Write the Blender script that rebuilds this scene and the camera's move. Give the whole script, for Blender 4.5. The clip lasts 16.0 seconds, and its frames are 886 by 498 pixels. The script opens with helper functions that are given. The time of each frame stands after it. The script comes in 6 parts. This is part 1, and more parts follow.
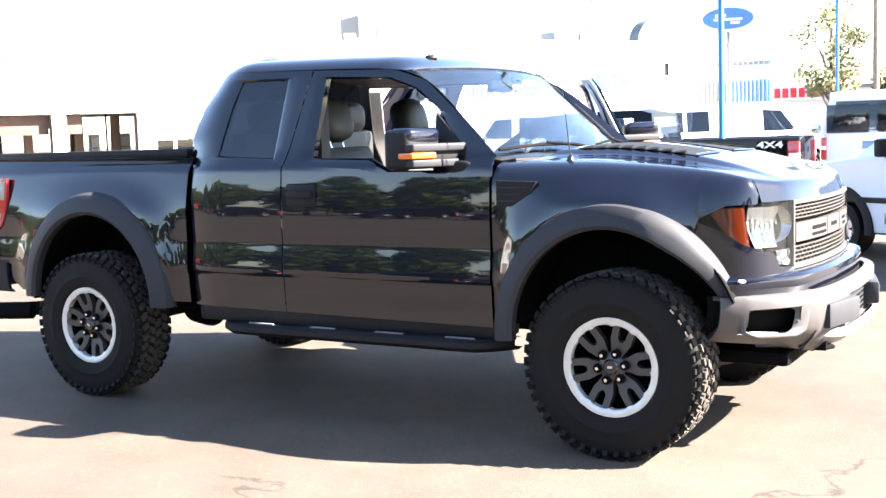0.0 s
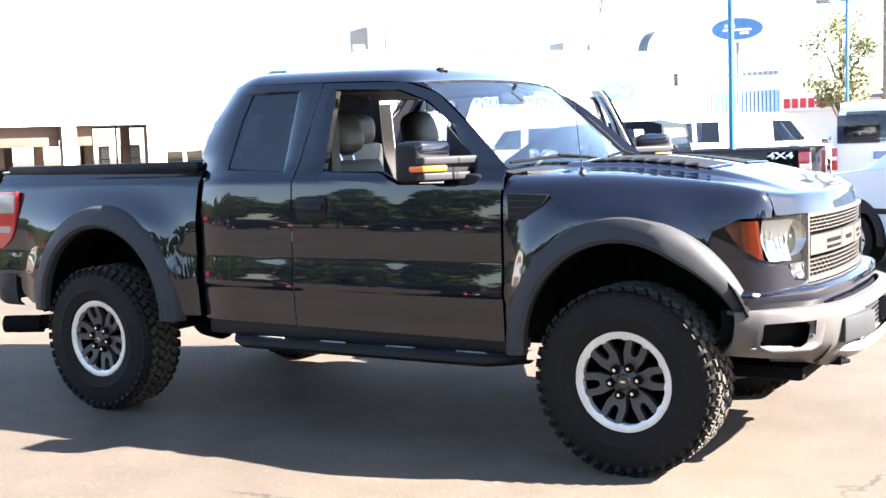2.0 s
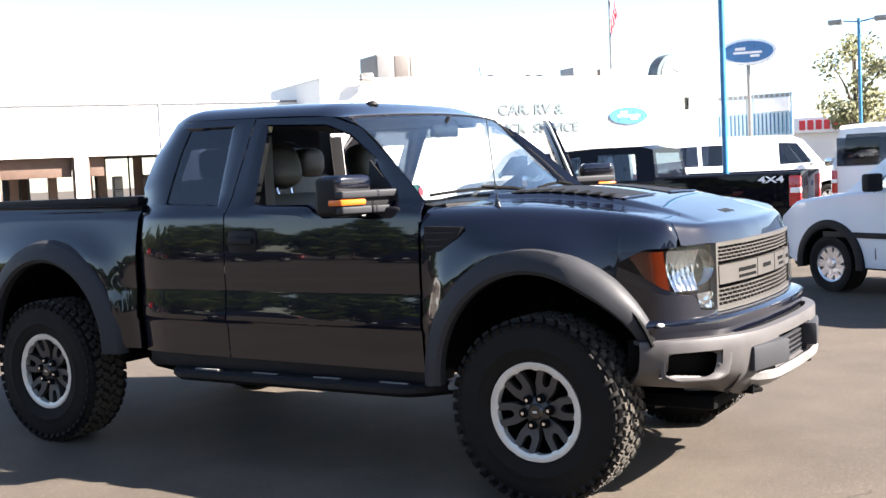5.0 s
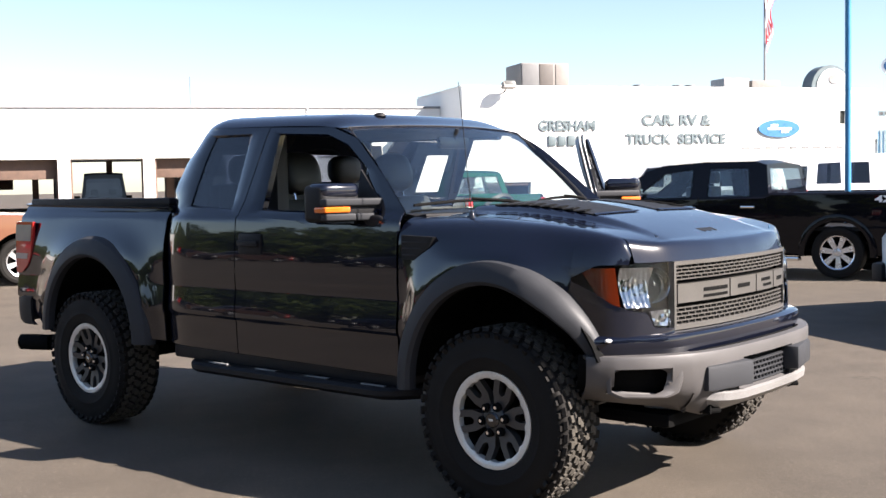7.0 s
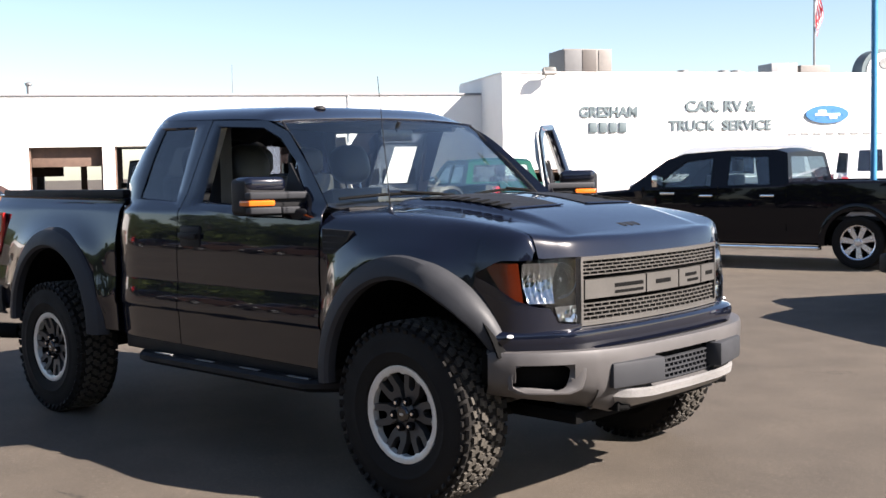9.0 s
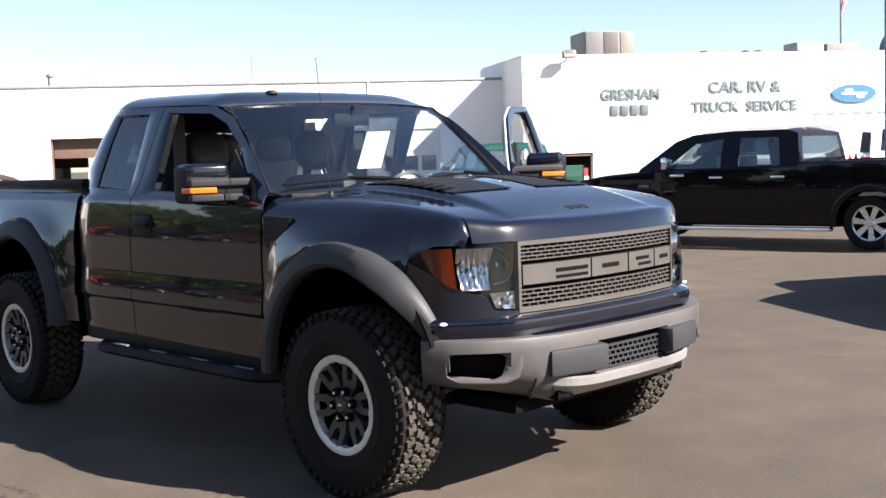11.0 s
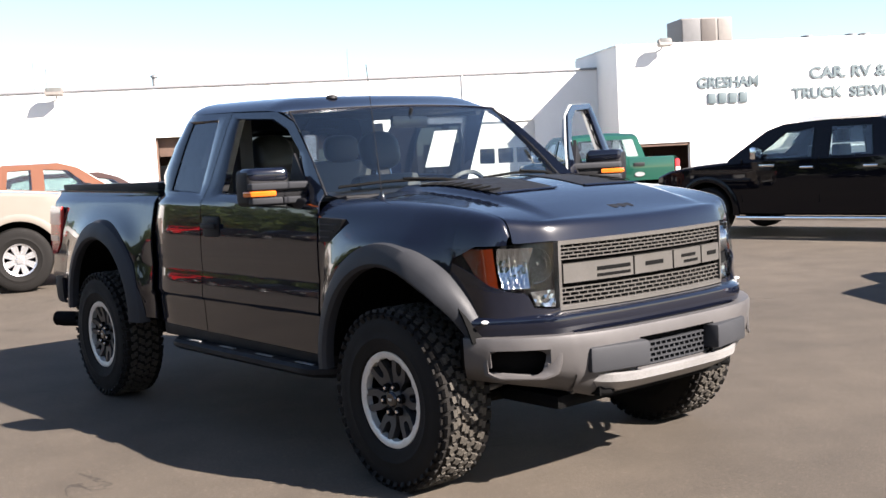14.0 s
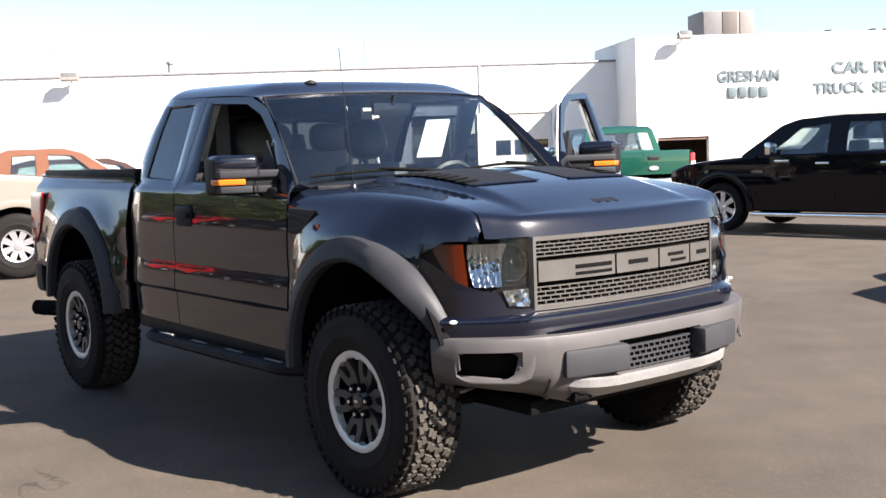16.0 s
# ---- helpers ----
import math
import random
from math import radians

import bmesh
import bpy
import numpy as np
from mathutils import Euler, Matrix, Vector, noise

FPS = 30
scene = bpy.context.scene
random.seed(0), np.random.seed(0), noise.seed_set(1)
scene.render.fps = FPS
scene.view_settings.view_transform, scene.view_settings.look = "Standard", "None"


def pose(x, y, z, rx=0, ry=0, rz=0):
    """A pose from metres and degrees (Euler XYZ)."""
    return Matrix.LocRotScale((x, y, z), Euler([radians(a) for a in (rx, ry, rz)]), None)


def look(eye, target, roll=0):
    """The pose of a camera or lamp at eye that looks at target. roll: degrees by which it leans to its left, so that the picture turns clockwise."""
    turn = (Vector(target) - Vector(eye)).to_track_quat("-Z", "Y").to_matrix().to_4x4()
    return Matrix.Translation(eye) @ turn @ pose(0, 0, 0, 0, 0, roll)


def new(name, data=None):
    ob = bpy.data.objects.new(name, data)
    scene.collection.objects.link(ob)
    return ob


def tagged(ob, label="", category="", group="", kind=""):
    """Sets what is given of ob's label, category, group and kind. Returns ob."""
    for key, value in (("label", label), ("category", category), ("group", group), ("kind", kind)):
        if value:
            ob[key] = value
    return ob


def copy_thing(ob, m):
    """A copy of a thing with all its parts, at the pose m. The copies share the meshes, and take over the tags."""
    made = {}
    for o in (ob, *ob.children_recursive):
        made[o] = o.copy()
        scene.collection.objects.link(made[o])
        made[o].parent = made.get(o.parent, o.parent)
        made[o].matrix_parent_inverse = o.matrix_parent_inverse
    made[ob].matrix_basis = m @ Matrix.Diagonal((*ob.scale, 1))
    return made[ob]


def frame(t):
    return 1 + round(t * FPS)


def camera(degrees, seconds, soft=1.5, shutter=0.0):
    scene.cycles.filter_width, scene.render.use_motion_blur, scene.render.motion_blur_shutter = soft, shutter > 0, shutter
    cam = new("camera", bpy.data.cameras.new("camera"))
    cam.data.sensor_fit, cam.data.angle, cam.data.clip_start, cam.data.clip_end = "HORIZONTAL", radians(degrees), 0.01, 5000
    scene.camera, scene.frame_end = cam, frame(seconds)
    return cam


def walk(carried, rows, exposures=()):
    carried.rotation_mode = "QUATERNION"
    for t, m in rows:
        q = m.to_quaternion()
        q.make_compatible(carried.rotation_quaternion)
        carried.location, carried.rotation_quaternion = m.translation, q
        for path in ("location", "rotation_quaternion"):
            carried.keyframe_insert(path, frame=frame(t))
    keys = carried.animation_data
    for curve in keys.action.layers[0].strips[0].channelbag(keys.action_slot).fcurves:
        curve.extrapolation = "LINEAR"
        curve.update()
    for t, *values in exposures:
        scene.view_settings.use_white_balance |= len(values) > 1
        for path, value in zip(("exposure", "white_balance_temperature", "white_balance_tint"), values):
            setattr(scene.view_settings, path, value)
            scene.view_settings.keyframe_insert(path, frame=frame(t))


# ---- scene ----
from mathutils import geometry

cam = camera(42.7, 16.0)
PATH = [
    (0, (1.957, -5.751, 1.512), (0.939, -4.041, 1.31), -1.9),
    (0.5, (1.927, -5.731, 1.506), (0.888, -4.037, 1.277), -2.3),
    (1, (1.939, -5.701, 1.509), (0.988, -3.955, 1.291), -1.4),
    (1.5, (1.94, -5.72, 1.522), (0.944, -3.997, 1.329), -1.3),
    (2, (1.93, -5.725, 1.523), (0.898, -4.021, 1.34), -2.0),
    (2.5, (1.881, -5.714, 1.521), (0.829, -4.022, 1.349), -1.2),
    (3, (1.804, -5.687, 1.513), (0.775, -3.981, 1.343), -1.3),
    (3.5, (1.792, -5.661, 1.507), (0.767, -3.952, 1.332), -1.3),
    (4, (1.91, -5.634, 1.517), (0.884, -3.926, 1.345), -3.3),
    (4.5, (2.177, -5.621, 1.52), (1.109, -3.94, 1.334), -1.6),
    (4.7, (2.266, -5.58, 1.533), (1.213, -3.886, 1.383), -2.4),
    (6.8, (3.199, -5.174, 1.559), (1.941, -3.625, 1.419), -0.9),
    (7, (3.243, -5.106, 1.536), (1.941, -3.592, 1.42), -1.1),
    (7.5, (3.326, -4.886, 1.547), (2.046, -3.354, 1.433), -0.5),
    (8, (3.432, -4.79, 1.539), (2.128, -3.281, 1.391), -0.9),
    (8.5, (3.628, -4.719, 1.548), (2.243, -3.283, 1.409), -0.1),
    (9, (3.755, -4.636, 1.563), (2.375, -3.195, 1.424), -1.1),
    (9.5, (3.793, -4.445, 1.538), (2.408, -3.007, 1.406), -1.5),
    (10, (3.801, -4.28, 1.543), (2.405, -2.857, 1.378), -0.5),
    (10.2, (3.819, -4.271, 1.537), (2.423, -2.848, 1.373), -0.4),
    (12.3, (4.215, -4.128, 1.564), (2.738, -2.788, 1.41), -5.1),
    (12.5, (4.229, -4.154, 1.577), (2.732, -2.837, 1.427), -3.9),
    (13, (4.238, -4.154, 1.582), (2.706, -2.876, 1.441), -2.7),
    (13.5, (4.26, -4.143, 1.581), (2.715, -2.881, 1.435), -3.2),
    (14, (4.263, -4.124, 1.581), (2.719, -2.865, 1.411), -2.9),
    (14.5, (4.265, -4.13, 1.577), (2.696, -2.902, 1.396), -3.4),
    (15, (4.24, -4.095, 1.574), (2.622, -2.94, 1.355), -4.4),
    (15.5, (4.163, -3.911, 1.561), (2.574, -2.71, 1.376), -2.1),
    (16, (4.177, -3.77, 1.562), (2.61, -2.54, 1.378), -2.1),
]
walk(cam, [(t, look(eye, target, roll)) for t, eye, target, roll in PATH], exposures=[(0.0, 3.85, 6600, 13), (1.5, 3.75, 6600, 13), (3.5, 3.30, 6600, 13), (4.5, 2.92, 6600, 13), (7.0, 2.25, 6600, 14), (9.0, 2.05, 6600, 14), (16.0, 2.22, 6600, 14)])

# ---- world, sun ----
SUN_EL, SUN_AZ = 36.0, 19.5
world = bpy.data.worlds.new("world")
scene.world = world
world.use_nodes = True
wn = world.node_tree
sky = wn.nodes.new("ShaderNodeTexSky")
sky.sky_type = "NISHITA"
sky.sun_disc = False
sky.sun_elevation = radians(SUN_EL)
sky.sun_rotation = radians(90 - SUN_AZ)
sky.air_density, sky.dust_density, sky.ozone_density, sky.altitude = 0.88, 0.6, 1.0, 100.0
wn.nodes["Background"].inputs["Strength"].default_value = 0.05
wn.links.new(sky.outputs[0], wn.nodes["Background"].inputs["Color"])
sun_data = bpy.data.lights.new("sun", "SUN")
sun_data.energy, sun_data.angle, sun_data.color = 5.0, radians(0.5), (1.0, 0.93, 0.855)
sun = new("sun", sun_data)
sun_way = Vector((math.cos(radians(SUN_AZ)) * math.cos(radians(SUN_EL)), math.sin(radians(SUN_AZ)) * math.cos(radians(SUN_EL)), math.sin(radians(SUN_EL))))
sun.matrix_world = look(sun_way * 60, (0, 0, 0))


# ---- materials ----
def material(name, color, rough=0.5, metal=0.0, vary=0.12, scale=6.0, fine=120.0, bump=0.0, coat=0.0, coat_rough=0.03, spec=0.5, rand=0.0):
    """A painted, moulded or mineral surface: base colour with broad and fine variation, roughness wear and fine relief."""
    m = bpy.data.materials.new(name)
    m.use_nodes = True
    nt = m.node_tree
    b = nt.nodes["Principled BSDF"]
    b.inputs["Roughness"].default_value = rough
    b.inputs["Metallic"].default_value = metal
    b.inputs["Coat Weight"].default_value = coat
    b.inputs["Coat Roughness"].default_value = coat_rough
    b.inputs["Coat IOR"].default_value = 1.53
    b.inputs["Specular IOR Level"].default_value = spec
    co = nt.nodes.new("ShaderNodeTexCoord")
    n1, n2 = nt.nodes.new("ShaderNodeTexNoise"), nt.nodes.new("ShaderNodeTexNoise")
    n1.inputs["Scale"].default_value, n2.inputs["Scale"].default_value = scale, fine
    n1.inputs["Detail"].default_value, n2.inputs["Detail"].default_value = 5, 3
    for n in (n1, n2):
        nt.links.new(co.outputs["Object"], n.inputs["Vector"])
    add = nt.nodes.new("ShaderNodeMath")
    add.operation = "ADD"
    nt.links.new(n1.outputs["Fac"], add.inputs[0])
    nt.links.new(n2.outputs["Fac"], add.inputs[1])
    ramp = nt.nodes.new("ShaderNodeMapRange")
    ramp.inputs["From Min"].default_value, ramp.inputs["From Max"].default_value = 0.7, 1.3
    ramp.inputs["To Min"].default_value, ramp.inputs["To Max"].default_value = 1 - vary, 1 + vary
    nt.links.new(add.outputs[0], ramp.inputs["Value"])
    fac = ramp.outputs["Result"]
    if rand:
        oi = nt.nodes.new("ShaderNodeObjectInfo")
        mr = nt.nodes.new("ShaderNodeMapRange")
        mr.inputs["To Min"].default_value, mr.inputs["To Max"].default_value = 1 - rand, 1 + rand
        nt.links.new(oi.outputs["Random"], mr.inputs["Value"])
        mu = nt.nodes.new("ShaderNodeMath")
        mu.operation = "MULTIPLY"
        nt.links.new(fac, mu.inputs[0])
        nt.links.new(mr.outputs["Result"], mu.inputs[1])
        fac = mu.outputs[0]
    mix = nt.nodes.new("ShaderNodeVectorMath")
    mix.operation = "SCALE"
    mix.inputs[0].default_value = color
    nt.links.new(fac, mix.inputs["Scale"])
    nt.links.new(mix.outputs[0], b.inputs["Base Color"])
    rr = nt.nodes.new("ShaderNodeMapRange")
    rr.inputs["From Min"].default_value, rr.inputs["From Max"].default_value = 0.3, 0.7
    rr.inputs["To Min"].default_value, rr.inputs["To Max"].default_value = rough * 0.88, min(1.0, rough * 1.12)
    nt.links.new(n1.outputs["Fac"], rr.inputs["Value"])
    nt.links.new(rr.outputs["Result"], b.inputs["Roughness"])
    if bump:
        bp = nt.nodes.new("ShaderNodeBump")
        bp.inputs["Strength"].default_value = bump
        bp.inputs["Distance"].default_value = 0.01
        nt.links.new(n2.outputs["Fac"], bp.inputs["Height"])
        nt.links.new(bp.outputs[0], b.inputs["Normal"])
    return m


def glass(name, tint, gloss=1.0, edge=0.9):
    """A thin pane: tinted see-through with a Fresnel reflection."""
    m = bpy.data.materials.new(name)
    m.use_nodes = True
    nt = m.node_tree
    nt.nodes.remove(nt.nodes["Principled BSDF"])
    tr, gl, mx = nt.nodes.new("ShaderNodeBsdfTransparent"), nt.nodes.new("ShaderNodeBsdfGlossy"), nt.nodes.new("ShaderNodeMixShader")
    tr.inputs["Color"].default_value = (*tint, 1)
    gl.inputs["Roughness"].default_value = 0.01
    lw = nt.nodes.new("ShaderNodeLayerWeight")
    lw.inputs["Blend"].default_value = 0.5
    p5, fr = nt.nodes.new("ShaderNodeMath"), nt.nodes.new("ShaderNodeMath")
    p5.operation, fr.operation = "POWER", "MULTIPLY_ADD"
    p5.inputs[1].default_value = 4.0
    nt.links.new(lw.outputs["Facing"], p5.inputs[0])
    nt.links.new(p5.outputs[0], fr.inputs[0])
    fr.inputs[1].default_value, fr.inputs[2].default_value = edge, 0.035 * gloss
    nt.links.new(fr.outputs[0], mx.inputs[0])
    nt.links.new(tr.outputs[0], mx.inputs[1])
    nt.links.new(gl.outputs[0], mx.inputs[2])
    nt.links.new(mx.outputs[0], nt.nodes["Material Output"].inputs["Surface"])
    return m


def asphalt_material():
    m = bpy.data.materials.new("asphalt")
    m.use_nodes = True
    nt = m.node_tree
    b = nt.nodes["Principled BSDF"]
    co = nt.nodes.new("ShaderNodeTexCoord")

    def tex(scale, detail=6, kind="ShaderNodeTexNoise"):
        n = nt.nodes.new(kind)
        n.inputs["Scale"].default_value = scale
        if kind == "ShaderNodeTexNoise":
            n.inputs["Detail"].default_value = detail
        nt.links.new(co.outputs["Object"], n.inputs["Vector"])
        return n

    broad, mid, grain = tex(0.35), tex(2.2), tex(190, 2)
    ramp = nt.nodes.new("ShaderNodeValToRGB")
    ramp.color_ramp.elements[0].position, ramp.color_ramp.elements[0].color = 0.3, (0.054, 0.0445, 0.0345, 1)
    ramp.color_ramp.elements[1].position, ramp.color_ramp.elements[1].color = 0.72, (0.081, 0.066, 0.0505, 1)
    nt.links.new(broad.outputs["Fac"], ramp.inputs["Fac"])
    stains = nt.nodes.new("ShaderNodeMapRange")
    stains.inputs["From Min"].default_value, stains.inputs["From Max"].default_value = 0.3, 0.7
    stains.inputs["To Min"].default_value, stains.inputs["To Max"].default_value = 0.85, 1.13
    nt.links.new(mid.outputs["Fac"], stains.inputs["Value"])
    gr = nt.nodes.new("ShaderNodeMapRange")
    gr.inputs["From Min"].default_value, gr.inputs["From Max"].default_value = 0.3, 0.7
    gr.inputs["To Min"].default_value, gr.inputs["To Max"].default_value = 0.72, 1.28
    nt.links.new(grain.outputs["Fac"], gr.inputs["Value"])
    vor = tex(0.42, kind="ShaderNodeTexVoronoi")
    vor.feature = "DISTANCE_TO_EDGE"
    wob = nt.nodes.new("ShaderNodeVectorMath")
    wob.operation = "MULTIPLY_ADD"
    wn2 = tex(1.6, 5)
    nt.links.new(wn2.outputs["Color"], wob.inputs[0])
    wob.inputs[1].default_value = (1.4, 1.4, 0)
    nt.links.new(co.outputs["Object"], wob.inputs[2])
    nt.links.new(wob.outputs[0], vor.inputs["Vector"])
    crack = nt.nodes.new("ShaderNodeMapRange")
    crack.inputs["From Min"].default_value, crack.inputs["From Max"].default_value = 0.0, 0.006
    crack.inputs["To Min"].default_value, crack.inputs["To Max"].default_value = 0.45, 1.0
    nt.links.new(vor.outputs["Distance"], crack.inputs["Value"])
    patch = nt.nodes.new("ShaderNodeMapRange")
    patch.inputs["From Min"].default_value, patch.inputs["From Max"].default_value = 0.52, 0.56
    nt.links.new(tex(0.5, 2).outputs["Fac"], patch.inputs["Value"])
    cmix = nt.nodes.new("ShaderNodeMix")
    cmix.inputs["A"].default_value = 1.0
    nt.links.new(patch.outputs["Result"], cmix.inputs["Factor"])
    nt.links.new(crack.outputs["Result"], cmix.inputs["B"])
    stones = nt.nodes.new("ShaderNodeMapRange")
    stones.inputs["From Min"].default_value, stones.inputs["From Max"].default_value = 0.60, 0.72
    stones.inputs["To Min"].default_value, stones.inputs["To Max"].default_value = 0.94, 1.55
    nt.links.new(tex(46, 3).outputs["Fac"], stones.inputs["Value"])
    worn = nt.nodes.new("ShaderNodeMath")
    worn.operation = "MULTIPLY"
    nt.links.new(stones.outputs["Result"], worn.inputs[0])
    nt.links.new(gr.outputs["Result"], worn.inputs[1])
    p1, p2 = nt.nodes.new("ShaderNodeMath"), nt.nodes.new("ShaderNodeMath")
    p1.operation = p2.operation = "MULTIPLY"
    nt.links.new(stains.outputs["Result"], p1.inputs[0])
    nt.links.new(worn.outputs[0], p1.inputs[1])
    nt.links.new(p1.outputs[0], p2.inputs[0])
    nt.links.new(cmix.outputs["Result"], p2.inputs[1])
    sc = nt.nodes.new("ShaderNodeVectorMath")
    sc.operation = "SCALE"
    nt.links.new(ramp.outputs["Color"], sc.inputs[0])
    nt.links.new(p2.outputs[0], sc.inputs["Scale"])
    nt.links.new(sc.outputs[0], b.inputs["Base Color"])
    b.inputs["Roughness"].default_value = 0.85
    b.inputs["Specular IOR Level"].default_value = 0.3
    bp = nt.nodes.new("ShaderNodeBump")
    bp.inputs["Strength"].default_value, bp.inputs["Distance"].default_value = 0.5, 0.006
    nt.links.new(grain.outputs["Fac"], bp.inputs["Height"])
    nt.links.new(bp.outputs[0], b.inputs["Normal"])
    return m


def car_paint(name, color, metal=0.0, rough=0.35, coat=1.0, flake=0.0):
    return material(name, color, rough, metal, vary=0.05, scale=2.5, fine=900, coat=coat, coat_rough=0.025, spec=flake)


M = dict(
    asphalt=asphalt_material(),
    paint=car_paint("black_metallic_paint", (0.003, 0.004, 0.009), 0.0, 0.20, flake=0.07),
    flare=material("grey_flare_plastic", (0.026, 0.027, 0.030), 0.55, bump=0.05, fine=400, spec=0.2),
    bumper=material("satin_grey_bumper", (0.063, 0.059, 0.058), 0.5, 0.1, bump=0.03, fine=500),
    skid=material("silver_skid_metal", (0.22, 0.215, 0.21), 0.38, 0.3, vary=0.2, bump=0.05),
    grille=material("grille_grey", (0.080, 0.075, 0.069), 0.38, 0.3, vary=0.1),
    plastic=material("black_plastic", (0.006, 0.006, 0.007), 0.6, bump=0.08, fine=500, spec=0.25),
    gloss=material("gloss_black_plastic", (0.006, 0.006, 0.007), 0.12, coat=0.5),
    rubber=material("tyre_rubber", (0.0060, 0.0052, 0.0045), 0.72, vary=0.3, bump=0.12, fine=160, spec=0.2),
    dusty=material("dusty_tread_rubber", (0.034, 0.029, 0.022), 0.85, vary=0.45, scale=14, bump=0.2),
    alloy=material("dark_alloy", (0.052, 0.051, 0.051), 0.38, 0.4, vary=0.15),
    ring=material("machined_ring", (0.58, 0.57, 0.53), 0.38, 0.4, vary=0.12, scale=12),
    chrome=material("chrome", (0.75, 0.75, 0.76), 0.08, 1.0, vary=0.05),
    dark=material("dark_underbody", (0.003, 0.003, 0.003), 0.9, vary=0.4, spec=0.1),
    leather=material("black_leather", (0.014, 0.0145, 0.0115), 0.5, vary=0.25, scale=20, bump=0.15, fine=260),
    # grey trim with the sunlight on it put into the pale base colour
    sunlit_trim=material("sunlit_grey_seal_trim", (0.30, 0.28, 0.265), 0.6, vary=0.1, bump=0.05),
    trim=material("dark_interior_trim", (0.016, 0.014, 0.013), 0.6, bump=0.08),
    lamp_amber=material("dark_amber_lens", (0.07, 0.009, 0.002), 0.15, coat=0.6),
    lamp_chrome=material("lamp_chrome", (0.46, 0.46, 0.47), 0.08, 1.0, vary=0.05),
    amber=material("amber_lens", (0.62, 0.13, 0.01), 0.12, coat=0.8),
    redlens=material("red_lens", (0.42, 0.02, 0.02), 0.12, coat=0.8),
    white_lens=material("white_lens", (0.8, 0.8, 0.78), 0.15, coat=0.8),
    paper=material("white_paper", (0.85, 0.85, 0.83), 0.7, vary=0.04),
    glass=glass("clear_glass", (0.86, 0.91, 0.90), 2.6),
    tint=glass("tinted_glass", (0.33, 0.36, 0.41), 1.6),
    lens=glass("lamp_cover_glass", (0.90, 0.92, 0.93), 0.35, 0.25),
    stucco=material("white_painted_block", (0.80, 0.79, 0.76), 0.75, vary=0.06, scale=0.8, fine=30, bump=0.12),
    roofgrey=material("grey_roof_edge", (0.22, 0.22, 0.23), 0.6),
    doorgrey=material("off_white_roller_door", (0.62, 0.61, 0.57), 0.6, vary=0.08),
    brown=material("brown_interior_wall", (0.12, 0.075, 0.055), 0.8, vary=0.25),
    concrete=material("shop_concrete", (0.30, 0.29, 0.27), 0.85, vary=0.2),
    letter=material("teal_grey_sign_letters", (0.085, 0.115, 0.125), 0.55),
    signblue=material("sign_blue", (0.03, 0.14, 0.34), 0.3, coat=0.4),
    signwhite=material("sign_white", (0.82, 0.83, 0.84), 0.4),
    signred=material("sign_red", (0.62, 0.03, 0.04), 0.4),
    poleblue=material("blue_painted_steel", (0.03, 0.17, 0.33), 0.4, vary=0.15),
    galv=material("galvanised_metal", (0.22, 0.22, 0.22), 0.45, 0.4, vary=0.2),
    hvac=material("beige_sheet_metal", (0.16, 0.145, 0.13), 0.55, vary=0.12),
    smoke=material("smoked_lamp_glass", (0.12, 0.12, 0.11), 0.15, coat=0.6),
    louvre_grey=material("grey_louvre_panel", (0.095, 0.095, 0.095), 0.6, vary=0.15),
    louvre_brown=material("brown_louvre_panel", (0.065, 0.055, 0.048), 0.6, vary=0.15),
    kerb=material("grey_kerb_concrete", (0.33, 0.31, 0.28), 0.85, vary=0.2, bump=0.2),
)


# ---- mesh tools ----
def finish(me, mat, smooth=35.0):
    me.materials.append(mat)
    me.update()
    if smooth:
        for p in me.polygons:
            p.use_smooth = True
        me.set_sharp_from_angle(angle=radians(smooth))
    return me


def put(name, me, parent=None, label="", at=None):
    ob = new(name, me)
    if parent:
        ob.parent = parent
    if at is not None:
        ob.matrix_basis = at
    if label:
        ob["label"] = label
    return ob


def part(name, bm, mat, parent, label="", smooth=35.0, at=None):
    """Links a bmesh as one mesh object under a thing or a part."""
    me = bpy.data.meshes.new(name)
    bmesh.ops.recalc_face_normals(bm, faces=bm.faces)
    bm.to_mesh(me)
    bm.free()
    return put(name, finish(me, mat, smooth), parent, label, at)


def thing(name, label, category, at=None, group="", kind=""):
    ob = new(name)
    ob.empty_display_size = 0.2
    if at is not None:
        ob.matrix_basis = at
    return tagged(ob, label, category, group, kind)


def add_box(bm, lo, hi, bevel=0.0, m=None):
    lo, hi = Vector(lo), Vector(hi)
    mm = Matrix.Translation((lo + hi) / 2) @ Matrix.Diagonal((*(hi - lo), 1))
    vs = bmesh.ops.create_cube(bm, size=1.0, matrix=(m @ mm) if m else mm)["verts"]
    if bevel:
        es = list({e for v in vs for e in v.link_edges})
        bmesh.ops.bevel(bm, geom=es, offset=bevel, segments=2, affect="EDGES", profile=0.6)
    return bm


def box(lo, hi, bevel=0.0, m=None):
    return add_box(bmesh.new(), lo, hi, bevel, m)


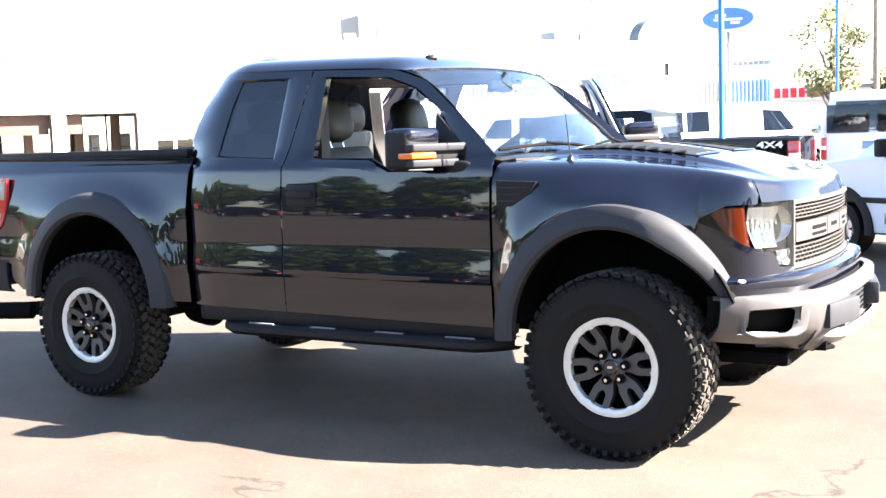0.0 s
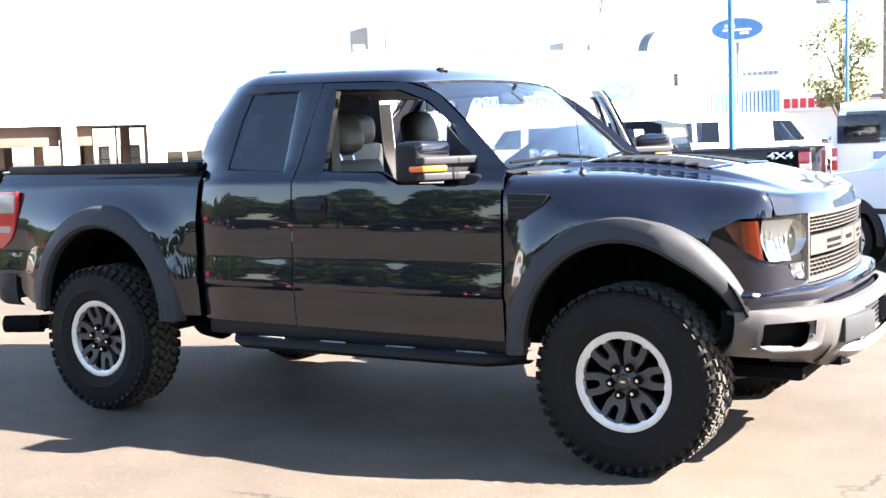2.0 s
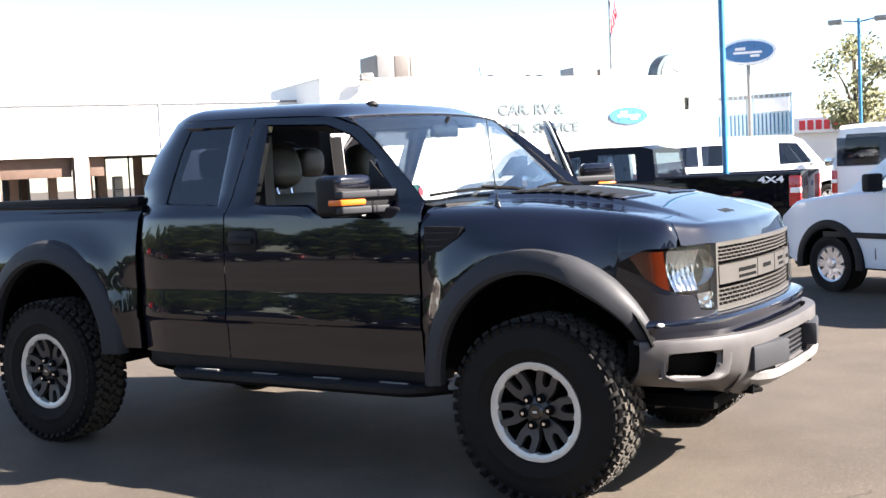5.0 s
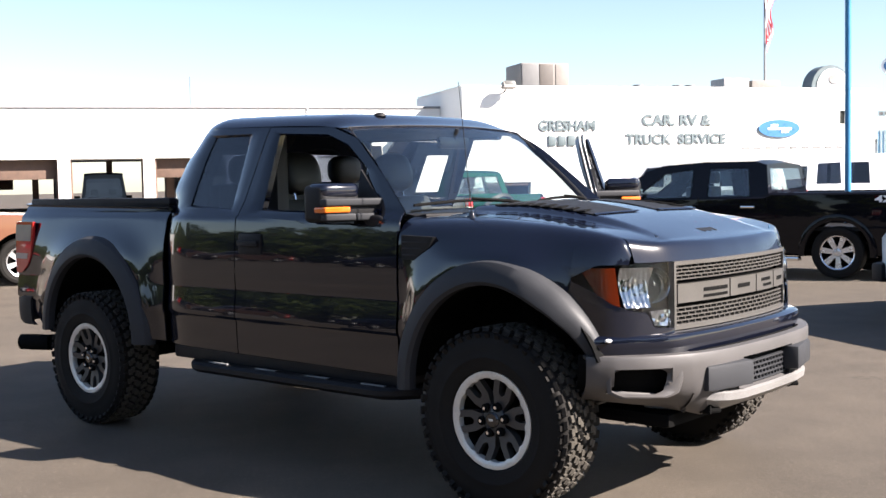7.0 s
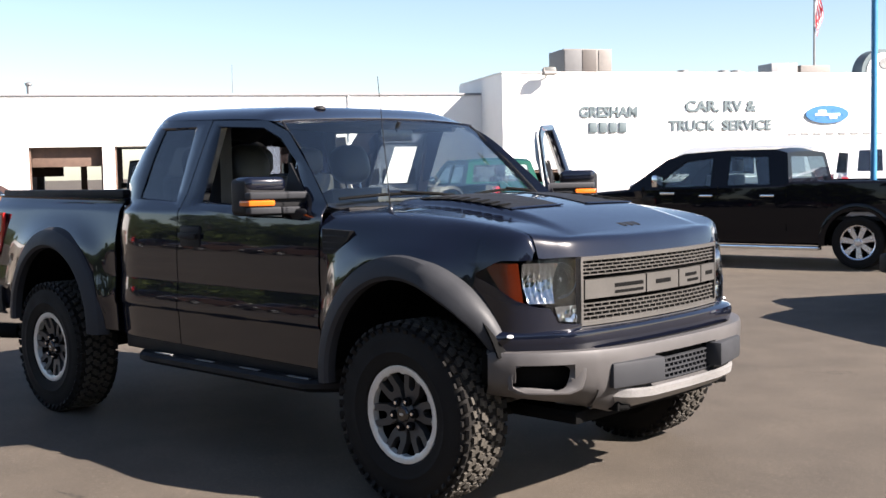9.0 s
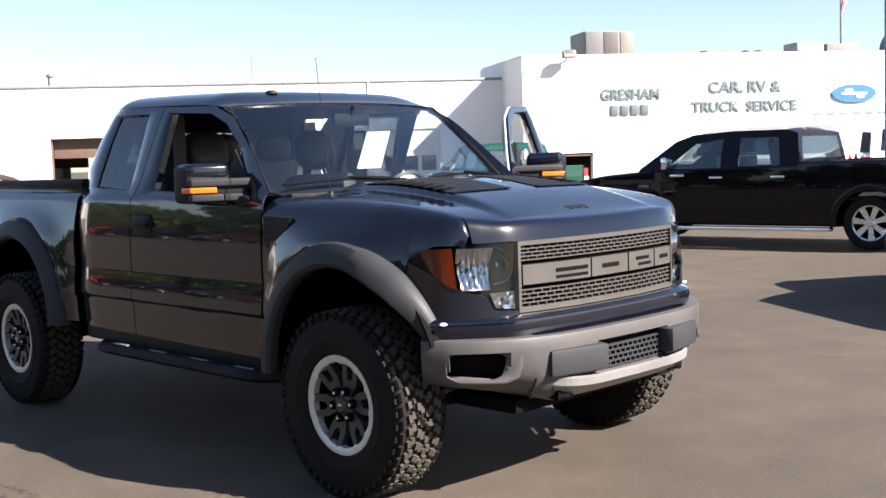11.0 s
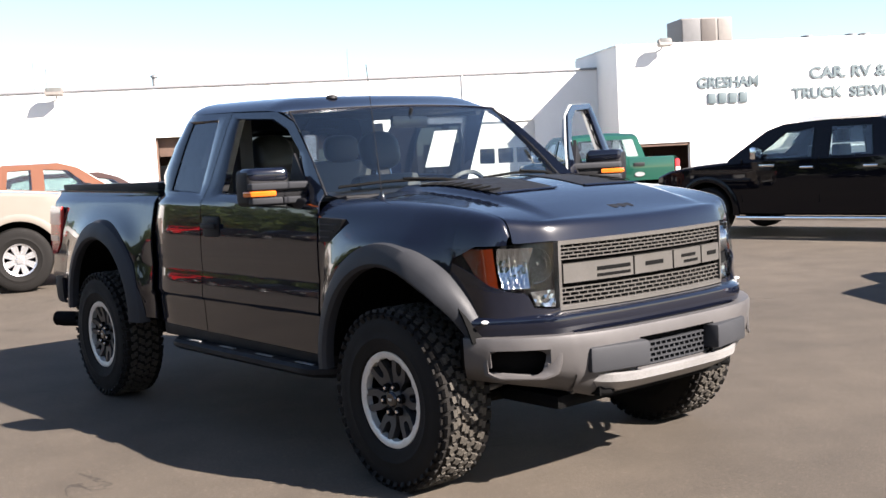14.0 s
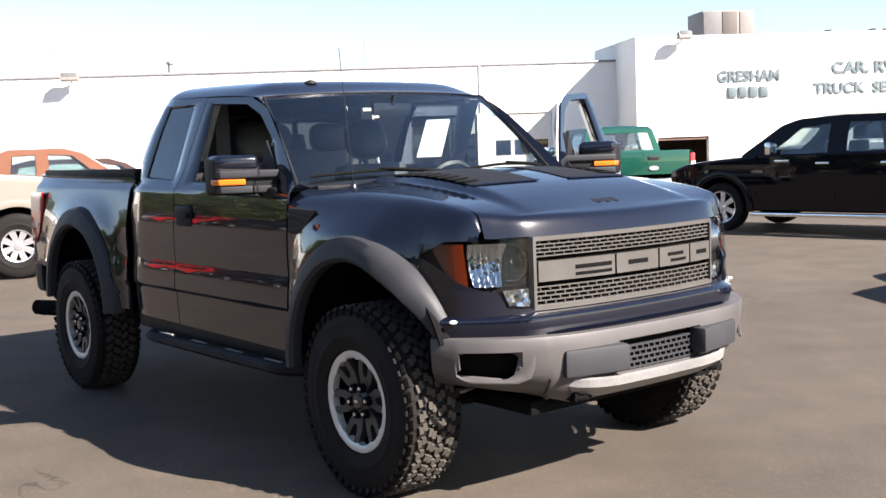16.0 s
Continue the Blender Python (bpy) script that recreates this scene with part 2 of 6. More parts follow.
def add_tube(bm, pts, r, seg=8, cap=True):
    """A round bar along a polyline; r is one radius or one for each point."""
    pts = [Vector(p) for p in pts]
    rs = r if isinstance(r, (list, tuple)) else [r] * len(pts)
    rings = []
    for i, p in enumerate(pts):
        d = (pts[min(i + 1, len(pts) - 1)] - pts[max(i - 1, 0)]).normalized()
        side = d.orthogonal().normalized() if i == 0 else (side - d * side.dot(d)).normalized()
        up = d.cross(side)
        rings.append([bm.verts.new(p + (side * math.cos(a) + up * math.sin(a)) * rs[i]) for a in (2 * math.pi * k / seg for k in range(seg))])
    for a, b in zip(rings, rings[1:]):
        for k in range(seg):
            bm.faces.new((a[k], a[(k + 1) % seg], b[(k + 1) % seg], b[k]))
    if cap:
        bm.faces.new(rings[0][::-1])
        bm.faces.new(rings[-1])
    return bm


def tube(pts, r, seg=8):
    return add_tube(bmesh.new(), pts, r, seg)


def add_grid(bm, rows, loop_u=False, skip=None):
    """A sheet of quads over rows of points."""
    vs = [[bm.verts.new(p) for p in row] for row in rows]
    for i in range(len(vs) - 1):
        n = len(vs[i])
        for j in range(n if loop_u else n - 1):
            if skip and skip(i, j):
                continue
            k = (j + 1) % n
            bm.faces.new((vs[i][j], vs[i][k], vs[i + 1][k], vs[i + 1][j]))
    return bm


def grid(rows, loop_u=False, skip=None):
    return add_grid(bmesh.new(), rows, loop_u, skip)


def thicken(bm, t):
    """Gives a sheet a thickness t against its normals."""
    bmesh.ops.remove_doubles(bm, verts=bm.verts, dist=1e-5)
    bmesh.ops.recalc_face_normals(bm, faces=bm.faces)
    bm.normal_update()
    front = list(bm.faces)
    rim = [(e.verts[0], e.verts[1], e.link_loops[0]) for e in bm.edges if len(e.link_faces) == 1]
    twin = {v: bm.verts.new(v.co - v.normal * t) for v in list(bm.verts)}
    for f in front:
        bm.faces.new([twin[v] for v in reversed(f.verts)])
    for a, b, loop in rim:
        if loop.vert is a:
            a, b = b, a
        bm.faces.new((a, b, twin[b], twin[a]))
    return bm


def add_slab(bm, pts, depth):
    """A closed plate from an outline of points and a depth vector."""
    d = Vector(depth)
    a = [bm.verts.new(p) for p in pts]
    b = [bm.verts.new(Vector(p) + d) for p in pts]
    bm.faces.new(a)
    bm.faces.new(b[::-1])
    for i in range(len(a)):
        k = (i + 1) % len(a)
        bm.faces.new((a[i], b[i], b[k], a[k]))
    return bm


def slab(pts, depth):
    return add_slab(bmesh.new(), pts, depth)


def add_lathe(bm, profile, seg=48, axis="y", closed=False):
    """Turns a profile of (radius, along) round the y or z axis."""
    rows = []
    for r, h in profile:
        ring = []
        for k in range(seg):
            a = 2 * math.pi * k / seg
            ring.append((r * math.cos(a), h, r * math.sin(a)) if axis == "y" else (r * math.cos(a), r * math.sin(a), h))
        rows.append(ring)
    if closed:
        rows.append(rows[0])
    return add_grid(bm, rows, loop_u=True)


def lathe(profile, seg=48, axis="y", closed=False):
    bm = add_lathe(bmesh.new(), profile, seg, axis, closed)
    bmesh.ops.remove_doubles(bm, verts=bm.verts, dist=1e-6)
    return bm


def interp(x, pairs):
    return float(np.interp(x, [p[0] for p in pairs], [p[1] for p in pairs]))


def smooth_curve(pairs):
    """A function through (x, y) pairs with no kinks and no overshoot, flat beyond its ends."""
    xs, ys = np.array([p[0] for p in pairs], float), np.array([p[1] for p in pairs], float)
    h, d = np.diff(xs), np.diff(ys) / np.diff(xs)
    m = np.r_[d[0], [2 * a * b / (a + b) if a * b > 0 else 0.0 for a, b in zip(d, d[1:])], d[-1]]

    def f(x):
        x = min(max(x, xs[0]), xs[-1])
        i = min(max(int(np.searchsorted(xs, x)) - 1, 0), len(h) - 1)
        t = (x - xs[i]) / h[i]
        return float(ys[i] * (1 + 2 * t) * (1 - t) ** 2 + h[i] * m[i] * t * (1 - t) ** 2 + ys[i + 1] * t * t * (3 - 2 * t) + h[i] * m[i + 1] * t * t * (t - 1))

    return f


def ease(a, b, x):
    """0 below a, 1 above b, smooth between."""
    t = min(1.0, max(0.0, (x - a) / (b - a)))
    return t * t * (3 - 2 * t)


def spline(pts, n):
    """n points evenly along a smooth curve through the given ones."""
    P = np.array([pts[0], *pts, pts[-1]], float)
    out = []
    for i in range(1, len(P) - 2):
        for t in np.linspace(0, 1, 16, endpoint=i == len(P) - 3):
            a, b, c, d = P[i - 1 : i + 3]
            out.append(0.5 * (2 * b + (c - a) * t + (2 * a - 5 * b + 4 * c - d) * t * t + (3 * b - a - 3 * c + d) * t**3))
    out = np.array(out)
    s = np.r_[0, np.cumsum(np.linalg.norm(np.diff(out, axis=0), axis=1))]
    return np.stack([np.interp(np.linspace(0, s[-1], n), s, col) for col in out.T], 1)


def text_mesh(name, words, size, mat, parent, at, depth=0.02, stretch=1.0, label=""):
    cu = bpy.data.curves.new(name, "FONT")
    cu.body, cu.size, cu.extrude, cu.align_x, cu.align_y = words, size, depth, "LEFT", "BOTTOM_BASELINE"
    cu.offset = size * 0.03
    tmp = new("tmp", cu)
    bpy.context.view_layer.update()
    me = bpy.data.meshes.new_from_object(tmp.evaluated_get(bpy.context.evaluated_depsgraph_get()))
    bpy.data.objects.remove(tmp)
    me.materials.clear()
    return put(name, finish(me, mat, 0), parent, label, at @ Matrix.Diagonal((stretch, 1, 1, 1)))


# ---- ground ----
GROUND = 0.0
rows = []
for yy in np.r_[-400, -120, -40, np.linspace(-12, 14, 14), 30, 60, 140, 500]:
    rows.append([(xx, yy, GROUND + 0.012 * noise.noise((xx * 0.15, yy * 0.15, 0)) * (abs(xx) < 14 and abs(yy) < 14)) for xx in np.r_[-500, -140, -60, np.linspace(-20, 12, 17), 30, 60, 140, 400]])
gbm = grid(rows)
ground = part("ground", gbm, M["asphalt"], None, smooth=60)
tagged(ground, "sun-bleached brownish grey asphalt lot with fine cracks", "ground", kind="structure")


# ---- service building ----
BLD = pose(-20.9, 24.1, 0, 0, 0, 58)
building = thing("service_building", "long white painted service building with open work bays", "building", BLD, kind="structure")
HI, LO, BACK, VL = 4.72, 4.17, 16.0, 2.5
DEEP = 5.2


def wall_with_holes(x0, x1, z1, y, holes, t=0.25):
    """A wall along x at depth y with openings (x0, x1, z0, z1) right through, as one closed sheet."""
    outline, loops = [(x0, 0.0)], []
    for a, b, c, d in sorted(holes):
        if c > 0.01:
            loops.append([(a, c), (b, c), (b, d), (a, d)])
        else:
            outline += [(a, 0.0), (a, d), (b, d), (b, 0.0)]
    loops.insert(0, outline + [(x1, 0.0), (x1, z1), (x0, z1)])
    bm = bmesh.new()
    edges = []
    for loop in loops:
        vs = [bm.verts.new((p[0], y, p[1])) for p in loop]
        edges += [bm.edges.new((vs[i], vs[(i + 1) % len(vs)])) for i in range(len(vs))]
    bmesh.ops.triangle_fill(bm, use_beauty=True, use_dissolve=False, edges=edges)
    front = list(bm.faces)
    rim = [(e.verts[0], e.verts[1]) for e in bm.edges if len(e.link_faces) == 1]
    twin = {v: bm.verts.new(v.co + Vector((0, t, 0))) for v in list(bm.verts)}
    for f in front:
        bm.faces.new([twin[v] for v in reversed(f.verts)])
    for a, b in rim:
        bm.faces.new((a, b, twin[b], twin[a]))
    bmesh.ops.recalc_face_normals(bm, faces=bm.faces)
    return bm


# office block in front
high_holes = [(0.68, 2.40, 0.0, 1.52), (14.75, 15.03, 3.45, 3.95)]
part("wall_front", wall_with_holes(0, 16.3, HI, 0, high_holes), M["stucco"], building, smooth=0)
part("wall_side", box((0, 0.254, 0), (0.25, DEEP, HI)), M["stucco"], building, smooth=0)
part("wall_end", box((16.05, 0.254, 0), (16.3, DEEP, HI)), M["stucco"], building, smooth=0)
part("roof", box((0.254, 0.254, HI - 0.45), (16.046, DEEP, HI - 0.3)), M["roofgrey"], building, smooth=0)
part("parapet_cap", box((-0.03, -0.03, HI + 0.002), (16.33, 0.30, HI + 0.05), 0.008), M["stucco"], building)
part("parapet_cap", box((-0.03, 0.304, HI + 0.002), (0.30, DEEP, HI + 0.05), 0.008), M["stucco"], building)
part("wall_rear", box((0, DEEP + 0.004, 0), (16.3, DEEP + 0.25, HI)), M["stucco"], building, smooth=0)
part("room_wall", box((0.254, 4.0, 0), (16.04, 4.1, HI - 0.46)), M["brown"], building, smooth=0)
wf = part("window_frame", box((14.752, 0.06, 3.452), (14.80, 0.18, 3.948)), M["galv"], building, smooth=0)
part("pane", box((14.80, 0.10, 3.455), (15.025, 0.11, 3.945)), M["tint"], building, smooth=0)
bay = part("bay_door_frame", box((0.70, 0.05, 1.42), (2.38, 0.2, 1.515)), M["brown"], building, smooth=0)

# workshop wing set back, with its row of bays
bays = [(-15.16, -12.88), (-12.50, -10.22), (-9.85, -7.55), (-7.13, -4.87), (-4.42, -2.28), (-31.2, -28.9), (-28.5, -26.2), (-25.8, -23.5), (-23.1, -20.8)]
low_holes = [(a, b, 0.0, 2.54 if a > -20 else 3.50) for a, b in bays]
part("wall_wing", wall_with_holes(-48, 0, LO, VL, low_holes), M["stucco"], building, smooth=0)
part("wall_wing_back", wall_with_holes(-48, 0, LO - 0.2, BACK, [(-15.9, -13.4, 0.8, 2.4), (-12.6, -8.7, 0, 2.75), (-7.6, -5.5, 0, 2.3), (-5.0, -2.0, 0, 2.75)]), M["concrete"], building, smooth=0)
part("wall_wing_end", box((-48.25, VL, 0), (-48, BACK + 0.25, LO)), M["stucco"], building, smooth=0)
part("roof_wing", box((-48, VL + 0.254, LO - 0.3), (-0.004, BACK - 0.004, LO - 0.12)), M["roofgrey"], building, smooth=0)
part("roof_flashing", box((-48, VL - 0.05, LO + 0.002), (-0.004, VL + 0.2, LO + 0.075), 0.01), M["roofgrey"], building)
part("shop_floor", box((-48, VL + 0.26, 0.003), (-0.004, BACK - 0.01, 0.03)), M["concrete"], building, smooth=0)
for a, b in bays:
    # the raised door hangs inside, folded back under the roof
    part("roller_door", box((a - 0.1, VL + 0.5, 2.56), (b + 0.1, VL + 2.9, 2.60)), M["doorgrey"], building, smooth=0)
    part("door_jamb", box((a + 0.002, VL + 0.10, 0.0), (a + 0.06, VL + 0.24, 2.535)), M["brown"], building, smooth=0)
    part("door_jamb", box((b - 0.06, VL + 0.10, 0.0), (b - 0.002, VL + 0.24, 2.535)), M["brown"], building, smooth=0)
for x in np.arange(-46, -1, 2.67):
    part("column", box((x, 9.0, 0.03), (x + 0.22, 9.22, LO - 0.31)), M["brown"], building, smooth=0)
part("partition", box((-16.4, 6.5, 0.031), (-16.2, BACK - 0.02, LO - 0.31)), M["brown"], building, smooth=0)
part("partition", box((-1.9, 3.0, 0.031), (-1.7, BACK - 0.02, LO - 0.31)), M["brown"], building, smooth=0)
part("partition", box((-48, 12.0, 1.6), (-14.8, 12.1, LO - 0.31)), M["brown"], building, smooth=0)
# brown curtains hang in the heads of some bays
for a, b in ((-15.09, -12.95), (-9.78, -7.62), (-7.06, -6.60)):
    part("bay_curtain", box((a, VL + 0.30, 1.90), (b, VL + 0.36, 2.53), 0.01), M["brown"], building)
# one shutter drawn down to window height, with its three panes
sh = part("shutter", wall_with_holes(-4.415, -2.285, 2.535, VL + 0.06, [(-4.25, -3.72, 1.10, 1.62), (-3.60, -3.07, 1.10, 1.62), (-2.95, -2.42, 1.10, 1.62)], 0.05), M["doorgrey"], building, smooth=0)
for a in (-4.25, -3.60, -2.95):
    part("pane", box((a, VL + 0.075, 1.10), (a + 0.53, VL + 0.085, 1.62)), M["tint"], sh, smooth=0)
# transom lights over the far bays
for a, b in bays[5:]:
    tr = part("transom", wall_with_holes(a + 0.002, b - 0.002, 3.495, VL + 0.05, [(a + 0.08 + k * 0.73, a + 0.74 + k * 0.73, 2.86, 3.38) for k in range(3)], 0.05), M["doorgrey"], building, smooth=0)
    for k in range(3):
        part("pane", box((a + 0.08 + k * 0.73, VL + 0.07, 2.86), (a + 0.74 + k * 0.73, VL + 0.08, 3.38)), M["gloss"], tr, smooth=0)

# lettering on the facade
def sign_word(words, x, z, height, width):
    ob = text_mesh("sign_letters", words, height * 1.39, M["letter"], None, Matrix.Identity(4), 0.012)
    k = width / max(ob.dimensions.x, 0.01)
    ob.parent = building
    ob.matrix_basis = pose(x, -0.032, z, 90, 0, 0) @ Matrix.Diagonal((k, 1, 1, 1))
    return ob


sign_word("GRESHAM", 2.70, 3.26, 0.36, 2.10)
for k in range(4):
    part("sign_bar", box((3.05 + k * 0.36, -0.06, 2.73), (3.05 + k * 0.36 + 0.27, -0.002, 3.08), 0.015), M["letter"], building)
sign_word("CAR, RV &", 6.60, 3.43, 0.38, 2.72)
sign_word("TRUCK  SERVICE", 5.98, 2.78, 0.35, 3.95)
ob_bm = bmesh.new()
bmesh.ops.create_circle(ob_bm, cap_ends=True, segments=40, radius=1.0, matrix=pose(12.12, -0.03, 3.29, 90) @ Matrix.Diagonal((0.86, 0.32, 1, 1)))
for f in bmesh.ops.extrude_face_region(ob_bm, geom=ob_bm.faces[:])["geom"]:
    if isinstance(f, bmesh.types.BMVert):
        f.co.y -= 0.04
oval = part("oval_sign", ob_bm, M["signblue"], building, smooth=20)
part("sign_stroke", box((11.62, -0.085, 3.24), (12.62, -0.072, 3.32), 0.003), M["signwhite"], oval)
part("sign_stroke", box((11.75, -0.085, 3.34), (12.05, -0.072, 3.44), 0.003), M["signwhite"], oval)
part("sign_stroke", box((12.2, -0.085, 3.13), (12.5, -0.072, 3.22), 0.003), M["signwhite"], oval)
for k in range(9):
    part("sign_bar", box((10.6 + k * 0.5, -0.02, 2.56), (10.6 + k * 0.5 + 0.3, -0.002, 2.64)), M["galv"], building, smooth=0)

# fittings on walls and roof


def flood_lamp(x, y, z, w=0.55):
    t = thing("flood_lamp", "grey wall-top flood lamp on a short arm", "lamp", BLD @ pose(x, y, z), "flood lamps")
    hood = slab([(-w / 2, -0.25, 0.05), (-w / 2, 0.05, 0.0), (-w / 2, 0.05, 0.2), (-w / 2, -0.15, 0.26)], (w, 0, 0))
    h = part("housing", hood, M["hvac"], t, smooth=0)
    part("lens", box((-w / 2 + 0.04, -0.245, 0.07), (w / 2 - 0.04, -0.20, 0.21), 0.01, pose(0, 0, 0, -18)), M["smoke"], h)
    part("arm", tube([(0, 0.08, 0.1), (0, 0.3, -0.05)], 0.03), M["galv"], t)
    return t


flood_lamp(1.5, -0.32, 4.62, 0.42)
flood_lamp(-18.2, 2.15, 4.02, 0.55)
hv = thing("rooftop_unit", "beige sheet-metal air handling unit on the flat roof", "air conditioner", BLD @ pose(4.18, 3.6, HI - 0.3))
part("casing", box((-0.93, -0.7, 0), (0.93, 0.9, 1.44), 0.02), M["hvac"], hv)
for a, b, m_ in ((-0.90, -0.24, "louvre_grey"), (-0.21, 0.32, "louvre_brown"), (0.42, 0.90, "hvac")):
    part("panel", box((a, -0.722, 0.10), (b, -0.702, 1.40), 0.006), M[m_], hv)
hv2 = thing("rooftop_unit", "low grey roof fan housing with a curb", "air conditioner", BLD @ pose(12.65, 3.0, HI - 0.3))
part("casing", box((-1.25, -0.5, 0), (-0.15, 0.5, 0.92), 0.02), M["galv"], hv2)
part("casing", box((0.05, -0.4, 0), (1.3, 0.4, 0.86), 0.02), M["hvac"], hv2)
for x in (7.3, 8.9, 9.4):
    vt = thing("roof_vent", "small grey roof vent stub", "vent", BLD @ pose(x, 1.6, HI - 0.3), "roof vents")
    part("stack", lathe([(0, 0), (0.14, 0), (0.14, 0.46), (0.2, 0.47), (0.2, 0.55), (0, 0.58)], 16, "z"), M["galv"], vt)
pv = thing("roof_vent", "tall grey capped flue pipe on the workshop roof", "vent", BLD @ pose(-15.15, 3.4, LO - 0.12), "roof vents")
part("stack", lathe([(0, 0), (0.07, 0), (0.07, 0.55), (0.0, 0.55)], 14, "z"), M["galv"], pv)
part("cap", lathe([(0.09, 0.52), (0.12, 0.55), (0.12, 0.6), (0, 0.66)], 14, "z"), M["galv"], pv)
for x, h in ((-19.0, 1.3), (-18.6, 1.0), (-8.6, 1.2)):
    an = thing("roof_antenna", "thin grey whip aerial on the roof edge", "antenna", BLD @ pose(x, 3.0, LO - 0.12), "roof antennas")
    part("mast", tube([(0, 0, 0), (0, 0, h)], 0.012, 6), M["galv"], an)
cd = thing("conduit", "white painted conduit pipe on the wall", "pipe", BLD @ pose(-4.75, VL - 0.03, 0))
part("pipe", tube([(0, 0, 2.6), (0, 0, LO)], 0.025), M["stucco"], cd)
fp = thing("flagpole", "white flagpole with a hanging striped flag", "flag", BLD @ pose(13.65, 3.2, HI - 0.3))
part("pole", tube([(0, 0, 0), (0, 0, 6.2)], [0.05, 0.03]), M["galv"], fp)
fl_rows = [[(0.03 + 0.05 * math.sin(k * 0.9) + 0.42 * s * (1 - 0.55 * k / 12), 0.10 * math.sin(k * 0.8 + s * 5), 4.9 - k * 0.21 - 0.35 * s) for s in np.linspace(0, 1, 9)] for k in range(13)]
flag = part("flag", thicken(grid(fl_rows), 0.006), M["signred"], fp, "hanging flag with red and white stripes")
for j in range(4):
    st_rows = [[(p[0], p[1] - 0.012, p[2]) for p in row[2 * j : 2 * j + 2]] for row in fl_rows]
    part("stripe", thicken(grid(st_rows), 0.004), M["signwhite"], flag)


# ---- the black pickup ----
def mirrored(bm):
    """The same part on the other side of the truck."""
    out = bm.copy()
    for v in out.verts:
        v.co.y = -v.co.y
    bmesh.ops.reverse_faces(out, faces=out.faces)
    return out


def both(name, bm, mat, parent, label="", smooth=35.0):
    other = mirrored(bm)
    return part(name, bm, mat, parent, label, smooth), part(name, other, mat, parent, label, smooth)


# half width of the body by height: rocker, crease, door and shoulder, then the glasshouse
BODY_Y = [*spline([(0.4, 0.940), (0.5, 0.955), (0.57, 0.961), (0.68, 0.967), (0.772, 0.971)], 14), *[(z, 0.968 + 0.128 * (0.955 - z) - 0.175 * (0.955 - z) ** 2) for z in np.linspace(0.79, 0.953, 12)], (0.962, 0.9685), (0.99, 0.9705), (1.02, 0.971)]
BODY_Y = [(float(z), float(y)) for z, y in BODY_Y] + [(z, 0.971 - 0.17 * (z - 1.025) ** 2) for z in np.linspace(1.035, 1.355, 17)] + [(1.375, 0.937), (1.40, 0.915), (1.84, 0.77), (1.90, 0.74)]
NOSE = [(0.10, 0.968), (0.32, 0.925), (0.45, 0.900), (0.54, 0.868), (0.61, 0.80), (0.665, 0.70), (0.715, 0.575), (0.745, 0.40), (0.765, 0.2), (0.77, 0.0)]


NOSE_TAPER = smooth_curve([(-0.30, 1.0), (-0.12, 0.9995)] + [(a, b / 0.968 - (0.006 if a < 0.2 else 0.0)) for a, b in NOSE])
NOSE_REACH = smooth_curve(sorted((b, a) for a, b in NOSE))


def bulge(x, z):
    """How far wings and bed sides swell out towards the wheel flares."""
    if x > -1.5:
        d = math.hypot((x + 0.01) / 0.95, z - 0.56) - 0.60
        return 0.05 * math.exp(-((max(d, 0.0) / 0.14) ** 2)) * ease(-0.615, -0.46, x) * (1 - ease(0.12, 0.46, x)) * (1 - ease(1.16, 1.34, z))
    d = math.hypot((x + 3.318) / 0.95, z - 0.59) - 0.62
    return 0.034 * math.exp(-((max(d, 0.0) / 0.15) ** 2)) * (1 - ease(-2.76, -2.60, x)) * ease(-4.12, -3.94, x) * (1 - ease(1.10, 1.40, z)) - 0.032 * ease(1.08, 1.44, z)


def side_y(x, z):
    """Half width of the body at a station and height."""
    y = interp(z, BODY_Y)
    if x > -0.3:
        y *= NOSE_TAPER(x)
    if x < -3.9:
        y -= 0.014 * ((-3.9 - x) / 0.45) ** 2
    return y


def nose_x(y, out=0.0):
    return NOSE_REACH(abs(y)) + out


def columns(xs, z_low, z_top, nz=46, out=0.0):
    """A side panel: at each station x, points from z_low(x) up to z_top(x) on the body's side."""
    rows = []
    for x in xs:
        a, b = z_low(x), z_top(x)
        rows.append([(x, -side_y(x, z) - out, z) for z in np.linspace(a, b, nz)])
    return thicken(grid(rows), 0.012)


def arch(xc, zc, r, floor, squash=1.0):
    def f(x):
        d = abs(x - xc) / squash
        return max(floor, zc + math.sqrt(max(r * r - d * d, 0.0))) if d < r else floor
    return f


pickup = thing("pickup_truck", "black off-road pickup with grey wheel flares and its driver door open", "truck")
RX = -3.378
FRONT_ARCH, REAR_ARCH = arch(0.0, 0.47, 0.615, 0.56), arch(RX + 0.06, 0.47, 0.635, 0.60)


def dense(a, b, n, *breaks):
    return sorted(set(np.linspace(a, b, n)) | set(breaks))


BELT_TOP = [(-2.57, 1.395), (-1.893, 1.372), (-1.36, 1.345), (-1.21, 1.302), (-0.60, 1.302)]

# bed side
bed_xs = dense(-4.33, -2.585, 64)
bed_top = lambda x: interp(x, [(-4.33, 1.425), (-2.585, 1.405)])
rows = []
for x in bed_xs:
    zs = list(np.linspace(max(REAR_ARCH(x), interp(x, [(-4.33, 0.80), (-4.0, 0.62), (-2.5, 0.60)])), bed_top(x), 40))
    row = [(x, -side_y(x, z) - bulge(x, z), z) for z in zs]
    row += [(x, -side_y(x, bed_top(x)) + d, bed_top(x) + h) for d, h in ((0.012, 0.016), (0.04, 0.022), (0.10, 0.022))]
    rows.append(row)
both("bed_side", thicken(grid(rows), 0.012), M["paint"], pickup)
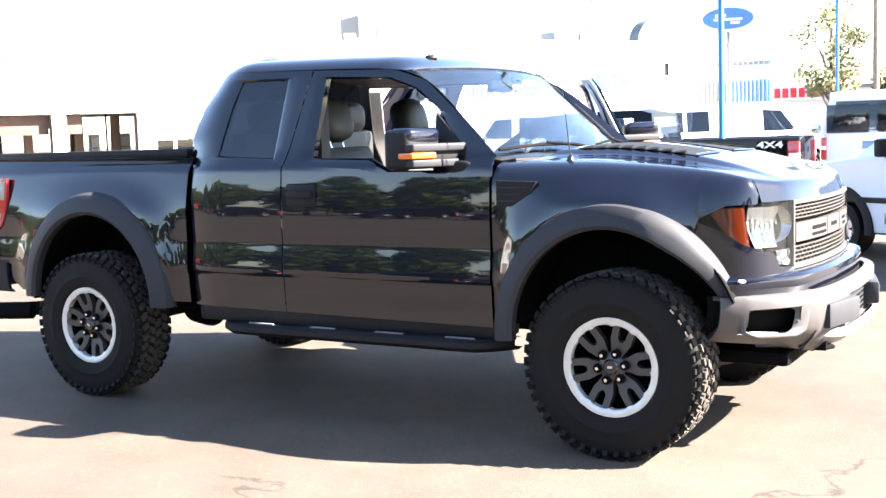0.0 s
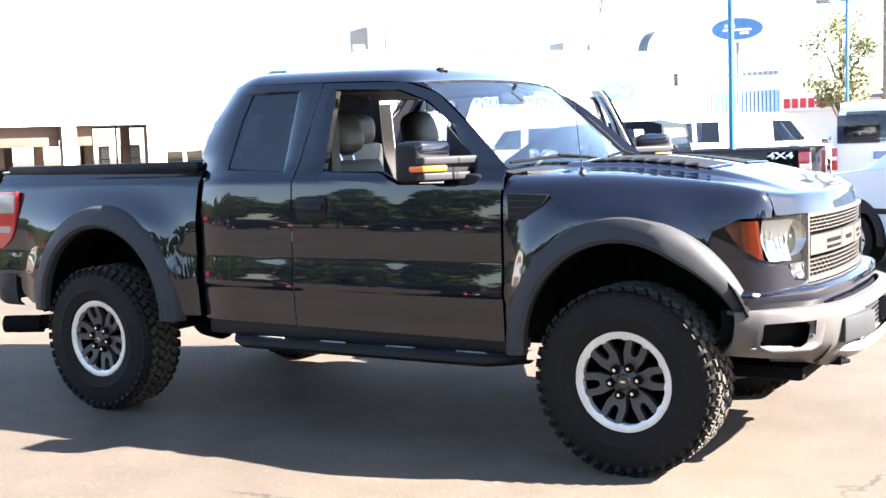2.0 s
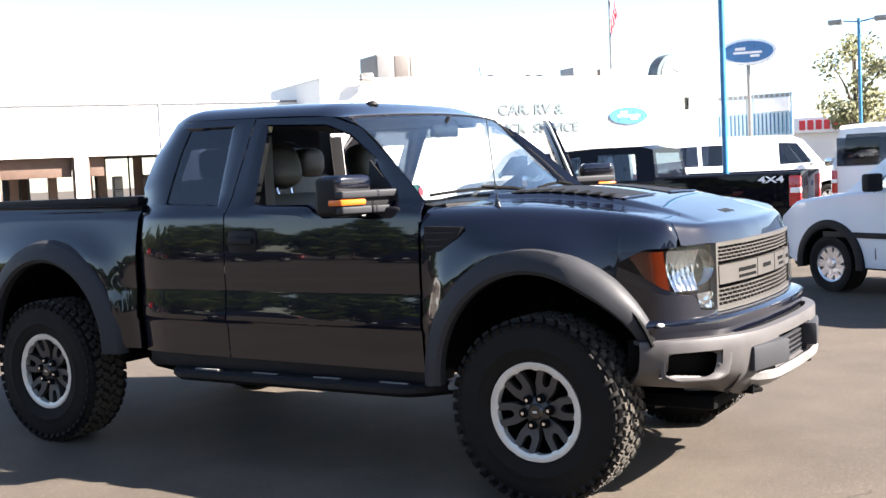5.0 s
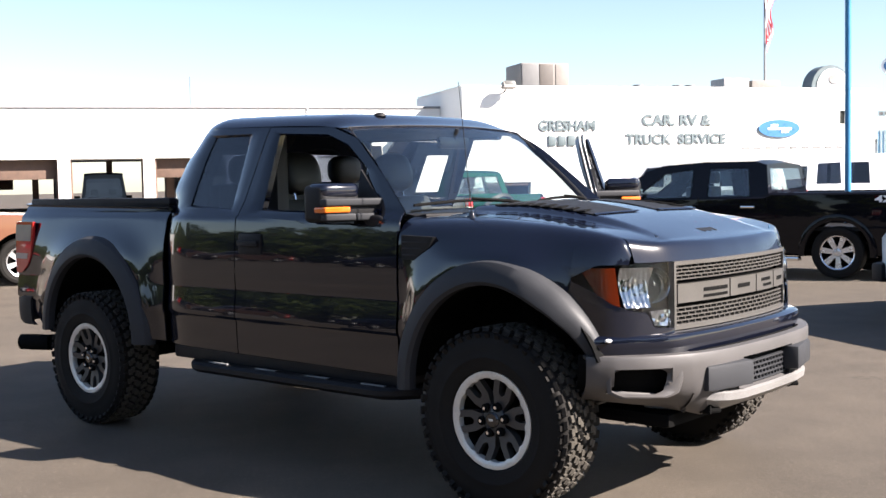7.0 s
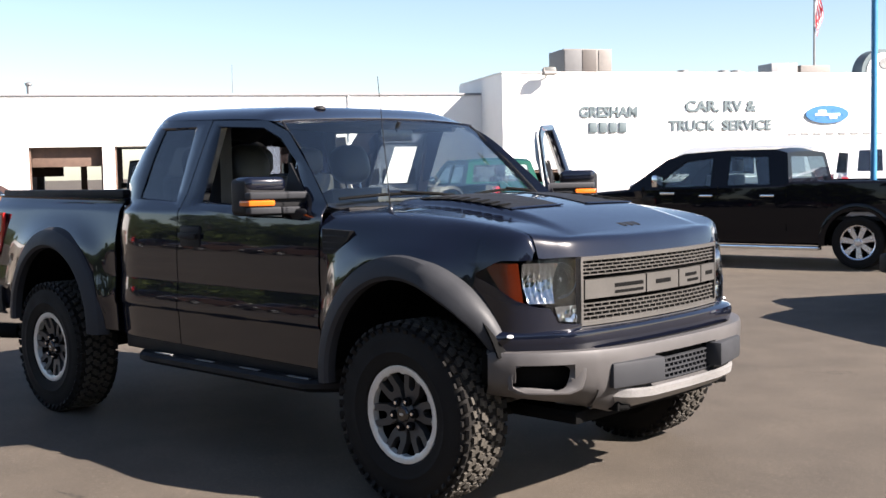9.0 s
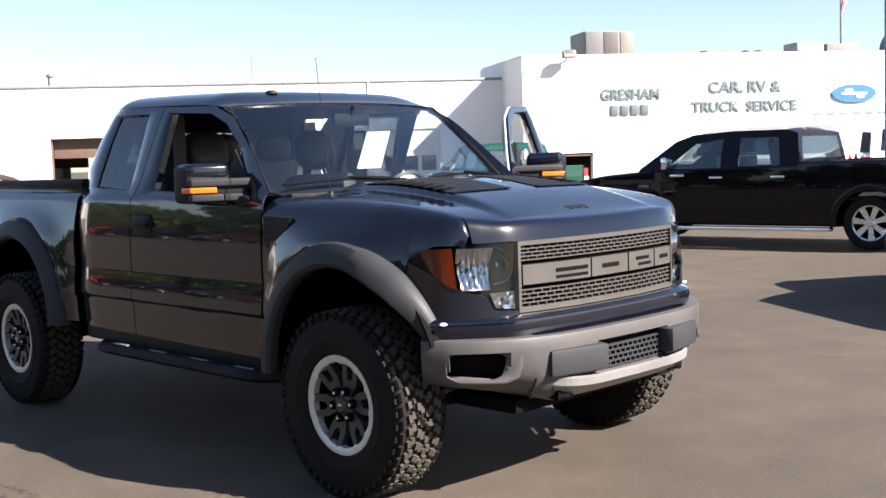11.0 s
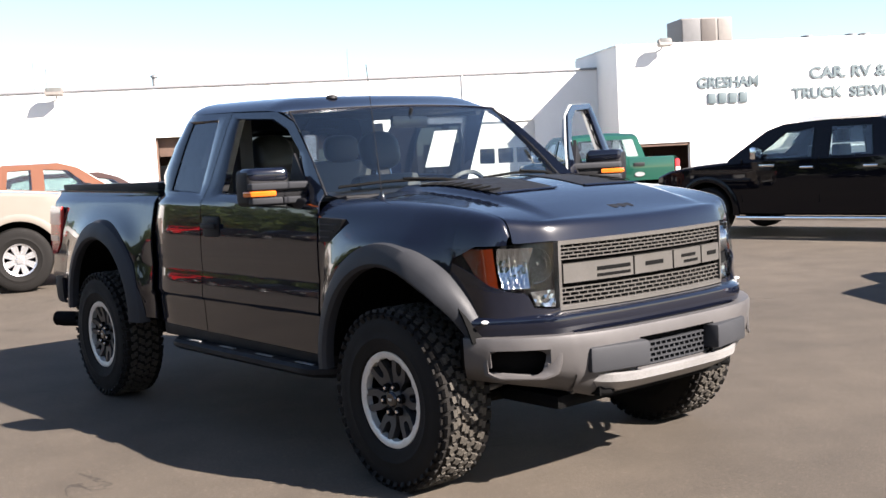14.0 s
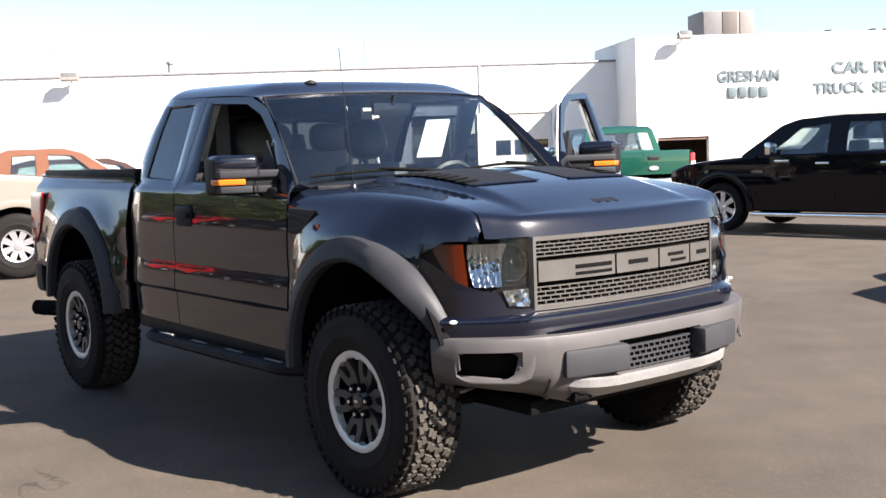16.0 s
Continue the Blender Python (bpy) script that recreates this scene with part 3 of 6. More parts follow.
# tailgate and bed floor
part("tailgate", box((-4.36, -0.86, 0.80), (-4.30, 0.86, 1.42), 0.02), M["paint"], pickup)
cover = part("bed_cover", box((-4.28, -0.80, 1.425), (-2.65, 0.80, 1.462), 0.012), M["plastic"], pickup, "black folding bed cover")
for s in (-1, 1):
    part("rail", box((-4.29, s * 0.83 - 0.03, 1.428), (-2.65, s * 0.83 + 0.03, 1.478), 0.012), M["plastic"], cover)
part("bed_front", box((-2.62, -0.86, 0.62), (-2.585, 0.86, 1.42), 0.01), M["paint"], pickup)

# doors: lower shells
rocker = lambda x: interp(x, [(-2.57, 0.588), (-0.63, 0.568)])
belt = lambda x: interp(x, BELT_TOP)


def ring(outer, inner, sub=6, out=0.0):
    """A frame between an outer and an inner outline on the body's side, both lists of (x, z)."""
    n = len(outer)
    rows = []
    for i in range(n):
        k = (i + 1) % n
        for s in np.linspace(0, 1, sub, endpoint=False):
            a = np.array(outer[i]) * (1 - s) + np.array(outer[k]) * s
            b = np.array(inner[i]) * (1 - s) + np.array(inner[k]) * s
            row = []
            for w in (0, 0.35, 0.8, 1.0):
                p = a * (1 - w) + b * w
                sink = 0.0 if w < 0.9 else 0.012
                row.append((p[0], -side_y(-1, p[1]) - out + sink, p[1]))
            row.append((b[0], -side_y(-1, b[1]) - out + 0.05, b[1]))
            rows.append(row)
    rows.append(rows[0])
    bm = grid(rows)
    return thicken(bm, 0.008)


def pane(outline, mat, parent, name="window_glass", inset=0.022):
    """A flat-ish pane inside an outline on the body's side."""
    bm = bmesh.new()
    bm.faces.new([bm.verts.new((p[0], -side_y(-1, p[1]) + inset, p[1])) for p in outline])
    thicken(bm, 0.004)
    return bm


Q_OUT = [(-2.585, 1.395), (-2.638, 1.52), (-2.615, 1.70), (-2.51, 1.898), (-1.80, 1.878), (-1.893, 1.372)]
Q_IN = [(-2.385, 1.430), (-2.368, 1.54), (-2.338, 1.70), (-2.29, 1.838), (-1.965, 1.835), (-1.985, 1.408)]
F_OUT = [(-1.886, 1.372), (-1.793, 1.876), (-1.27, 1.854), (-1.06, 1.785), (-0.80, 1.575), (-0.612, 1.40), (-0.612, 1.302), (-1.21, 1.302), (-1.36, 1.345)]
F_IN = [(-1.716, 1.406), (-1.705, 1.829), (-1.298, 1.806), (-1.13, 1.745), (-0.95, 1.622), (-0.93, 1.47), (-0.93, 1.335), (-1.21, 1.335), (-1.35, 1.399)]


def door_lower(x0, x1):
    return columns(dense(x0, x1, 16), rocker, belt, 54)


def handle(x, z, parent):
    h = part("handle", box((x, -0.977, z), (x + 0.20, -0.945, z + 0.125), 0.02), M["plastic"], parent, "black pull handle in a dished plate")
    part("grip", box((x + 0.015, -0.998, z + 0.05), (x + 0.185, -0.982, z + 0.085), 0.008), M["plastic"], h)
    return h


CAB_REAR = [(0.5, -2.57), (1.39, -2.575), (1.52, -2.638), (1.70, -2.615), (1.898, -2.51)]


def round_corner(bm):
    """Turns the rear edge of the cab's side in towards the back wall."""
    for v in bm.verts:
        e = max(0.0, (interp(v.co.z, CAB_REAR) + 0.24 - v.co.x) / 0.24)
        v.co.y += (0.030 + 0.030 * ease(1.2, 1.5, v.co.z) + 0.045 * ease(1.5, 1.85, v.co.z)) * e * e
    return bm


# passenger side
rear_door = part("access_door", round_corner(door_lower(-2.565, -1.897)), M["paint"], pickup)
part("window_frame", round_corner(ring(Q_OUT, Q_IN)), M["paint"], rear_door)
g = part("window_glass", round_corner(pane(Q_IN, M["tint"], None)), M["tint"], rear_door, "dark tinted quarter glass")
g.visible_shadow = False
front_door = part("front_door", door_lower(-1.888, -0.625), M["paint"], pickup)
part("window_frame", ring(F_OUT, F_IN), M["paint"], front_door)
part("sail_panel", slab([(-0.965, -0.862, 1.615), (-0.72, -0.915, 1.385), (-0.72, -0.935, 1.318), (-0.955, -0.935, 1.325)], (0, 0.02, 0)), M["plastic"], front_door)
handle(-1.855, 1.15, front_door)
# driver side: both doors swung open
REAR_HINGE = pose(-2.66, 0.985, 0, 0, 0, 70) @ pose(2.56, -0.95, 0)
rd = mirrored(round_corner(door_lower(-2.565, -1.897)))
rear_door_l = part("access_door", rd, M["paint"], pickup, "open rear access door", at=REAR_HINGE)
part("inner_panel", box((-2.54, 0.885, 0.60), (-1.92, 0.925, 1.36), 0.02), M["trim"], rear_door_l)
part("window_frame", mirrored(round_corner(ring(Q_OUT, Q_IN))), M["paint"], rear_door_l)
g = part("window_glass", mirrored(pane(Q_IN, None, None)), M["tint"], rear_door_l)
g.visible_shadow = False
part("window_sticker", slab([(-2.26, 0.860, 1.473), (-2.07, 0.860, 1.473), (-2.02, 0.772, 1.742), (-2.20, 0.772, 1.742)], (0, 0.003, 0)), M["paper"], rear_door_l, "white paper price sheet on the glass")
HINGE = pose(-0.62, 0.95, 0, 0, 0, -61) @ pose(0.62, -0.95, 0)
door_open = part("front_door", mirrored(door_lower(-1.888, -0.625)), M["paint"], pickup, "open driver door", at=HINGE)
part("window_frame", mirrored(ring(F_OUT, F_IN)), M["paint"], door_open)
part("inner_frame", mirrored(ring(F_OUT, F_IN, out=-0.02)), M["doorgrey"], door_open)
part("inner_panel", box((-1.86, 0.885, 0.60), (-0.66, 0.925, 1.31), 0.02), M["trim"], door_open)
part("sail_panel", slab([(-0.965, 0.862, 1.615), (-0.72, 0.915, 1.385), (-0.72, 0.935, 1.318), (-0.955, 0.935, 1.325)], (0, -0.02, 0)), M["plastic"], door_open)


def mirror_bm(lo, hi, bev, s):
    return box((lo[0], min(s * lo[1], s * hi[1]), lo[2]), (hi[0], max(s * lo[1], s * hi[1]), hi[2]), bev)


def soft_slab(plan, lo, hi, s, width):
    """A block over a plan of (x, y), from one height to another, with rounded edges."""
    bm = slab([(x, s * y, lo) for x, y in plan], (0, 0, hi - lo))
    bmesh.ops.recalc_face_normals(bm, faces=bm.faces)
    bmesh.ops.bevel(bm, geom=bm.edges[:], offset=width, segments=4, profile=0.5, affect="EDGES", clamp_overlap=True)
    return bm


def pebble(c, r, n=2.6, m=None):
    """A rounded cushion: centre, half sizes and squareness."""
    def p(v):
        return math.copysign(abs(v) ** (2 / n), v)

    rows = []
    for a in np.linspace(-math.pi / 2, math.pi / 2, 13):
        rows.append([Vector((c[0] + r[0] * p(math.cos(a)) * p(math.cos(b)), c[1] + r[1] * p(math.cos(a)) * p(math.sin(b)), c[2] + r[2] * p(math.sin(a)))) for b in np.linspace(0, 2 * math.pi, 25)])
    bm = grid([[m @ v for v in row] if m else row for row in rows])
    bmesh.ops.remove_doubles(bm, verts=bm.verts, dist=1e-5)
    bmesh.ops.recalc_face_normals(bm, faces=bm.faces)
    return bm


def door_mirror(s, parent):
    shell = part("mirror_housing", soft_slab([(-1.10, 0.93), (-1.10, 1.158), (-0.955, 1.158), (-0.905, 0.93)], 1.345, 1.54, s, 0.03), M["plastic"], parent, "black towing mirror")
    part("mirror_cap", soft_slab([(-1.072, 0.938), (-1.072, 1.154), (-0.948, 1.154), (-0.893, 0.938)], 1.468, 1.546, s, 0.03), M["paint"], shell)
    part("arm", soft_slab([(-1.05, 1.155), (-0.926, 1.155), (-0.775, 0.885), (-0.95, 0.87)], 1.429, 1.468, s, 0.009), M["flare"], shell)
    part("arm_core", soft_slab([(-1.05, 1.14), (-0.940, 1.142), (-0.80, 0.89), (-0.95, 0.87)], 1.385, 1.435, s, 0.004), M["plastic"], shell)
    part("arm", soft_slab([(-1.05, 1.153), (-0.930, 1.152), (-0.852, 1.012), (-0.95, 0.99)], 1.354, 1.392, s, 0.009), M["flare"], shell)
    part("arm", soft_slab([(-0.96, 1.008), (-0.850, 1.008), (-0.787, 0.895), (-0.95, 0.87)], 1.354, 1.391, s, 0.008), M["flare"], shell)
    part("turn_signal", soft_slab([(-1.01, 1.162), (-0.930, 1.160), (-0.865, 1.042), (-0.92, 1.042)], 1.396, 1.426, s, 0.006), M["amber"], shell, "amber turn signal strip")
    part("mirror_foot", pebble((-0.805, s * 0.936, 1.335), (0.085, 0.020, 0.045), 2.8), M["plastic"], shell)
    part("mirror_glass", mirror_bm((-1.102, 0.96, 1.365), (-1.096, 1.125, 1.525), 0.0, s), M["chrome"], shell)


door_mirror(-1, front_door)
door_mirror(1, door_open)

# rear jamb of the open side, with its lining
JAMB = smooth_curve([(0.58, -2.40), (1.0, -2.36), (1.31, -2.345), (1.42, -2.39), (1.50, -2.407), (1.72, -2.412), (1.83, -2.413)])


def jamb(a, b, lo, hi, y, out):
    rows = []
    for z in np.linspace(lo, hi, 20):
        yy = y - 0.09 * max(0.0, z - 1.40)
        rows.append([(JAMB(z) + a, yy, z), (JAMB(z) + b, yy + out, z)])
    return thicken(grid(rows), 0.02)


part("jamb_lining", jamb(-0.20, -0.062, 0.60, 1.86, 0.80, 0.02), M["plastic"], pickup)
# the seal's pale tone carries the sunlight that falls on the jamb
part("jamb_trim", jamb(-0.068, 0.0, 0.60, 1.815, 0.83, 0.03), M["sunlit_trim"], pickup, "grey door seal trim, coloured pale as if sunlit")
part("roof_rail_lining", tube([(-2.45, 0.74, 1.86), (-1.9, 0.765, 1.852), (-1.3, 0.765, 1.835)], 0.026, 8), M["plastic"], pickup)

# roof, pillars and back wall
ROOF_EDGE = smooth_curve([(-2.52, 1.898), (-1.80, 1.882), (-1.27, 1.857), (-1.0, 1.80)])


def roof_front(w):
    return -1.149 + 0.085 * (1 - w * w), 1.848 + 0.02 * (1 - w * w)


def roof_z(x, w):
    """Height of the roof skin at a station and a share w of the half width: a flat crown rolled over at every edge."""
    ze = ROOF_EDGE(x)
    z = ze + (0.070 + 0.012 * (1 - w * w)) * (1 - abs(w) ** 11)
    s = min(1.0, max(0.0, (x + 2.505) / 0.24))
    z -= (0.050 * (1 - abs(w) ** 11)) * (1 - math.sqrt(1 - (1 - s) ** 2))
    xf, zf = roof_front(w)
    s = min(1.0, max(0.0, (xf - x) / 0.26))
    return zf + (z - zf) * math.sin(s * math.pi / 2)


rows = []
for u in 0.5 - 0.5 * np.cos(np.linspace(0, math.pi, 44)):
    row = []
    for w in np.sin(np.linspace(-1, 1, 61) * math.pi / 2):
        x = -2.505 + 0.02 * w * w + (roof_front(w)[0] + 2.505 - 0.02 * w * w) * u
        z = roof_z(x, w)
        e = max(0.0, (-2.505 + 0.24 - x) / 0.24)
        row.append((x, w * (side_y(-1, ROOF_EDGE(x)) - 0.105 * e * e), z))
    rows.append(row)
part("roof", thicken(grid(rows), 0.02), M["paint"], pickup)
part("roof_lamp", lathe([(0.0, 0.018), (0.02, 0.015), (0.032, 0.008), (0.036, -0.004)], 16, "z"), M["plastic"], pickup, at=pose(-1.27, -0.39, roof_z(-1.27, -0.5)))


PILLAR_X = smooth_curve([(0, -0.606), (0.38, -0.80), (0.82, -1.06), (1, -1.185)])
PILLAR_Z = smooth_curve([(0, 1.40), (0.38, 1.578), (0.82, 1.788), (1, 1.838)])


def pillar(s):
    """The sloping post between windscreen and door frame, with a rounded outer face."""
    n = Vector((0.52, s * 0.62, 0.58))
    rows = []
    for t in np.linspace(0, 1, 18):
        o = Vector((PILLAR_X(t), s * (side_y(-1, PILLAR_Z(t)) - 0.002), PILLAR_Z(t)))
        i = Vector((-0.665 - 0.49 * t, s * (0.865 - 0.11 * t), 1.385 + 0.46 * t + 0.018 * math.sin(math.pi * t)))
        rows.append([o, o.lerp(i, 0.25) + n * 0.005, o.lerp(i, 0.6) + n * 0.006, i, i - n * 0.026, o - n * 0.03, o])
    bm = grid(rows)
    bmesh.ops.remove_doubles(bm, verts=bm.verts, dist=1e-5)
    bmesh.ops.recalc_face_normals(bm, faces=bm.faces)
    return bm


for s in (-1, 1):
    part("windscreen_pillar", pillar(s), M["paint"], pickup)
part("door_post", box((-1.92, -0.72, 0.60), (-1.80, -0.62, 1.84), 0.02), M["trim"], pickup)
part("door_post", box((-1.95, -0.90, 0.60), (-1.86, -0.66, 1.36), 0.02), M["trim"], pickup)
part("door_sill", box((-2.55, 0.72, 0.50), (-0.60, 0.93, 0.60), 0.02), M["plastic"], pickup)
part("door_sill", box((-2.55, -0.93, 0.50), (-0.60, -0.72, 0.60), 0.02), M["plastic"], pickup)


def span(zlo, zhi, xlo, xhi, y_lo, y_hi, bow_lo, bow_hi, n=13, m=21):
    """A sheet across the cab, bowed in plan, from its lower to its upper edge."""
    rows = []
    for t in np.linspace(0, 1, n):
        row = []
        for w in np.linspace(-1, 1, m):
            x = (xlo + bow_lo * (1 - w * w)) * (1 - t) + (xhi + bow_hi * (1 - w * w)) * t
            z = zlo + (zhi - zlo) * t + 0.018 * math.sin(math.pi * t) + 0.02 * t * (1 - w * w)
            row.append((x, w * (y_lo + (y_hi - y_lo) * t), z))
        rows.append(row)
    return rows


ws = span(1.385, 1.845, -0.665, -1.155, 0.865, 0.755, 0.17, 0.085)
wsg = part("windscreen", thicken(grid(ws), 0.005), M["glass"], pickup)
wsg.visible_shadow = False
part("windscreen_seal", tube([*(Vector(p) + Vector((0.003, 0, 0.003)) for p in ws[-1])], 0.004, 6), M["plastic"], wsg)
for k in (0, -1):
    part("windscreen_seal", tube([Vector(r[k]) for r in ws], 0.007, 6), M["plastic"], wsg)
bw = span(1.38, 1.90, -2.600, -2.485, 0.82, 0.62, -0.03, -0.02)
part("cab_back", thicken(grid(bw, skip=lambda i, j: 1 <= i <= 7 and 2 <= j <= 17), 0.03), M["paint"], pickup)
bg = part("rear_glass", thicken(grid([r[2:19] for r in bw[1:9]]), 0.005), M["tint"], pickup)
bg.visible_shadow = False
for j in (7, 12):
    part("slider_post", tube([r[j] for r in bw[1:9]], 0.012, 6), M["plastic"], bg)
part("cab_back_lower", box((-2.575, -0.90, 0.58), (-2.545, 0.90, 1.385), 0.01), M["paint"], pickup)

# front wings: side, shoulder and top up to the bonnet seam
SEAM = 0.765


CROWN = smooth_curve([(-0.60, 1.398), (-0.45, 1.402), (-0.2, 1.402), (0.0, 1.386), (0.25, 1.345), (0.45, 1.306), (0.6, 1.272), (0.78, 1.230)])
EDGE = smooth_curve([(-0.60, 1.372), (-0.2, 1.366), (0.1, 1.347), (0.3, 1.326), (0.45, 1.304), (0.55, 1.280), (0.64, 1.25)])


def top_z(x, y):
    """Height of the bonnet and wing tops."""
    zc, zs = CROWN(x), EDGE(x)
    a = abs(y)
    z = zs + (zc - zs) * (1 - (a / SEAM) ** 2.0)
    dome = max(0.0, min(1.0, (0.56 - a) / 0.07))
    z += 0.030 * dome * dome * (3 - 2 * dome) * (1 - 0.1 * ease(-0.2, -0.5, x)) * (1 - ease(0.22, 0.72, x))
    # the leading edge rolls down to the grille
    q = nose_x(y, -0.012) - x
    return z - (3.2 + 0.4 * (a / SEAM) ** 2) * 0.009 * math.log1p(math.exp(min(40.0, (0.024 - q) / 0.009)))


rows = []
for x in dense(-0.61, 0.612, 72):
    low = FRONT_ARCH(x) if x < 0.5 else interp(x, [(0.5, 0.80), (0.64, 0.80)])
    if x > 0.36:
        low = max(low, interp(x, [(0.36, 1.09), (0.50, 1.16)])) if x > 0.38 else low
    zt = top_z(x, SEAM)
    # upright up to z0, then one full round over to the bonnet seam
    z0 = 1.24 - 0.25 * ease(-0.75, 0.35, x)
    low = min(low, zt - 0.02)
    y0 = side_y(x, z0)
    yse = min(SEAM + 0.003, y0 - 0.02)
    line = [(z, side_y(x, z)) for z in np.linspace(0.5, z0, 40)[:-1]]
    line += [(z0 + (zt - z0) * math.sin(t) ** 0.8, yse + (y0 - yse) * max(0.0, math.cos(t)) ** 0.8) for t in np.linspace(0, math.pi / 2, 60)]
    line = np.array([(z, y + bulge(x, z)) for z, y in line])
    # cut at the lower edge and spread the points evenly along what is left
    k = int(np.searchsorted(line[:, 0], low))
    cut = np.vstack([[low, np.interp(low, line[:, 0], line[:, 1])], line[k:]])
    arc = np.r_[0, np.cumsum(np.linalg.norm(np.diff(cut, axis=0), axis=1))]
    at = np.linspace(0, arc[-1], 34)
    rows.append([(x, -float(np.interp(q, arc, cut[:, 1])), float(np.interp(q, arc, cut[:, 0]))) for q in at])
fender = both("front_wing", thicken(grid(rows), 0.012), M["paint"], pickup)[0]
rows = []
for u in 1 - (1 - np.linspace(0, 1, 64)) ** 2:
    row = []
    for w in np.linspace(-1, 1, 61):
        y = w * (SEAM - 0.004)
        x0 = -0.56 + 0.16 * (1 - w * w)
        x = x0 + (nose_x(y, -0.012) - x0) * u
        row.append((x, y, top_z(x, y)))
    rows.append(row)
hood = part("bonnet", thicken(grid(rows), 0.015), M["paint"], pickup)
# heat vents let into the bonnet
for s in (-1, 1):
    vent = part("bonnet_vent", thicken(grid([[(x, s * y, top_z(x, y) + 0.004) for y in np.linspace(0.10, 0.50, 14)] for x in np.linspace(-0.36, 0.235, 14)]), 0.003), M["plastic"], hood)
    part("vent_lip", thicken(grid([[(0.236 + d, s * y, top_z(0.236, y) + h) for y in np.linspace(0.10, 0.50, 10)] for d, h in ((0.0, 0.001), (0.004, 0.007), (0.012, 0.007), (0.02, 0.001))]), 0.002), M["paint"], vent)
    for k in range(8):
        x = -0.34 + k * 0.068
        slat = [[(x + dx - 0.03 * q, s * y, top_z(x, y) + h) for q, y in zip(np.linspace(1, 0, 6), np.linspace(0.40, 0.505, 6))] for dx, h in ((0.0, 0.004), (0.046, 0.007), (0.058, 0.006), (0.061, 0.003))]
        part("louvre", thicken(grid(slat), 0.002), M["dark"], vent)
part("badge", thicken(grid([[(x + 0.012 * ((k * 5) % 3 - 1) * 0.5, y, top_z(x, y) + 0.0015) for k, y in enumerate(np.linspace(-0.075, 0.075, 9))] for x in (0.555, 0.575, 0.595)]), 0.001), M["plastic"], hood, "flat black jagged decal")
# scuttle and wipers
rows = [[(-0.57 + 0.17 * (1 - w * w) - d, w * 0.82, 1.372 + h) for w in np.linspace(-1, 1, 21)] for d, h in ((-0.02, 0.01), (0.05, 0.0), (0.12, 0.012), (0.17, 0.03))]
part("scuttle", thicken(grid(rows), 0.01), M["plastic"], pickup)


def on_screen(w, t, out=0.02):
    """A point just off the windscreen: w across, t up."""
    x = (-0.665 + 0.17 * (1 - w * w)) * (1 - t) + (-1.155 + 0.085 * (1 - w * w)) * t
    z = 1.385 + 0.46 * t + 0.018 * math.sin(math.pi * t) + 0.02 * t * (1 - w * w)
    return Vector((x + out * 0.75, w * (0.865 - 0.11 * t), z + out * 0.65))


for w0, w1 in ((-0.93, -0.10), (0.10, 0.86)):
    wip = part("wiper", tube([on_screen(w0 + (w1 - w0) * k / 8, 0.05 + 0.03 * math.sin(math.pi * k / 8), 0.022) for k in range(9)], 0.008, 6), M["dark"], pickup)
    part("wiper_arm", tube([on_screen((w0 + w1) / 2, 0.085, 0.036), on_screen(w1 * 0.6 + w0 * 0.4 + 0.2, 0.05, 0.036), on_screen(w1 + 0.12, -0.03, 0.015)], [0.006, 0.009, 0.013], 6), M["dark"], wip)
ant = part("antenna", tube([(-0.27, -0.80, 1.352), (-0.272, -0.80, 1.40), (-0.335, -0.806, 2.03)], [0.006, 0.003, 0.0016], 6), M["plastic"], pickup)
part("antenna_base", lathe([(0.0, 0.05), (0.012, 0.045), (0.016, 0.02), (0.03, 0.005), (0.032, -0.01)], 12, "z"), M["gloss"], ant, at=pose(-0.27, -0.80, 1.352))
# side vent behind the front wheel
vg = part("wing_vent", slab([(-0.580, -0.978, 1.282), (-0.370, -0.978, 1.276), (-0.400, -0.978, 1.225), (-0.50, -0.978, 1.160), (-0.580, -0.978, 1.160)], (0, 0.03, 0)), M["plastic"], fender)
for k in range(3):
    part("fin", box((-0.572, -0.984, 1.182 + k * 0.032), (-0.48 + 0.035 * k, -0.976, 1.188 + k * 0.032), 0.002), M["flare"], vg)

# wheel flares
def flare(xc, zc, r_in, r_out, a0, a1, dx=1.0):
    rows = []
    for a in np.linspace(radians(a0), radians(a1), 40):
        c, s = math.cos(a) * dx, math.sin(a)
        row = []
        thin = interp(math.degrees(a), [(18, 0.52), (55, 1.0)]) if xc > -1 else 1.0
        for w, y in ((0.0, 0.955), (0.0, 0.985), (0.12, 1.025), (0.45, 1.052), (0.85, 1.06), (1.0, 1.045), (1.01, 1.0)):
            r = r_out + (r_in - r_out) * w * thin
            x, z = xc + c * r, zc + s * r
            if xc > -1:
                y = 0.955 + (y - 0.955) * interp(math.degrees(a), [(20, 0.45), (42, 1.0)])
            row.append((x, -y + (max(0.0, x - 0.2) * 0.22 if xc > -1 else 0), z))
        rows.append(row)
    return thicken(grid(rows), 0.006)


both("wheel_flare", flare(-0.008, 0.562, 0.500, 0.622, 20, 184, 0.95), M["flare"], pickup, "satin grey moulded wheel flare")
both("wheel_flare", flare(RX + 0.062, 0.590, 0.512, 0.645, -2, 180, 0.95), M["flare"], pickup, "satin grey moulded wheel flare")


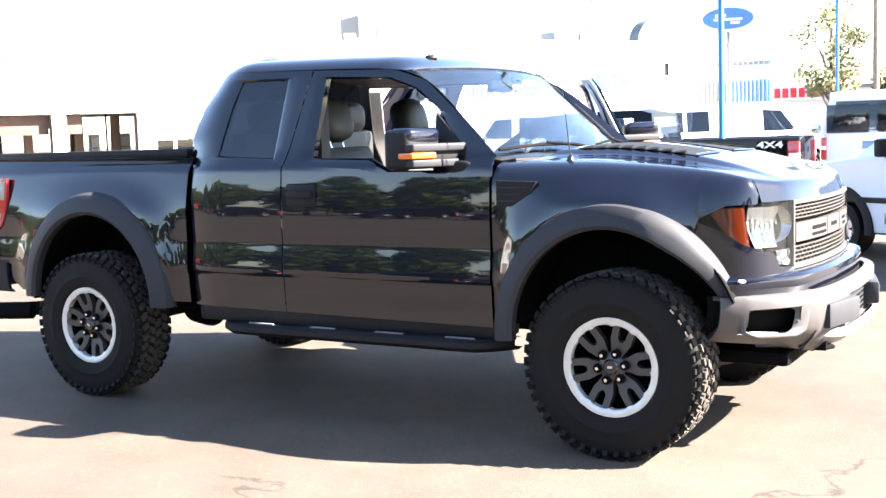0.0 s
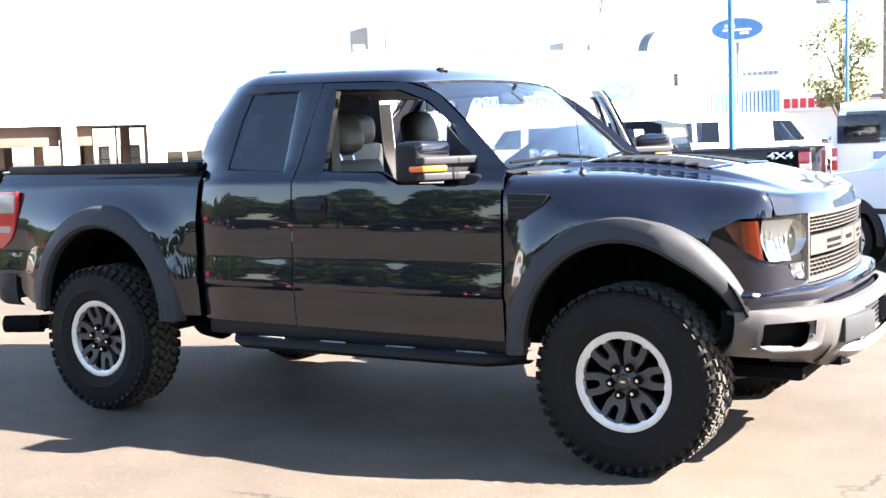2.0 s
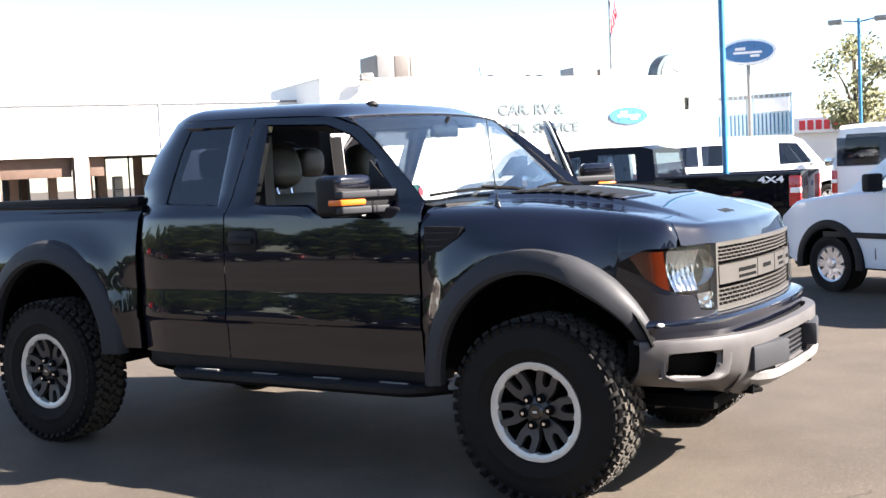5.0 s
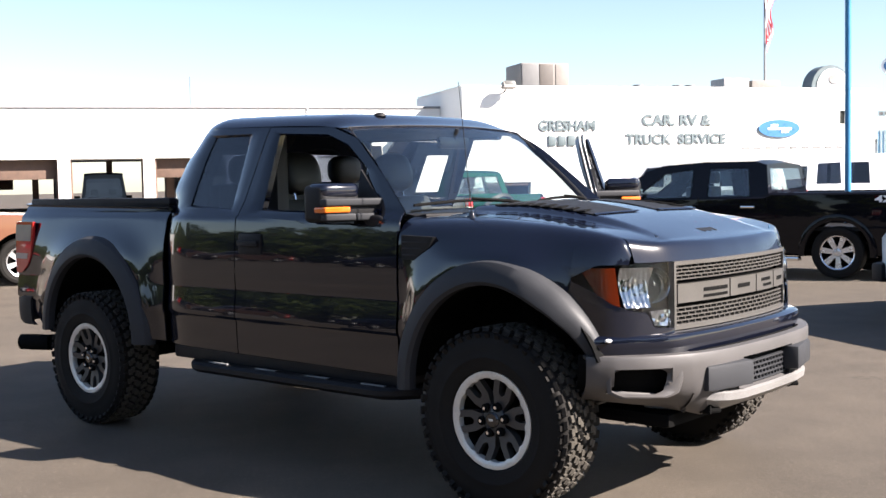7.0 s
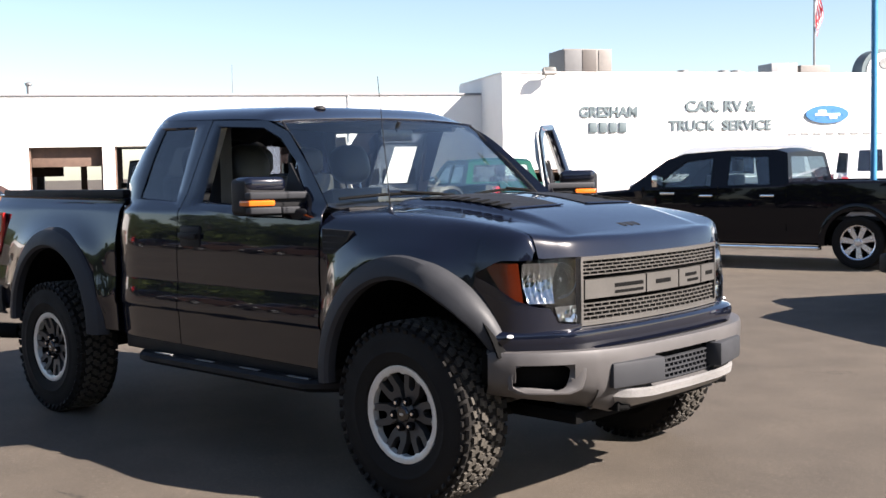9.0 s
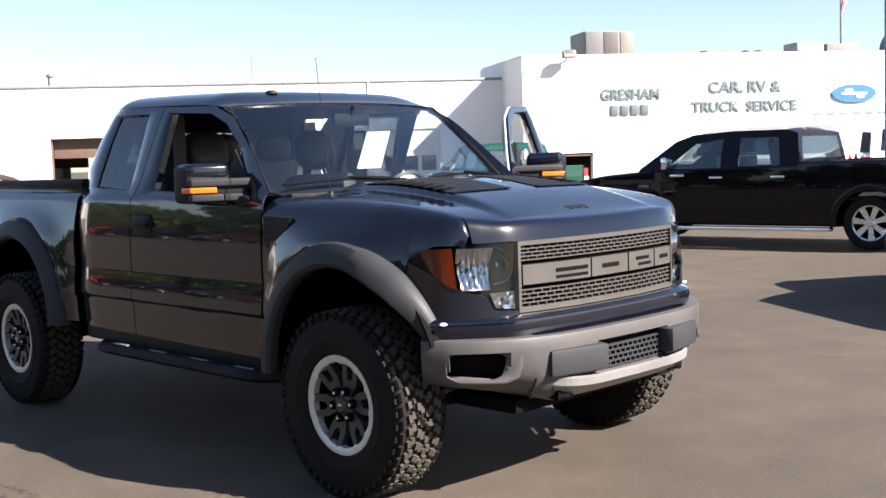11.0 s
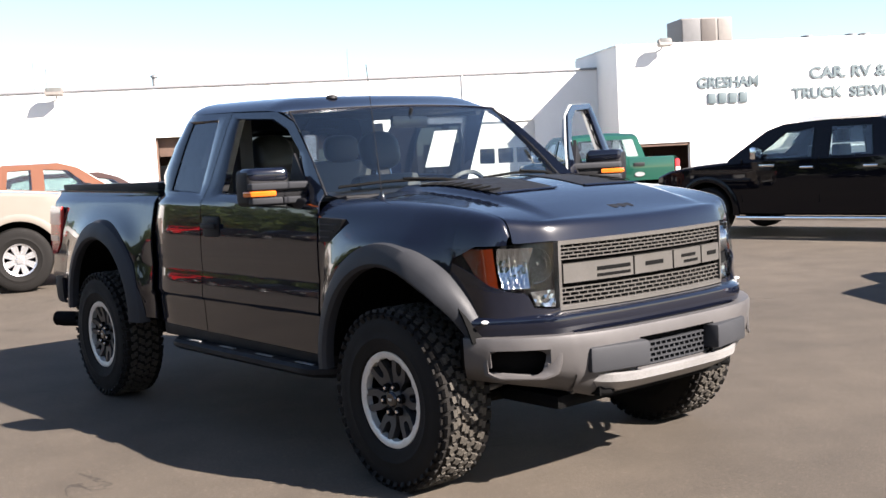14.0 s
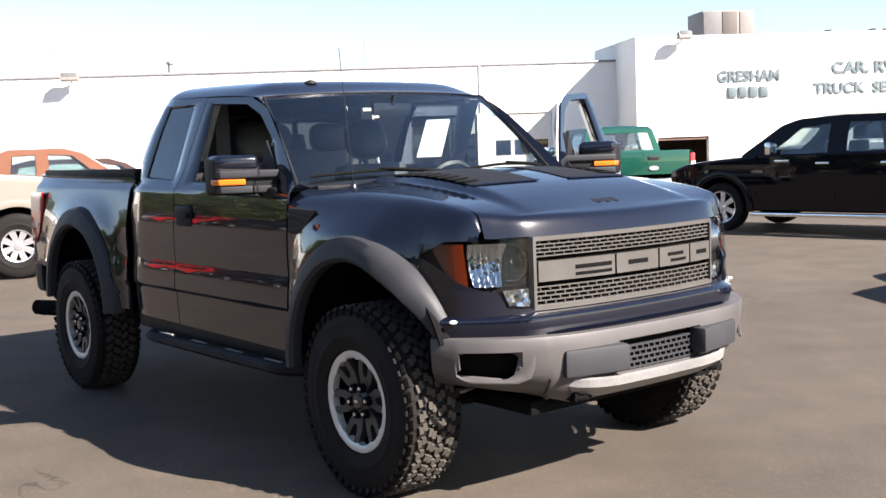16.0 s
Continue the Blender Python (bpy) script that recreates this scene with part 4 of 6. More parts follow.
def liner(xc, r=0.60):
    rows = []
    for a in np.linspace(radians(22 if xc > -1 else 5), radians(176), 26):
        rows.append([(xc + r * math.cos(a), y, 0.52 + r * math.sin(a)) for y in np.linspace(-0.96, -0.45, 5)])
    bm = thicken(grid(rows), 0.01)
    add_box(bm, (xc - r + 0.05, -0.46, 0.56), (xc + r - 0.05, -0.44, 1.10))
    return bm


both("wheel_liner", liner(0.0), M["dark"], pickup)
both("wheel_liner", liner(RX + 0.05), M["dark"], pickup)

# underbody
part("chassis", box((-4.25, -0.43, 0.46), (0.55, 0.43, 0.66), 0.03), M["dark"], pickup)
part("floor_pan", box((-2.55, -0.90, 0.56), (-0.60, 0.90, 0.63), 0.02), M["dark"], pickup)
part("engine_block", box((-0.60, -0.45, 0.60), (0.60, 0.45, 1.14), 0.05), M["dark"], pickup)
for x in (0.0, RX):
    ax = part("axle", tube([(x, -0.78, 0.43), (x, 0.78, 0.43)], 0.05, 12), M["dark"], pickup)
    part("differential", lathe([(0, -0.16), (0.12, -0.14), (0.17, 0), (0.12, 0.14), (0, 0.16)], 18), M["dark"], ax, at=pose(x, 0.05, 0.42))
    for y in (-0.55, 0.55):
        part("damper", tube([(x - 0.08, y, 0.45), (x - 0.16, y * 0.9, 0.95)], 0.035, 10), M["dark"], ax)
for s in (-1, 1):
    part("control_arm", tube([(0.02, s * 0.80, 0.36), (0.30, s * 0.35, 0.42)], 0.03, 8), M["dark"], pickup)
    part("tie_rod", tube([(0.16, s * 0.80, 0.42), (0.22, s * 0.2, 0.46)], 0.018, 8), M["galv"], pickup)
ex = part("tailpipe", tube([(-3.7, -0.70, 0.50), (-3.95, -0.90, 0.49), (-4.16, -0.955, 0.475)], 0.045, 16), M["dark"], pickup, "twin dark exhaust tip")
part("tip", lathe([(0.043, 0), (0.055, 0), (0.055, 0.16), (0.048, 0.16), (0.043, 0.02), (0, 0.02)], 20), M["dark"], ex, at=pose(-4.24, -1.0, 0.472, 0, 0, -63))
part("tip", lathe([(0.043, 0), (0.055, 0), (0.055, 0.16), (0.048, 0.16), (0.043, 0.02), (0, 0.02)], 20), M["dark"], ex, at=pose(-4.12, -1.0, 0.478, 0, 0, -63))

# side steps
for s in (-1, 1):
    rows = []
    for t in np.linspace(0, 1, 24):
        x = -2.42 + 1.86 * t
        e = min(1.0, min(t, 1 - t) / 0.10)
        yo = 0.86 + 0.16 * math.sin(e * math.pi / 2)
        rows.append([(x, s * 0.78, 0.50), (x, s * (yo - 0.02), 0.505), (x, s * yo, 0.49), (x, s * yo, 0.465), (x, s * (yo - 0.04), 0.44), (x, s * 0.78, 0.45)])
    step = part("side_step", grid(rows), M["plastic"], pickup)
    # bright strips laid on the step imitate sunlight showing through its gaps
    for k in range(4):
        x = -2.15 + 0.42 * k
        part("step_gap_light", box((x, s * 0.945 - 0.035, 0.505), (x + 0.17, s * 0.945 - 0.015, 0.511), 0.002), M["galv"], step)
    for x in (-2.1, -1.5, -0.85):
        part("bracket", tube([(x, s * 0.80, 0.47), (x, s * 0.45, 0.56)], 0.022, 8), M["dark"], step)

# rear bumper and tail lamps
rb = spline([(-4.13, -0.985), (-4.30, -0.97), (-4.42, -0.88), (-4.47, -0.6), (-4.48, 0), (-4.47, 0.6), (-4.42, 0.88), (-4.30, 0.97), (-4.13, 0.985)], 41)
rows = [[(p[0] * (1 + 0.0) + dx, p[1], z) for p in rb] for dx, z in ((0.03, 0.80), (0.0, 0.785), (-0.005, 0.70), (0.01, 0.62), (0.05, 0.60))]
part("rear_bumper", thicken(grid(rows), 0.02), M["plastic"], pickup, "dark grey rear bumper")
M["smoked_lens"] = material("smoked_clear_lens", (0.30, 0.25, 0.24), 0.15, coat=0.8)
LAMP_FRONT = smooth_curve([(0.96, -4.26), (1.02, -4.17), (1.10, -4.125), (1.22, -4.10), (1.32, -4.095)])


def lamp_rows(s, z0, z1, out, n=7, inset=0.0):
    """Rows of a tail lamp's lens, from its raked front edge round to the tailgate."""
    rows = []
    for z in np.linspace(z0, z1, n):
        row = [(x, s * (side_y(x, z) + out), z) for x in np.linspace(LAMP_FRONT(z) - inset, -4.335, 8)]
        rows.append(row + [(-4.366 - 0.3 * (out - 0.010), s * (side_y(-4.335, z) - 0.03), z), (-4.370 - 0.3 * (out - 0.010), s * (0.84 + inset), z)])
    return rows


for s in (-1, 1):
    tl = part("tail_lamp", thicken(grid(lamp_rows(s, 0.96, 1.32, 0.010, 14)), 0.02), M["redlens"], pickup, "red and smoked clear tail lamp")
    part("clear_band", thicken(grid(lamp_rows(s, 1.185, 1.30, 0.0135, 6, 0.02)), 0.003), M["smoked_lens"], tl)
    part("clear_band", thicken(grid(lamp_rows(s, 1.06, 1.10, 0.0135, 4, 0.03)), 0.003), M["smoked_lens"], tl)

# front end: lamps, grille, bumper
def strip(y0, y1, z0, z1, out=0.0, ny=14, nz=5, th=0.006, top=None):
    """A sheet on the nose between two half widths and two heights."""
    rows = []
    for z in np.linspace(z0, z1, nz):
        row = []
        for y in np.linspace(y0, y1, ny):
            zz = z if top is None else z0 + (z - z0) / (z1 - z0) * (top(y) - z0)
            x = nose_x(y, out)
            row.append((x, y, zz))
        rows.append(row)
    return thicken(grid(rows), th)


def nose_band(pts_lo, pts_hi, out, n=16, nz=5, th=0.006):
    """A sheet on the nose between a lower and an upper edge, each a list of (half width, z)."""
    lo = np.array([(np.interp(t, np.linspace(0, 1, len(pts_lo)), [p[0] for p in pts_lo]), np.interp(t, np.linspace(0, 1, len(pts_lo)), [p[1] for p in pts_lo])) for t in np.linspace(0, 1, n)])
    hi = np.array([(np.interp(t, np.linspace(0, 1, len(pts_hi)), [p[0] for p in pts_hi]), np.interp(t, np.linspace(0, 1, len(pts_hi)), [p[1] for p in pts_hi])) for t in np.linspace(0, 1, n)])
    rows = []
    for s in np.linspace(0, 1, nz):
        row = []
        for a, b in zip(lo, hi):
            y, z = a + (b - a) * s
            d = min(1.165 - z, 0.205)
            k = nose_x(y) + ((0.096 + 0.07 * d) * d + 0.02 * (1.165 - z - d)) * ease(0.55, 0.66, y)
            row.append((k + out * (1 if y < 0.7 else 0.7), -y - (out * 0.7 if y > 0.6 else 0), z))
        rows.append(row)
    return thicken(grid(rows), th)


def flutes(bm, reach, fine_y, fine_z):
    """Shapes a sheet into the upright flutes and steps of a lamp's mirror."""
    for v in bm.verts:
        a, b = abs(v.co.y) - 0.79, v.co.z - 1.06
        v.co.x += reach * (math.sin(a * fine_y) + 0.5 * math.sin(b * fine_z + a * 60)) + 2.6 * (a * a + b * b)
    return bm


def facets(bm, seed, reach=0.013):
    """Shakes a sheet into the small flat mirrors of a lamp."""
    rnd = random.Random(seed)
    for v in bm.verts:
        v.co.x += rnd.uniform(-reach, reach)
    bmesh.ops.triangulate(bm, faces=bm.faces)
    return bm


HL_TOP = [(0.575, 1.160), (0.70, 1.163), (0.80, 1.160), (0.868, 1.156), (0.905, 1.152), (0.932, 1.148)]
HL_BOT = [(0.575, 0.862), (0.70, 0.872), (0.735, 0.942), (0.80, 0.950), (0.868, 0.962), (0.905, 1.00), (0.932, 1.115)]
for s in (-1, 1):
    def side(bm):
        return bm if s < 0 else mirrored(bm)
    lamp = part("headlamp", side(nose_band(HL_BOT, HL_TOP, -0.035)), M["dark"], pickup, "clear headlamp with an amber marker")
    back = part("reflector", side(facets(flutes(nose_band([(0.742, 0.968), (0.832, 0.968)], [(0.716, 1.144), (0.838, 1.146)], -0.030, 26, 18), 0.0012, 330.0, 120.0), 11, 0.0011)), M["lamp_chrome"], lamp, smooth=0)
    part("lamp_bowl", side(lathe([(0.082, -0.012), (0.076, -0.006), (0.066, 0.012), (0.045, 0.03), (0.02, 0.038), (0.018, 0.01), (0.0, 0.006)], 28)), M["lamp_chrome"], lamp, at=pose(0.655, -0.665 if s < 0 else 0.665, 1.065, 0, 0, 52 if s < 0 else 128))
    part("lamp_divider", side(nose_band([(0.728, 0.965), (0.740, 0.965)], [(0.704, 1.145), (0.714, 1.145)], -0.018, 4, 4)), M["gloss"], lamp)
    part("marker", side(nose_band([(0.838, 0.968), (0.880, 0.984)], [(0.842, 1.148), (0.906, 1.146)], -0.014)), M["lamp_amber"], lamp, "amber side marker")
    part("lower_lamp", side(facets(nose_band([(0.592, 0.872), (0.695, 0.884)], [(0.592, 0.952), (0.722, 0.950)], -0.016, 8, 5), 5, 0.004)), M["lamp_chrome"], lamp, smooth=0)
    cv = part("lamp_cover", side(nose_band(HL_BOT, HL_TOP, 0.002, 20, 7, 0.003)), M["lens"], lamp)
    cv.visible_shadow = False

GT, GB, GW = 1.158, 0.862, 0.565
grille = part("grille", strip(-GW, GW, GB, GT, -0.05, 20), M["dark"], pickup, "grey slotted grille with block shapes")
for z0, z1 in ((GT - 0.012, GT + 0.006), (GB - 0.008, GB + 0.010)):
    part("surround", strip(-GW - 0.012, GW + 0.012, z0, z1, 0.004, 24, 2, 0.03), M["grille"], grille)
for s in (-1, 1):
    part("surround", slab([(nose_x(GW, 0.004), s * GW, GB), (nose_x(GW, 0.004), s * GW, GT), (nose_x(GW + 0.014, 0.004), s * (GW + 0.014), GT), (nose_x(GW + 0.014, 0.004), s * (GW + 0.014), GB)], (-0.03, 0, 0)), M["grille"], grille)


def mesh_band(z0, z1, rows_n, y0, y1, pitch, out, parent):
    """Staggered slots: flat bars with short uprights."""
    hgt = (z1 - z0) / rows_n
    for k in range(rows_n + 1):
        z = z0 + k * hgt
        part("bar", strip(y0, y1, z - 0.0025, z + 0.0025, out, 26, 2, 0.012), M["grille"], parent)
    bm = bmesh.new()
    for k in range(rows_n):
        n = int((y1 - y0) / pitch)
        for j in range(n + 1):
            y = y0 + (j + 0.5 * (k % 2)) * pitch
            if y > y1 - 0.01:
                continue
            x = nose_x(y, out)
            add_box(bm, (x - 0.012, y - 0.0030, z0 + k * hgt + 0.003), (x - 0.001, y + 0.0030, z0 + (k + 1) * hgt - 0.004))
    ob = part("upright", bm, M["grille"], parent, smooth=0)
    ob["kind"] = "stuff"


mesh_band(1.080, 1.146, 4, -GW, GW, 0.049, -0.006, grille)
mesh_band(0.874, 0.950, 4, -GW, GW, 0.049, -0.006, grille)
part("centre_bar", strip(-GW, GW, 0.984, 1.050, -0.032, 24, 5, 0.02), M["plastic"], grille)
for y0, y1, slots in ((-0.556, -0.146, ((-0.37, -0.165, 0.986, 1.000), (-0.37, -0.165, 1.014, 1.032))), (-0.134, 0.136, ((-0.062, 0.066, 1.006, 1.026),)), (0.148, 0.374, ((0.205, 0.325, 1.018, 1.034), (0.225, 0.345, 0.990, 1.004))), (0.386, 0.556, ((0.435, 0.525, 1.006, 1.026),))):
    blk = part("block", strip(y0, y1, 0.973, 1.059, 0.004, 10, 4, 0.024), M["grille"], grille)
    for a, b, c, d in slots:
        part("slot", strip(a, b, c, d, 0.0055, 5, 2, 0.002), M["dark"], blk)

# upper bumper cap in body colour
CAP = [(0.505, 0.925), (0.56, 0.885), (0.61, 0.835), (0.69, 0.745), (0.765, 0.64), (0.80, 0.50), (0.825, 0.25), (0.83, 0.0)]


def wrap(curve, z, out=0.0, n=25):
    """Points along the bumper at one height, from one side to the other."""
    c = spline(curve, n)
    half = [(p[0] + out, -p[1] - (out if p[1] > 0.6 else out * 0.3), z) for p in c]
    return half + [(p[0], -p[1], p[2]) for p in half[-2::-1]]


rows = [wrap(CAP, 0.762, 0.0), wrap(CAP, 0.785, 0.005), wrap(CAP, 0.815, 0.008), wrap(CAP, 0.834, 0.005), wrap(CAP, 0.845, -0.006), wrap(CAP, 0.850, -0.022), wrap(CAP, 0.851, -0.075)]
cap = part("bumper_cap", thicken(grid(rows), 0.012), M["paint"], pickup)
# corner of the nose between lamp and bumper
both("nose_corner", nose_band([(0.575, 0.80), (0.70, 0.78), (0.79, 0.77), (0.84, 0.765), (0.865, 0.765), (0.885, 0.765)], [(0.575, 0.866), (0.705, 0.876), (0.735, 0.947), (0.80, 0.955), (0.868, 0.99), (0.912, 1.08), (0.930, 1.13)], 0.0, 18, 6), M["paint"], pickup)
for s in (-1, 1):
    part("corner_lamp", lathe([(0.0, -0.012), (0.016, -0.008), (0.02, 0.0), (0.02, 0.01)], 16), M["white_lens"], cap, at=pose(0.575, s * 0.905, 0.832, 0, 0, 40 if s < 0 else 140) @ Matrix.Diagonal((0.85, 1, 0.42, 1)))

BUMP = [(0.49, 0.958), (0.55, 0.930), (0.62, 0.885), (0.73, 0.775), (0.815, 0.64), (0.865, 0.50), (0.89, 0.30), (0.90, 0.0)]
LEV = [(0.764, -0.04), (0.763, 0.004), (0.748, 0.008), (0.708, 0.008), (0.66, 0.004), (0.62, 0.0), (0.58, -0.006), (0.555, -0.012), (0.52, -0.03), (0.478, -0.06), (0.455, -0.10)]
rows = []
for z, o in LEV:
    row = []
    for p in wrap(BUMP, z, o, 73):
        a = abs(p[1])
        lift = interp(a, [(0.45, 0.0), (0.62, 0.05), (0.98, 0.115)]) if z < 0.70 else 0.0
        row.append((p[0], p[1], p[2] + lift * (0.70 - min(z, 0.70)) / 0.24))
    rows.append(row)


def bumper_skip(i, j):
    a = abs(rows[i][j][1] + rows[i][j + 1][1]) / 2
    return (3 <= i <= 7 and 0.715 < a < 0.905) or (3 <= i <= 6 and a < 0.27)


bump = part("front_bumper", thicken(grid(rows, skip=bumper_skip), 0.018), M["bumper"], pickup, "satin grey steel front bumper")
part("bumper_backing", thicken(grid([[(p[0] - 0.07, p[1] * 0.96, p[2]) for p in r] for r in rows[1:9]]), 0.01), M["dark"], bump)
# bright skid lip under the middle
rows2 = []
for z, o in ((0.562, 0.006), (0.555, 0.018), (0.522, 0.014), (0.488, -0.015), (0.462, -0.055), (0.45, -0.13)):
    rows2.append([(p[0] + o * 0.6 - 0.07 * max(0.0, (abs(p[1]) - 0.40) / 0.14) ** 1.4, p[1], z + interp(abs(p[1]), [(0.3, 0.0), (0.48, 0.012), (0.6, 0.04)])) for p in wrap(BUMP, z, o, 29) if abs(p[1]) < 0.54])
part("skid_lip", thicken(grid(rows2), 0.012), M["skid"], bump, "bright silver skid lip")
lg = part("lower_grille", thicken(grid([[(0.845 - 0.1 * y * y, y, z) for y in np.linspace(-0.28, 0.28, 8)] for z in (0.55, 0.70)]), 0.01), M["dark"], bump)
for k in range(5):
    z = 0.572 + k * 0.024
    part("bar", thicken(grid([[(0.878 - 0.12 * y * y, y, zz) for y in np.linspace(-0.275, 0.275, 10)] for zz in (z - 0.004, z + 0.004)]), 0.02), M["flare"], lg)
bmu = bmesh.new()
for k in range(4):
    for j in range(15):
        y = -0.26 + j * 0.037 + (0.018 if k % 2 else 0)
        add_box(bmu, (0.858 - 0.12 * y * y, y - 0.004, 0.576 + k * 0.024), (0.877 - 0.12 * y * y, y + 0.004, 0.592 + k * 0.024))
part("upright", bmu, M["flare"], lg, smooth=0)["kind"] = "stuff"
BUMP_X = sorted((float(q[1]), float(q[0])) for q in spline(BUMP, 60))
for s in (-1, 1):
    gx = 0.845
    gm = pose(gx, s * 0.386, 0.640, 0, 0, 13 * s)
    gd = part("bumper_guard", box((-0.02, -0.160, -0.058), (0.068, 0.160, 0.060), 0.02, gm), M["flare"], bump, "dark grey bumper guard pad")
    hk = part("tow_hook", tube([(0.72, s * 0.40, 0.478), (0.83, s * 0.40, 0.480), (0.855, s * 0.425, 0.480), (0.83, s * 0.465, 0.480), (0.72, s * 0.465, 0.478)], 0.012, 8), M["dark"], bump)
    part("hook_pocket", box((0.78, s * 0.425 - 0.05, 0.466), (0.838, s * 0.425 + 0.05, 0.512), 0.006), M["dark"], bump)
    # bevelled lip round the corner intake
    rings = []
    for out, grow, dz in ((-0.004, 0.034, 0.020), (0.005, 0.028, 0.015), (0.006, 0.020, 0.009), (-0.012, 0.002, 0.001), (-0.020, 0.0, 0.0)):
        ring_pts = []
        for k in range(33):
            a = 2 * math.pi * k / 32
            u = max(-1, min(1, 1.22 * math.cos(a)))
            v = max(-1, min(1, 1.22 * math.sin(a)))
            yy = 0.812 + (0.092 + grow * (0.45 if u > 0 else 1.7)) * u * (1.0 if v > 0 else 1.0 + 0.10 * v) - 0.008 * v
            zz = 0.650 + (0.055 + dz) * v + 0.004 * u
            ring_pts.append((interp(yy, BUMP_X) + 0.004 + out, s * yy, zz))
        rings.append(ring_pts)
    part("intake_lip", thicken(grid(rings), 0.006), M["bumper"], bump)
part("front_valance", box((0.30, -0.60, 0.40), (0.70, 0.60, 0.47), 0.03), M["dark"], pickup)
part("skid_plate", slab([(0.72, -0.35, 0.44), (0.30, -0.33, 0.33), (0.30, 0.33, 0.33), (0.72, 0.35, 0.44)], (0, 0, 0.015)), M["galv"], pickup)

# ---- wheels ----
def tyre_profile(r, w, rim):
    h = w / 2
    half = [(rim, 0.80), (rim + 0.012, 0.92), (rim + 0.045, 0.985), (rim + 0.060, 1.0), (rim + 0.066, 1.025), (rim + 0.072, 1.025), (rim + 0.078, 1.005), (rim + 0.11, 1.01), (r - 0.075, 0.99), (r - 0.045, 0.945), (r - 0.028, 0.885), (r - 0.016, 0.78), (r - 0.013, 0.60)]
    return [(a, -h * b) for a, b in half] + [(r - 0.012, 0.0)] + [(a, h * b) for a, b in half[::-1]] + [(rim - 0.01, 0)]


def wheel(parent, at, r=0.436, w=0.288, rim=0.222, spokes=6, lug=True, ring_mat="ring", spoke_mat="alloy", blocks=45):
    """An all-terrain tyre on a forked alloy rim; the outer face looks to -y."""
    hub = put("wheel", lathe_mesh("wheel_barrel", [(rim - 0.012, -w * 0.30), (rim - 0.02, -w * 0.1), (rim - 0.03, w * 0.3), (0.0, w * 0.3), (0.0, w * 0.26), (rim - 0.05, w * 0.26), (rim - 0.045, -w * 0.05)], M["dark"]), parent, at=at)
    t = part("tyre", lathe(tyre_profile(r, w, rim + 0.006), 72, closed=True), M["rubber"], hub)
    rnd = random.Random(3)
    bm, bl = bmesh.new(), bmesh.new()
    for k in range(blocks):
        a = 2 * math.pi * k / blocks
        for y0, y1, sh, lean in ((-0.335, -0.190, 0.0, 1), (-0.160, -0.012, 0.5, -1), (0.012, 0.160, 0.1, 1), (0.190, 0.335, 0.6, -1)):
            turn = Matrix.Rotation(-(a + (sh + rnd.uniform(-0.05, 0.05)) * 2 * math.pi / blocks), 4, "Y")
            ln = 2 * math.pi * r / blocks * rnd.uniform(0.62, 0.72)
            mid, wide_ = (y0 + y1) / 2 * w, (y1 - y0) * w
            # each block is two steps offset along the tread
            for q in (-1, 1):
                m = turn @ Matrix.Translation((r - 0.006, mid + q * wide_ * 0.24, q * lean * ln * 0.16)) @ Matrix.Rotation(radians(lean * 9), 4, "X")
                add_box(bm, (-0.010, -wide_ * 0.25, -ln * 0.40), (0.006, wide_ * 0.25, ln * 0.40), 0.0, m)
        for q in (-1, 1):
            turn = Matrix.Rotation(-(a + (0.5 if q < 0 else 0.1) * 2 * math.pi / blocks), 4, "Y")
            m = turn @ Matrix.Translation((r - 0.013, q * w * 0.405, 0)) @ Matrix.Rotation(radians(-24 * q), 4, "Z")
            add_box(bl, (-0.012, -w * 0.055, -0.019), (0.005, w * 0.055, 0.019), 0.0, m)
            m = Matrix.Rotation(-(a + 0.04), 4, "Y") @ Matrix.Translation((r - 0.040, q * w * 0.470, 0)) @ Matrix.Rotation(radians(-62 * q), 4, "Z")
            add_box(bl, (-0.006, -0.016, -0.012), (0.004, 0.016, 0.012), 0.0, m)
    part("shoulder_tread", bl, M["rubber"], t, smooth=0)["kind"] = "stuff"
    tr = part("tread", bm, M["dusty"], t, "dusty chunky tread blocks", smooth=0)
    tr["kind"] = "stuff"
    f = -w * 0.40
    rows = []
    for q, h in ((0.0, 0.03), (0.0, -0.004), (0.4, -0.012), (0.85, -0.010), (1.0, 0.01), (0.8, 0.03), (0.0, 0.03)):
        row = []
        for k in range(144):
            a = 2 * math.pi * k / 144
            notch = 0.007 * max(0.0, math.cos(spokes * 2 * a + 0.6)) ** 3
            inner = rim - 0.024 - notch
            rr = inner + (rim + 0.014 - inner) * q
            row.append((rr * math.cos(a), f + h, rr * math.sin(a)))
        rows.append(row)
    part("rim_ring", grid(rows, loop_u=True), M[ring_mat], hub, "machined silver outer rim ring")
    for k in range(spokes):
        bm = bmesh.new()
        for s in (-1, 1):
            pts = [(0.045, s * 0.022), (0.092, s * 0.038), (0.120, s * 0.050), (rim - 0.016, s * 0.056), (rim - 0.016, s * 0.024), (0.140, s * 0.019), (0.126, s * 0.010), (0.122, 0.0), (0.05, 0.0)]
            if s < 0:
                pts = pts[::-1]
            add_slab(bm, [(p[0], f + 0.024 - 0.03 * (p[0] / rim) ** 2, p[1]) for p in pts], (0, 0.04, 0))
        bmesh.ops.bevel(bm, geom=[e for e in bm.edges if e.is_manifold and e.calc_face_angle(0) > 0.9], offset=0.004, segments=1, affect="EDGES")
        part("spoke", bm, M[spoke_mat], hub, smooth=30, at=pose(0, 0, 0, 0, 360 / spokes * k - 9, 0))
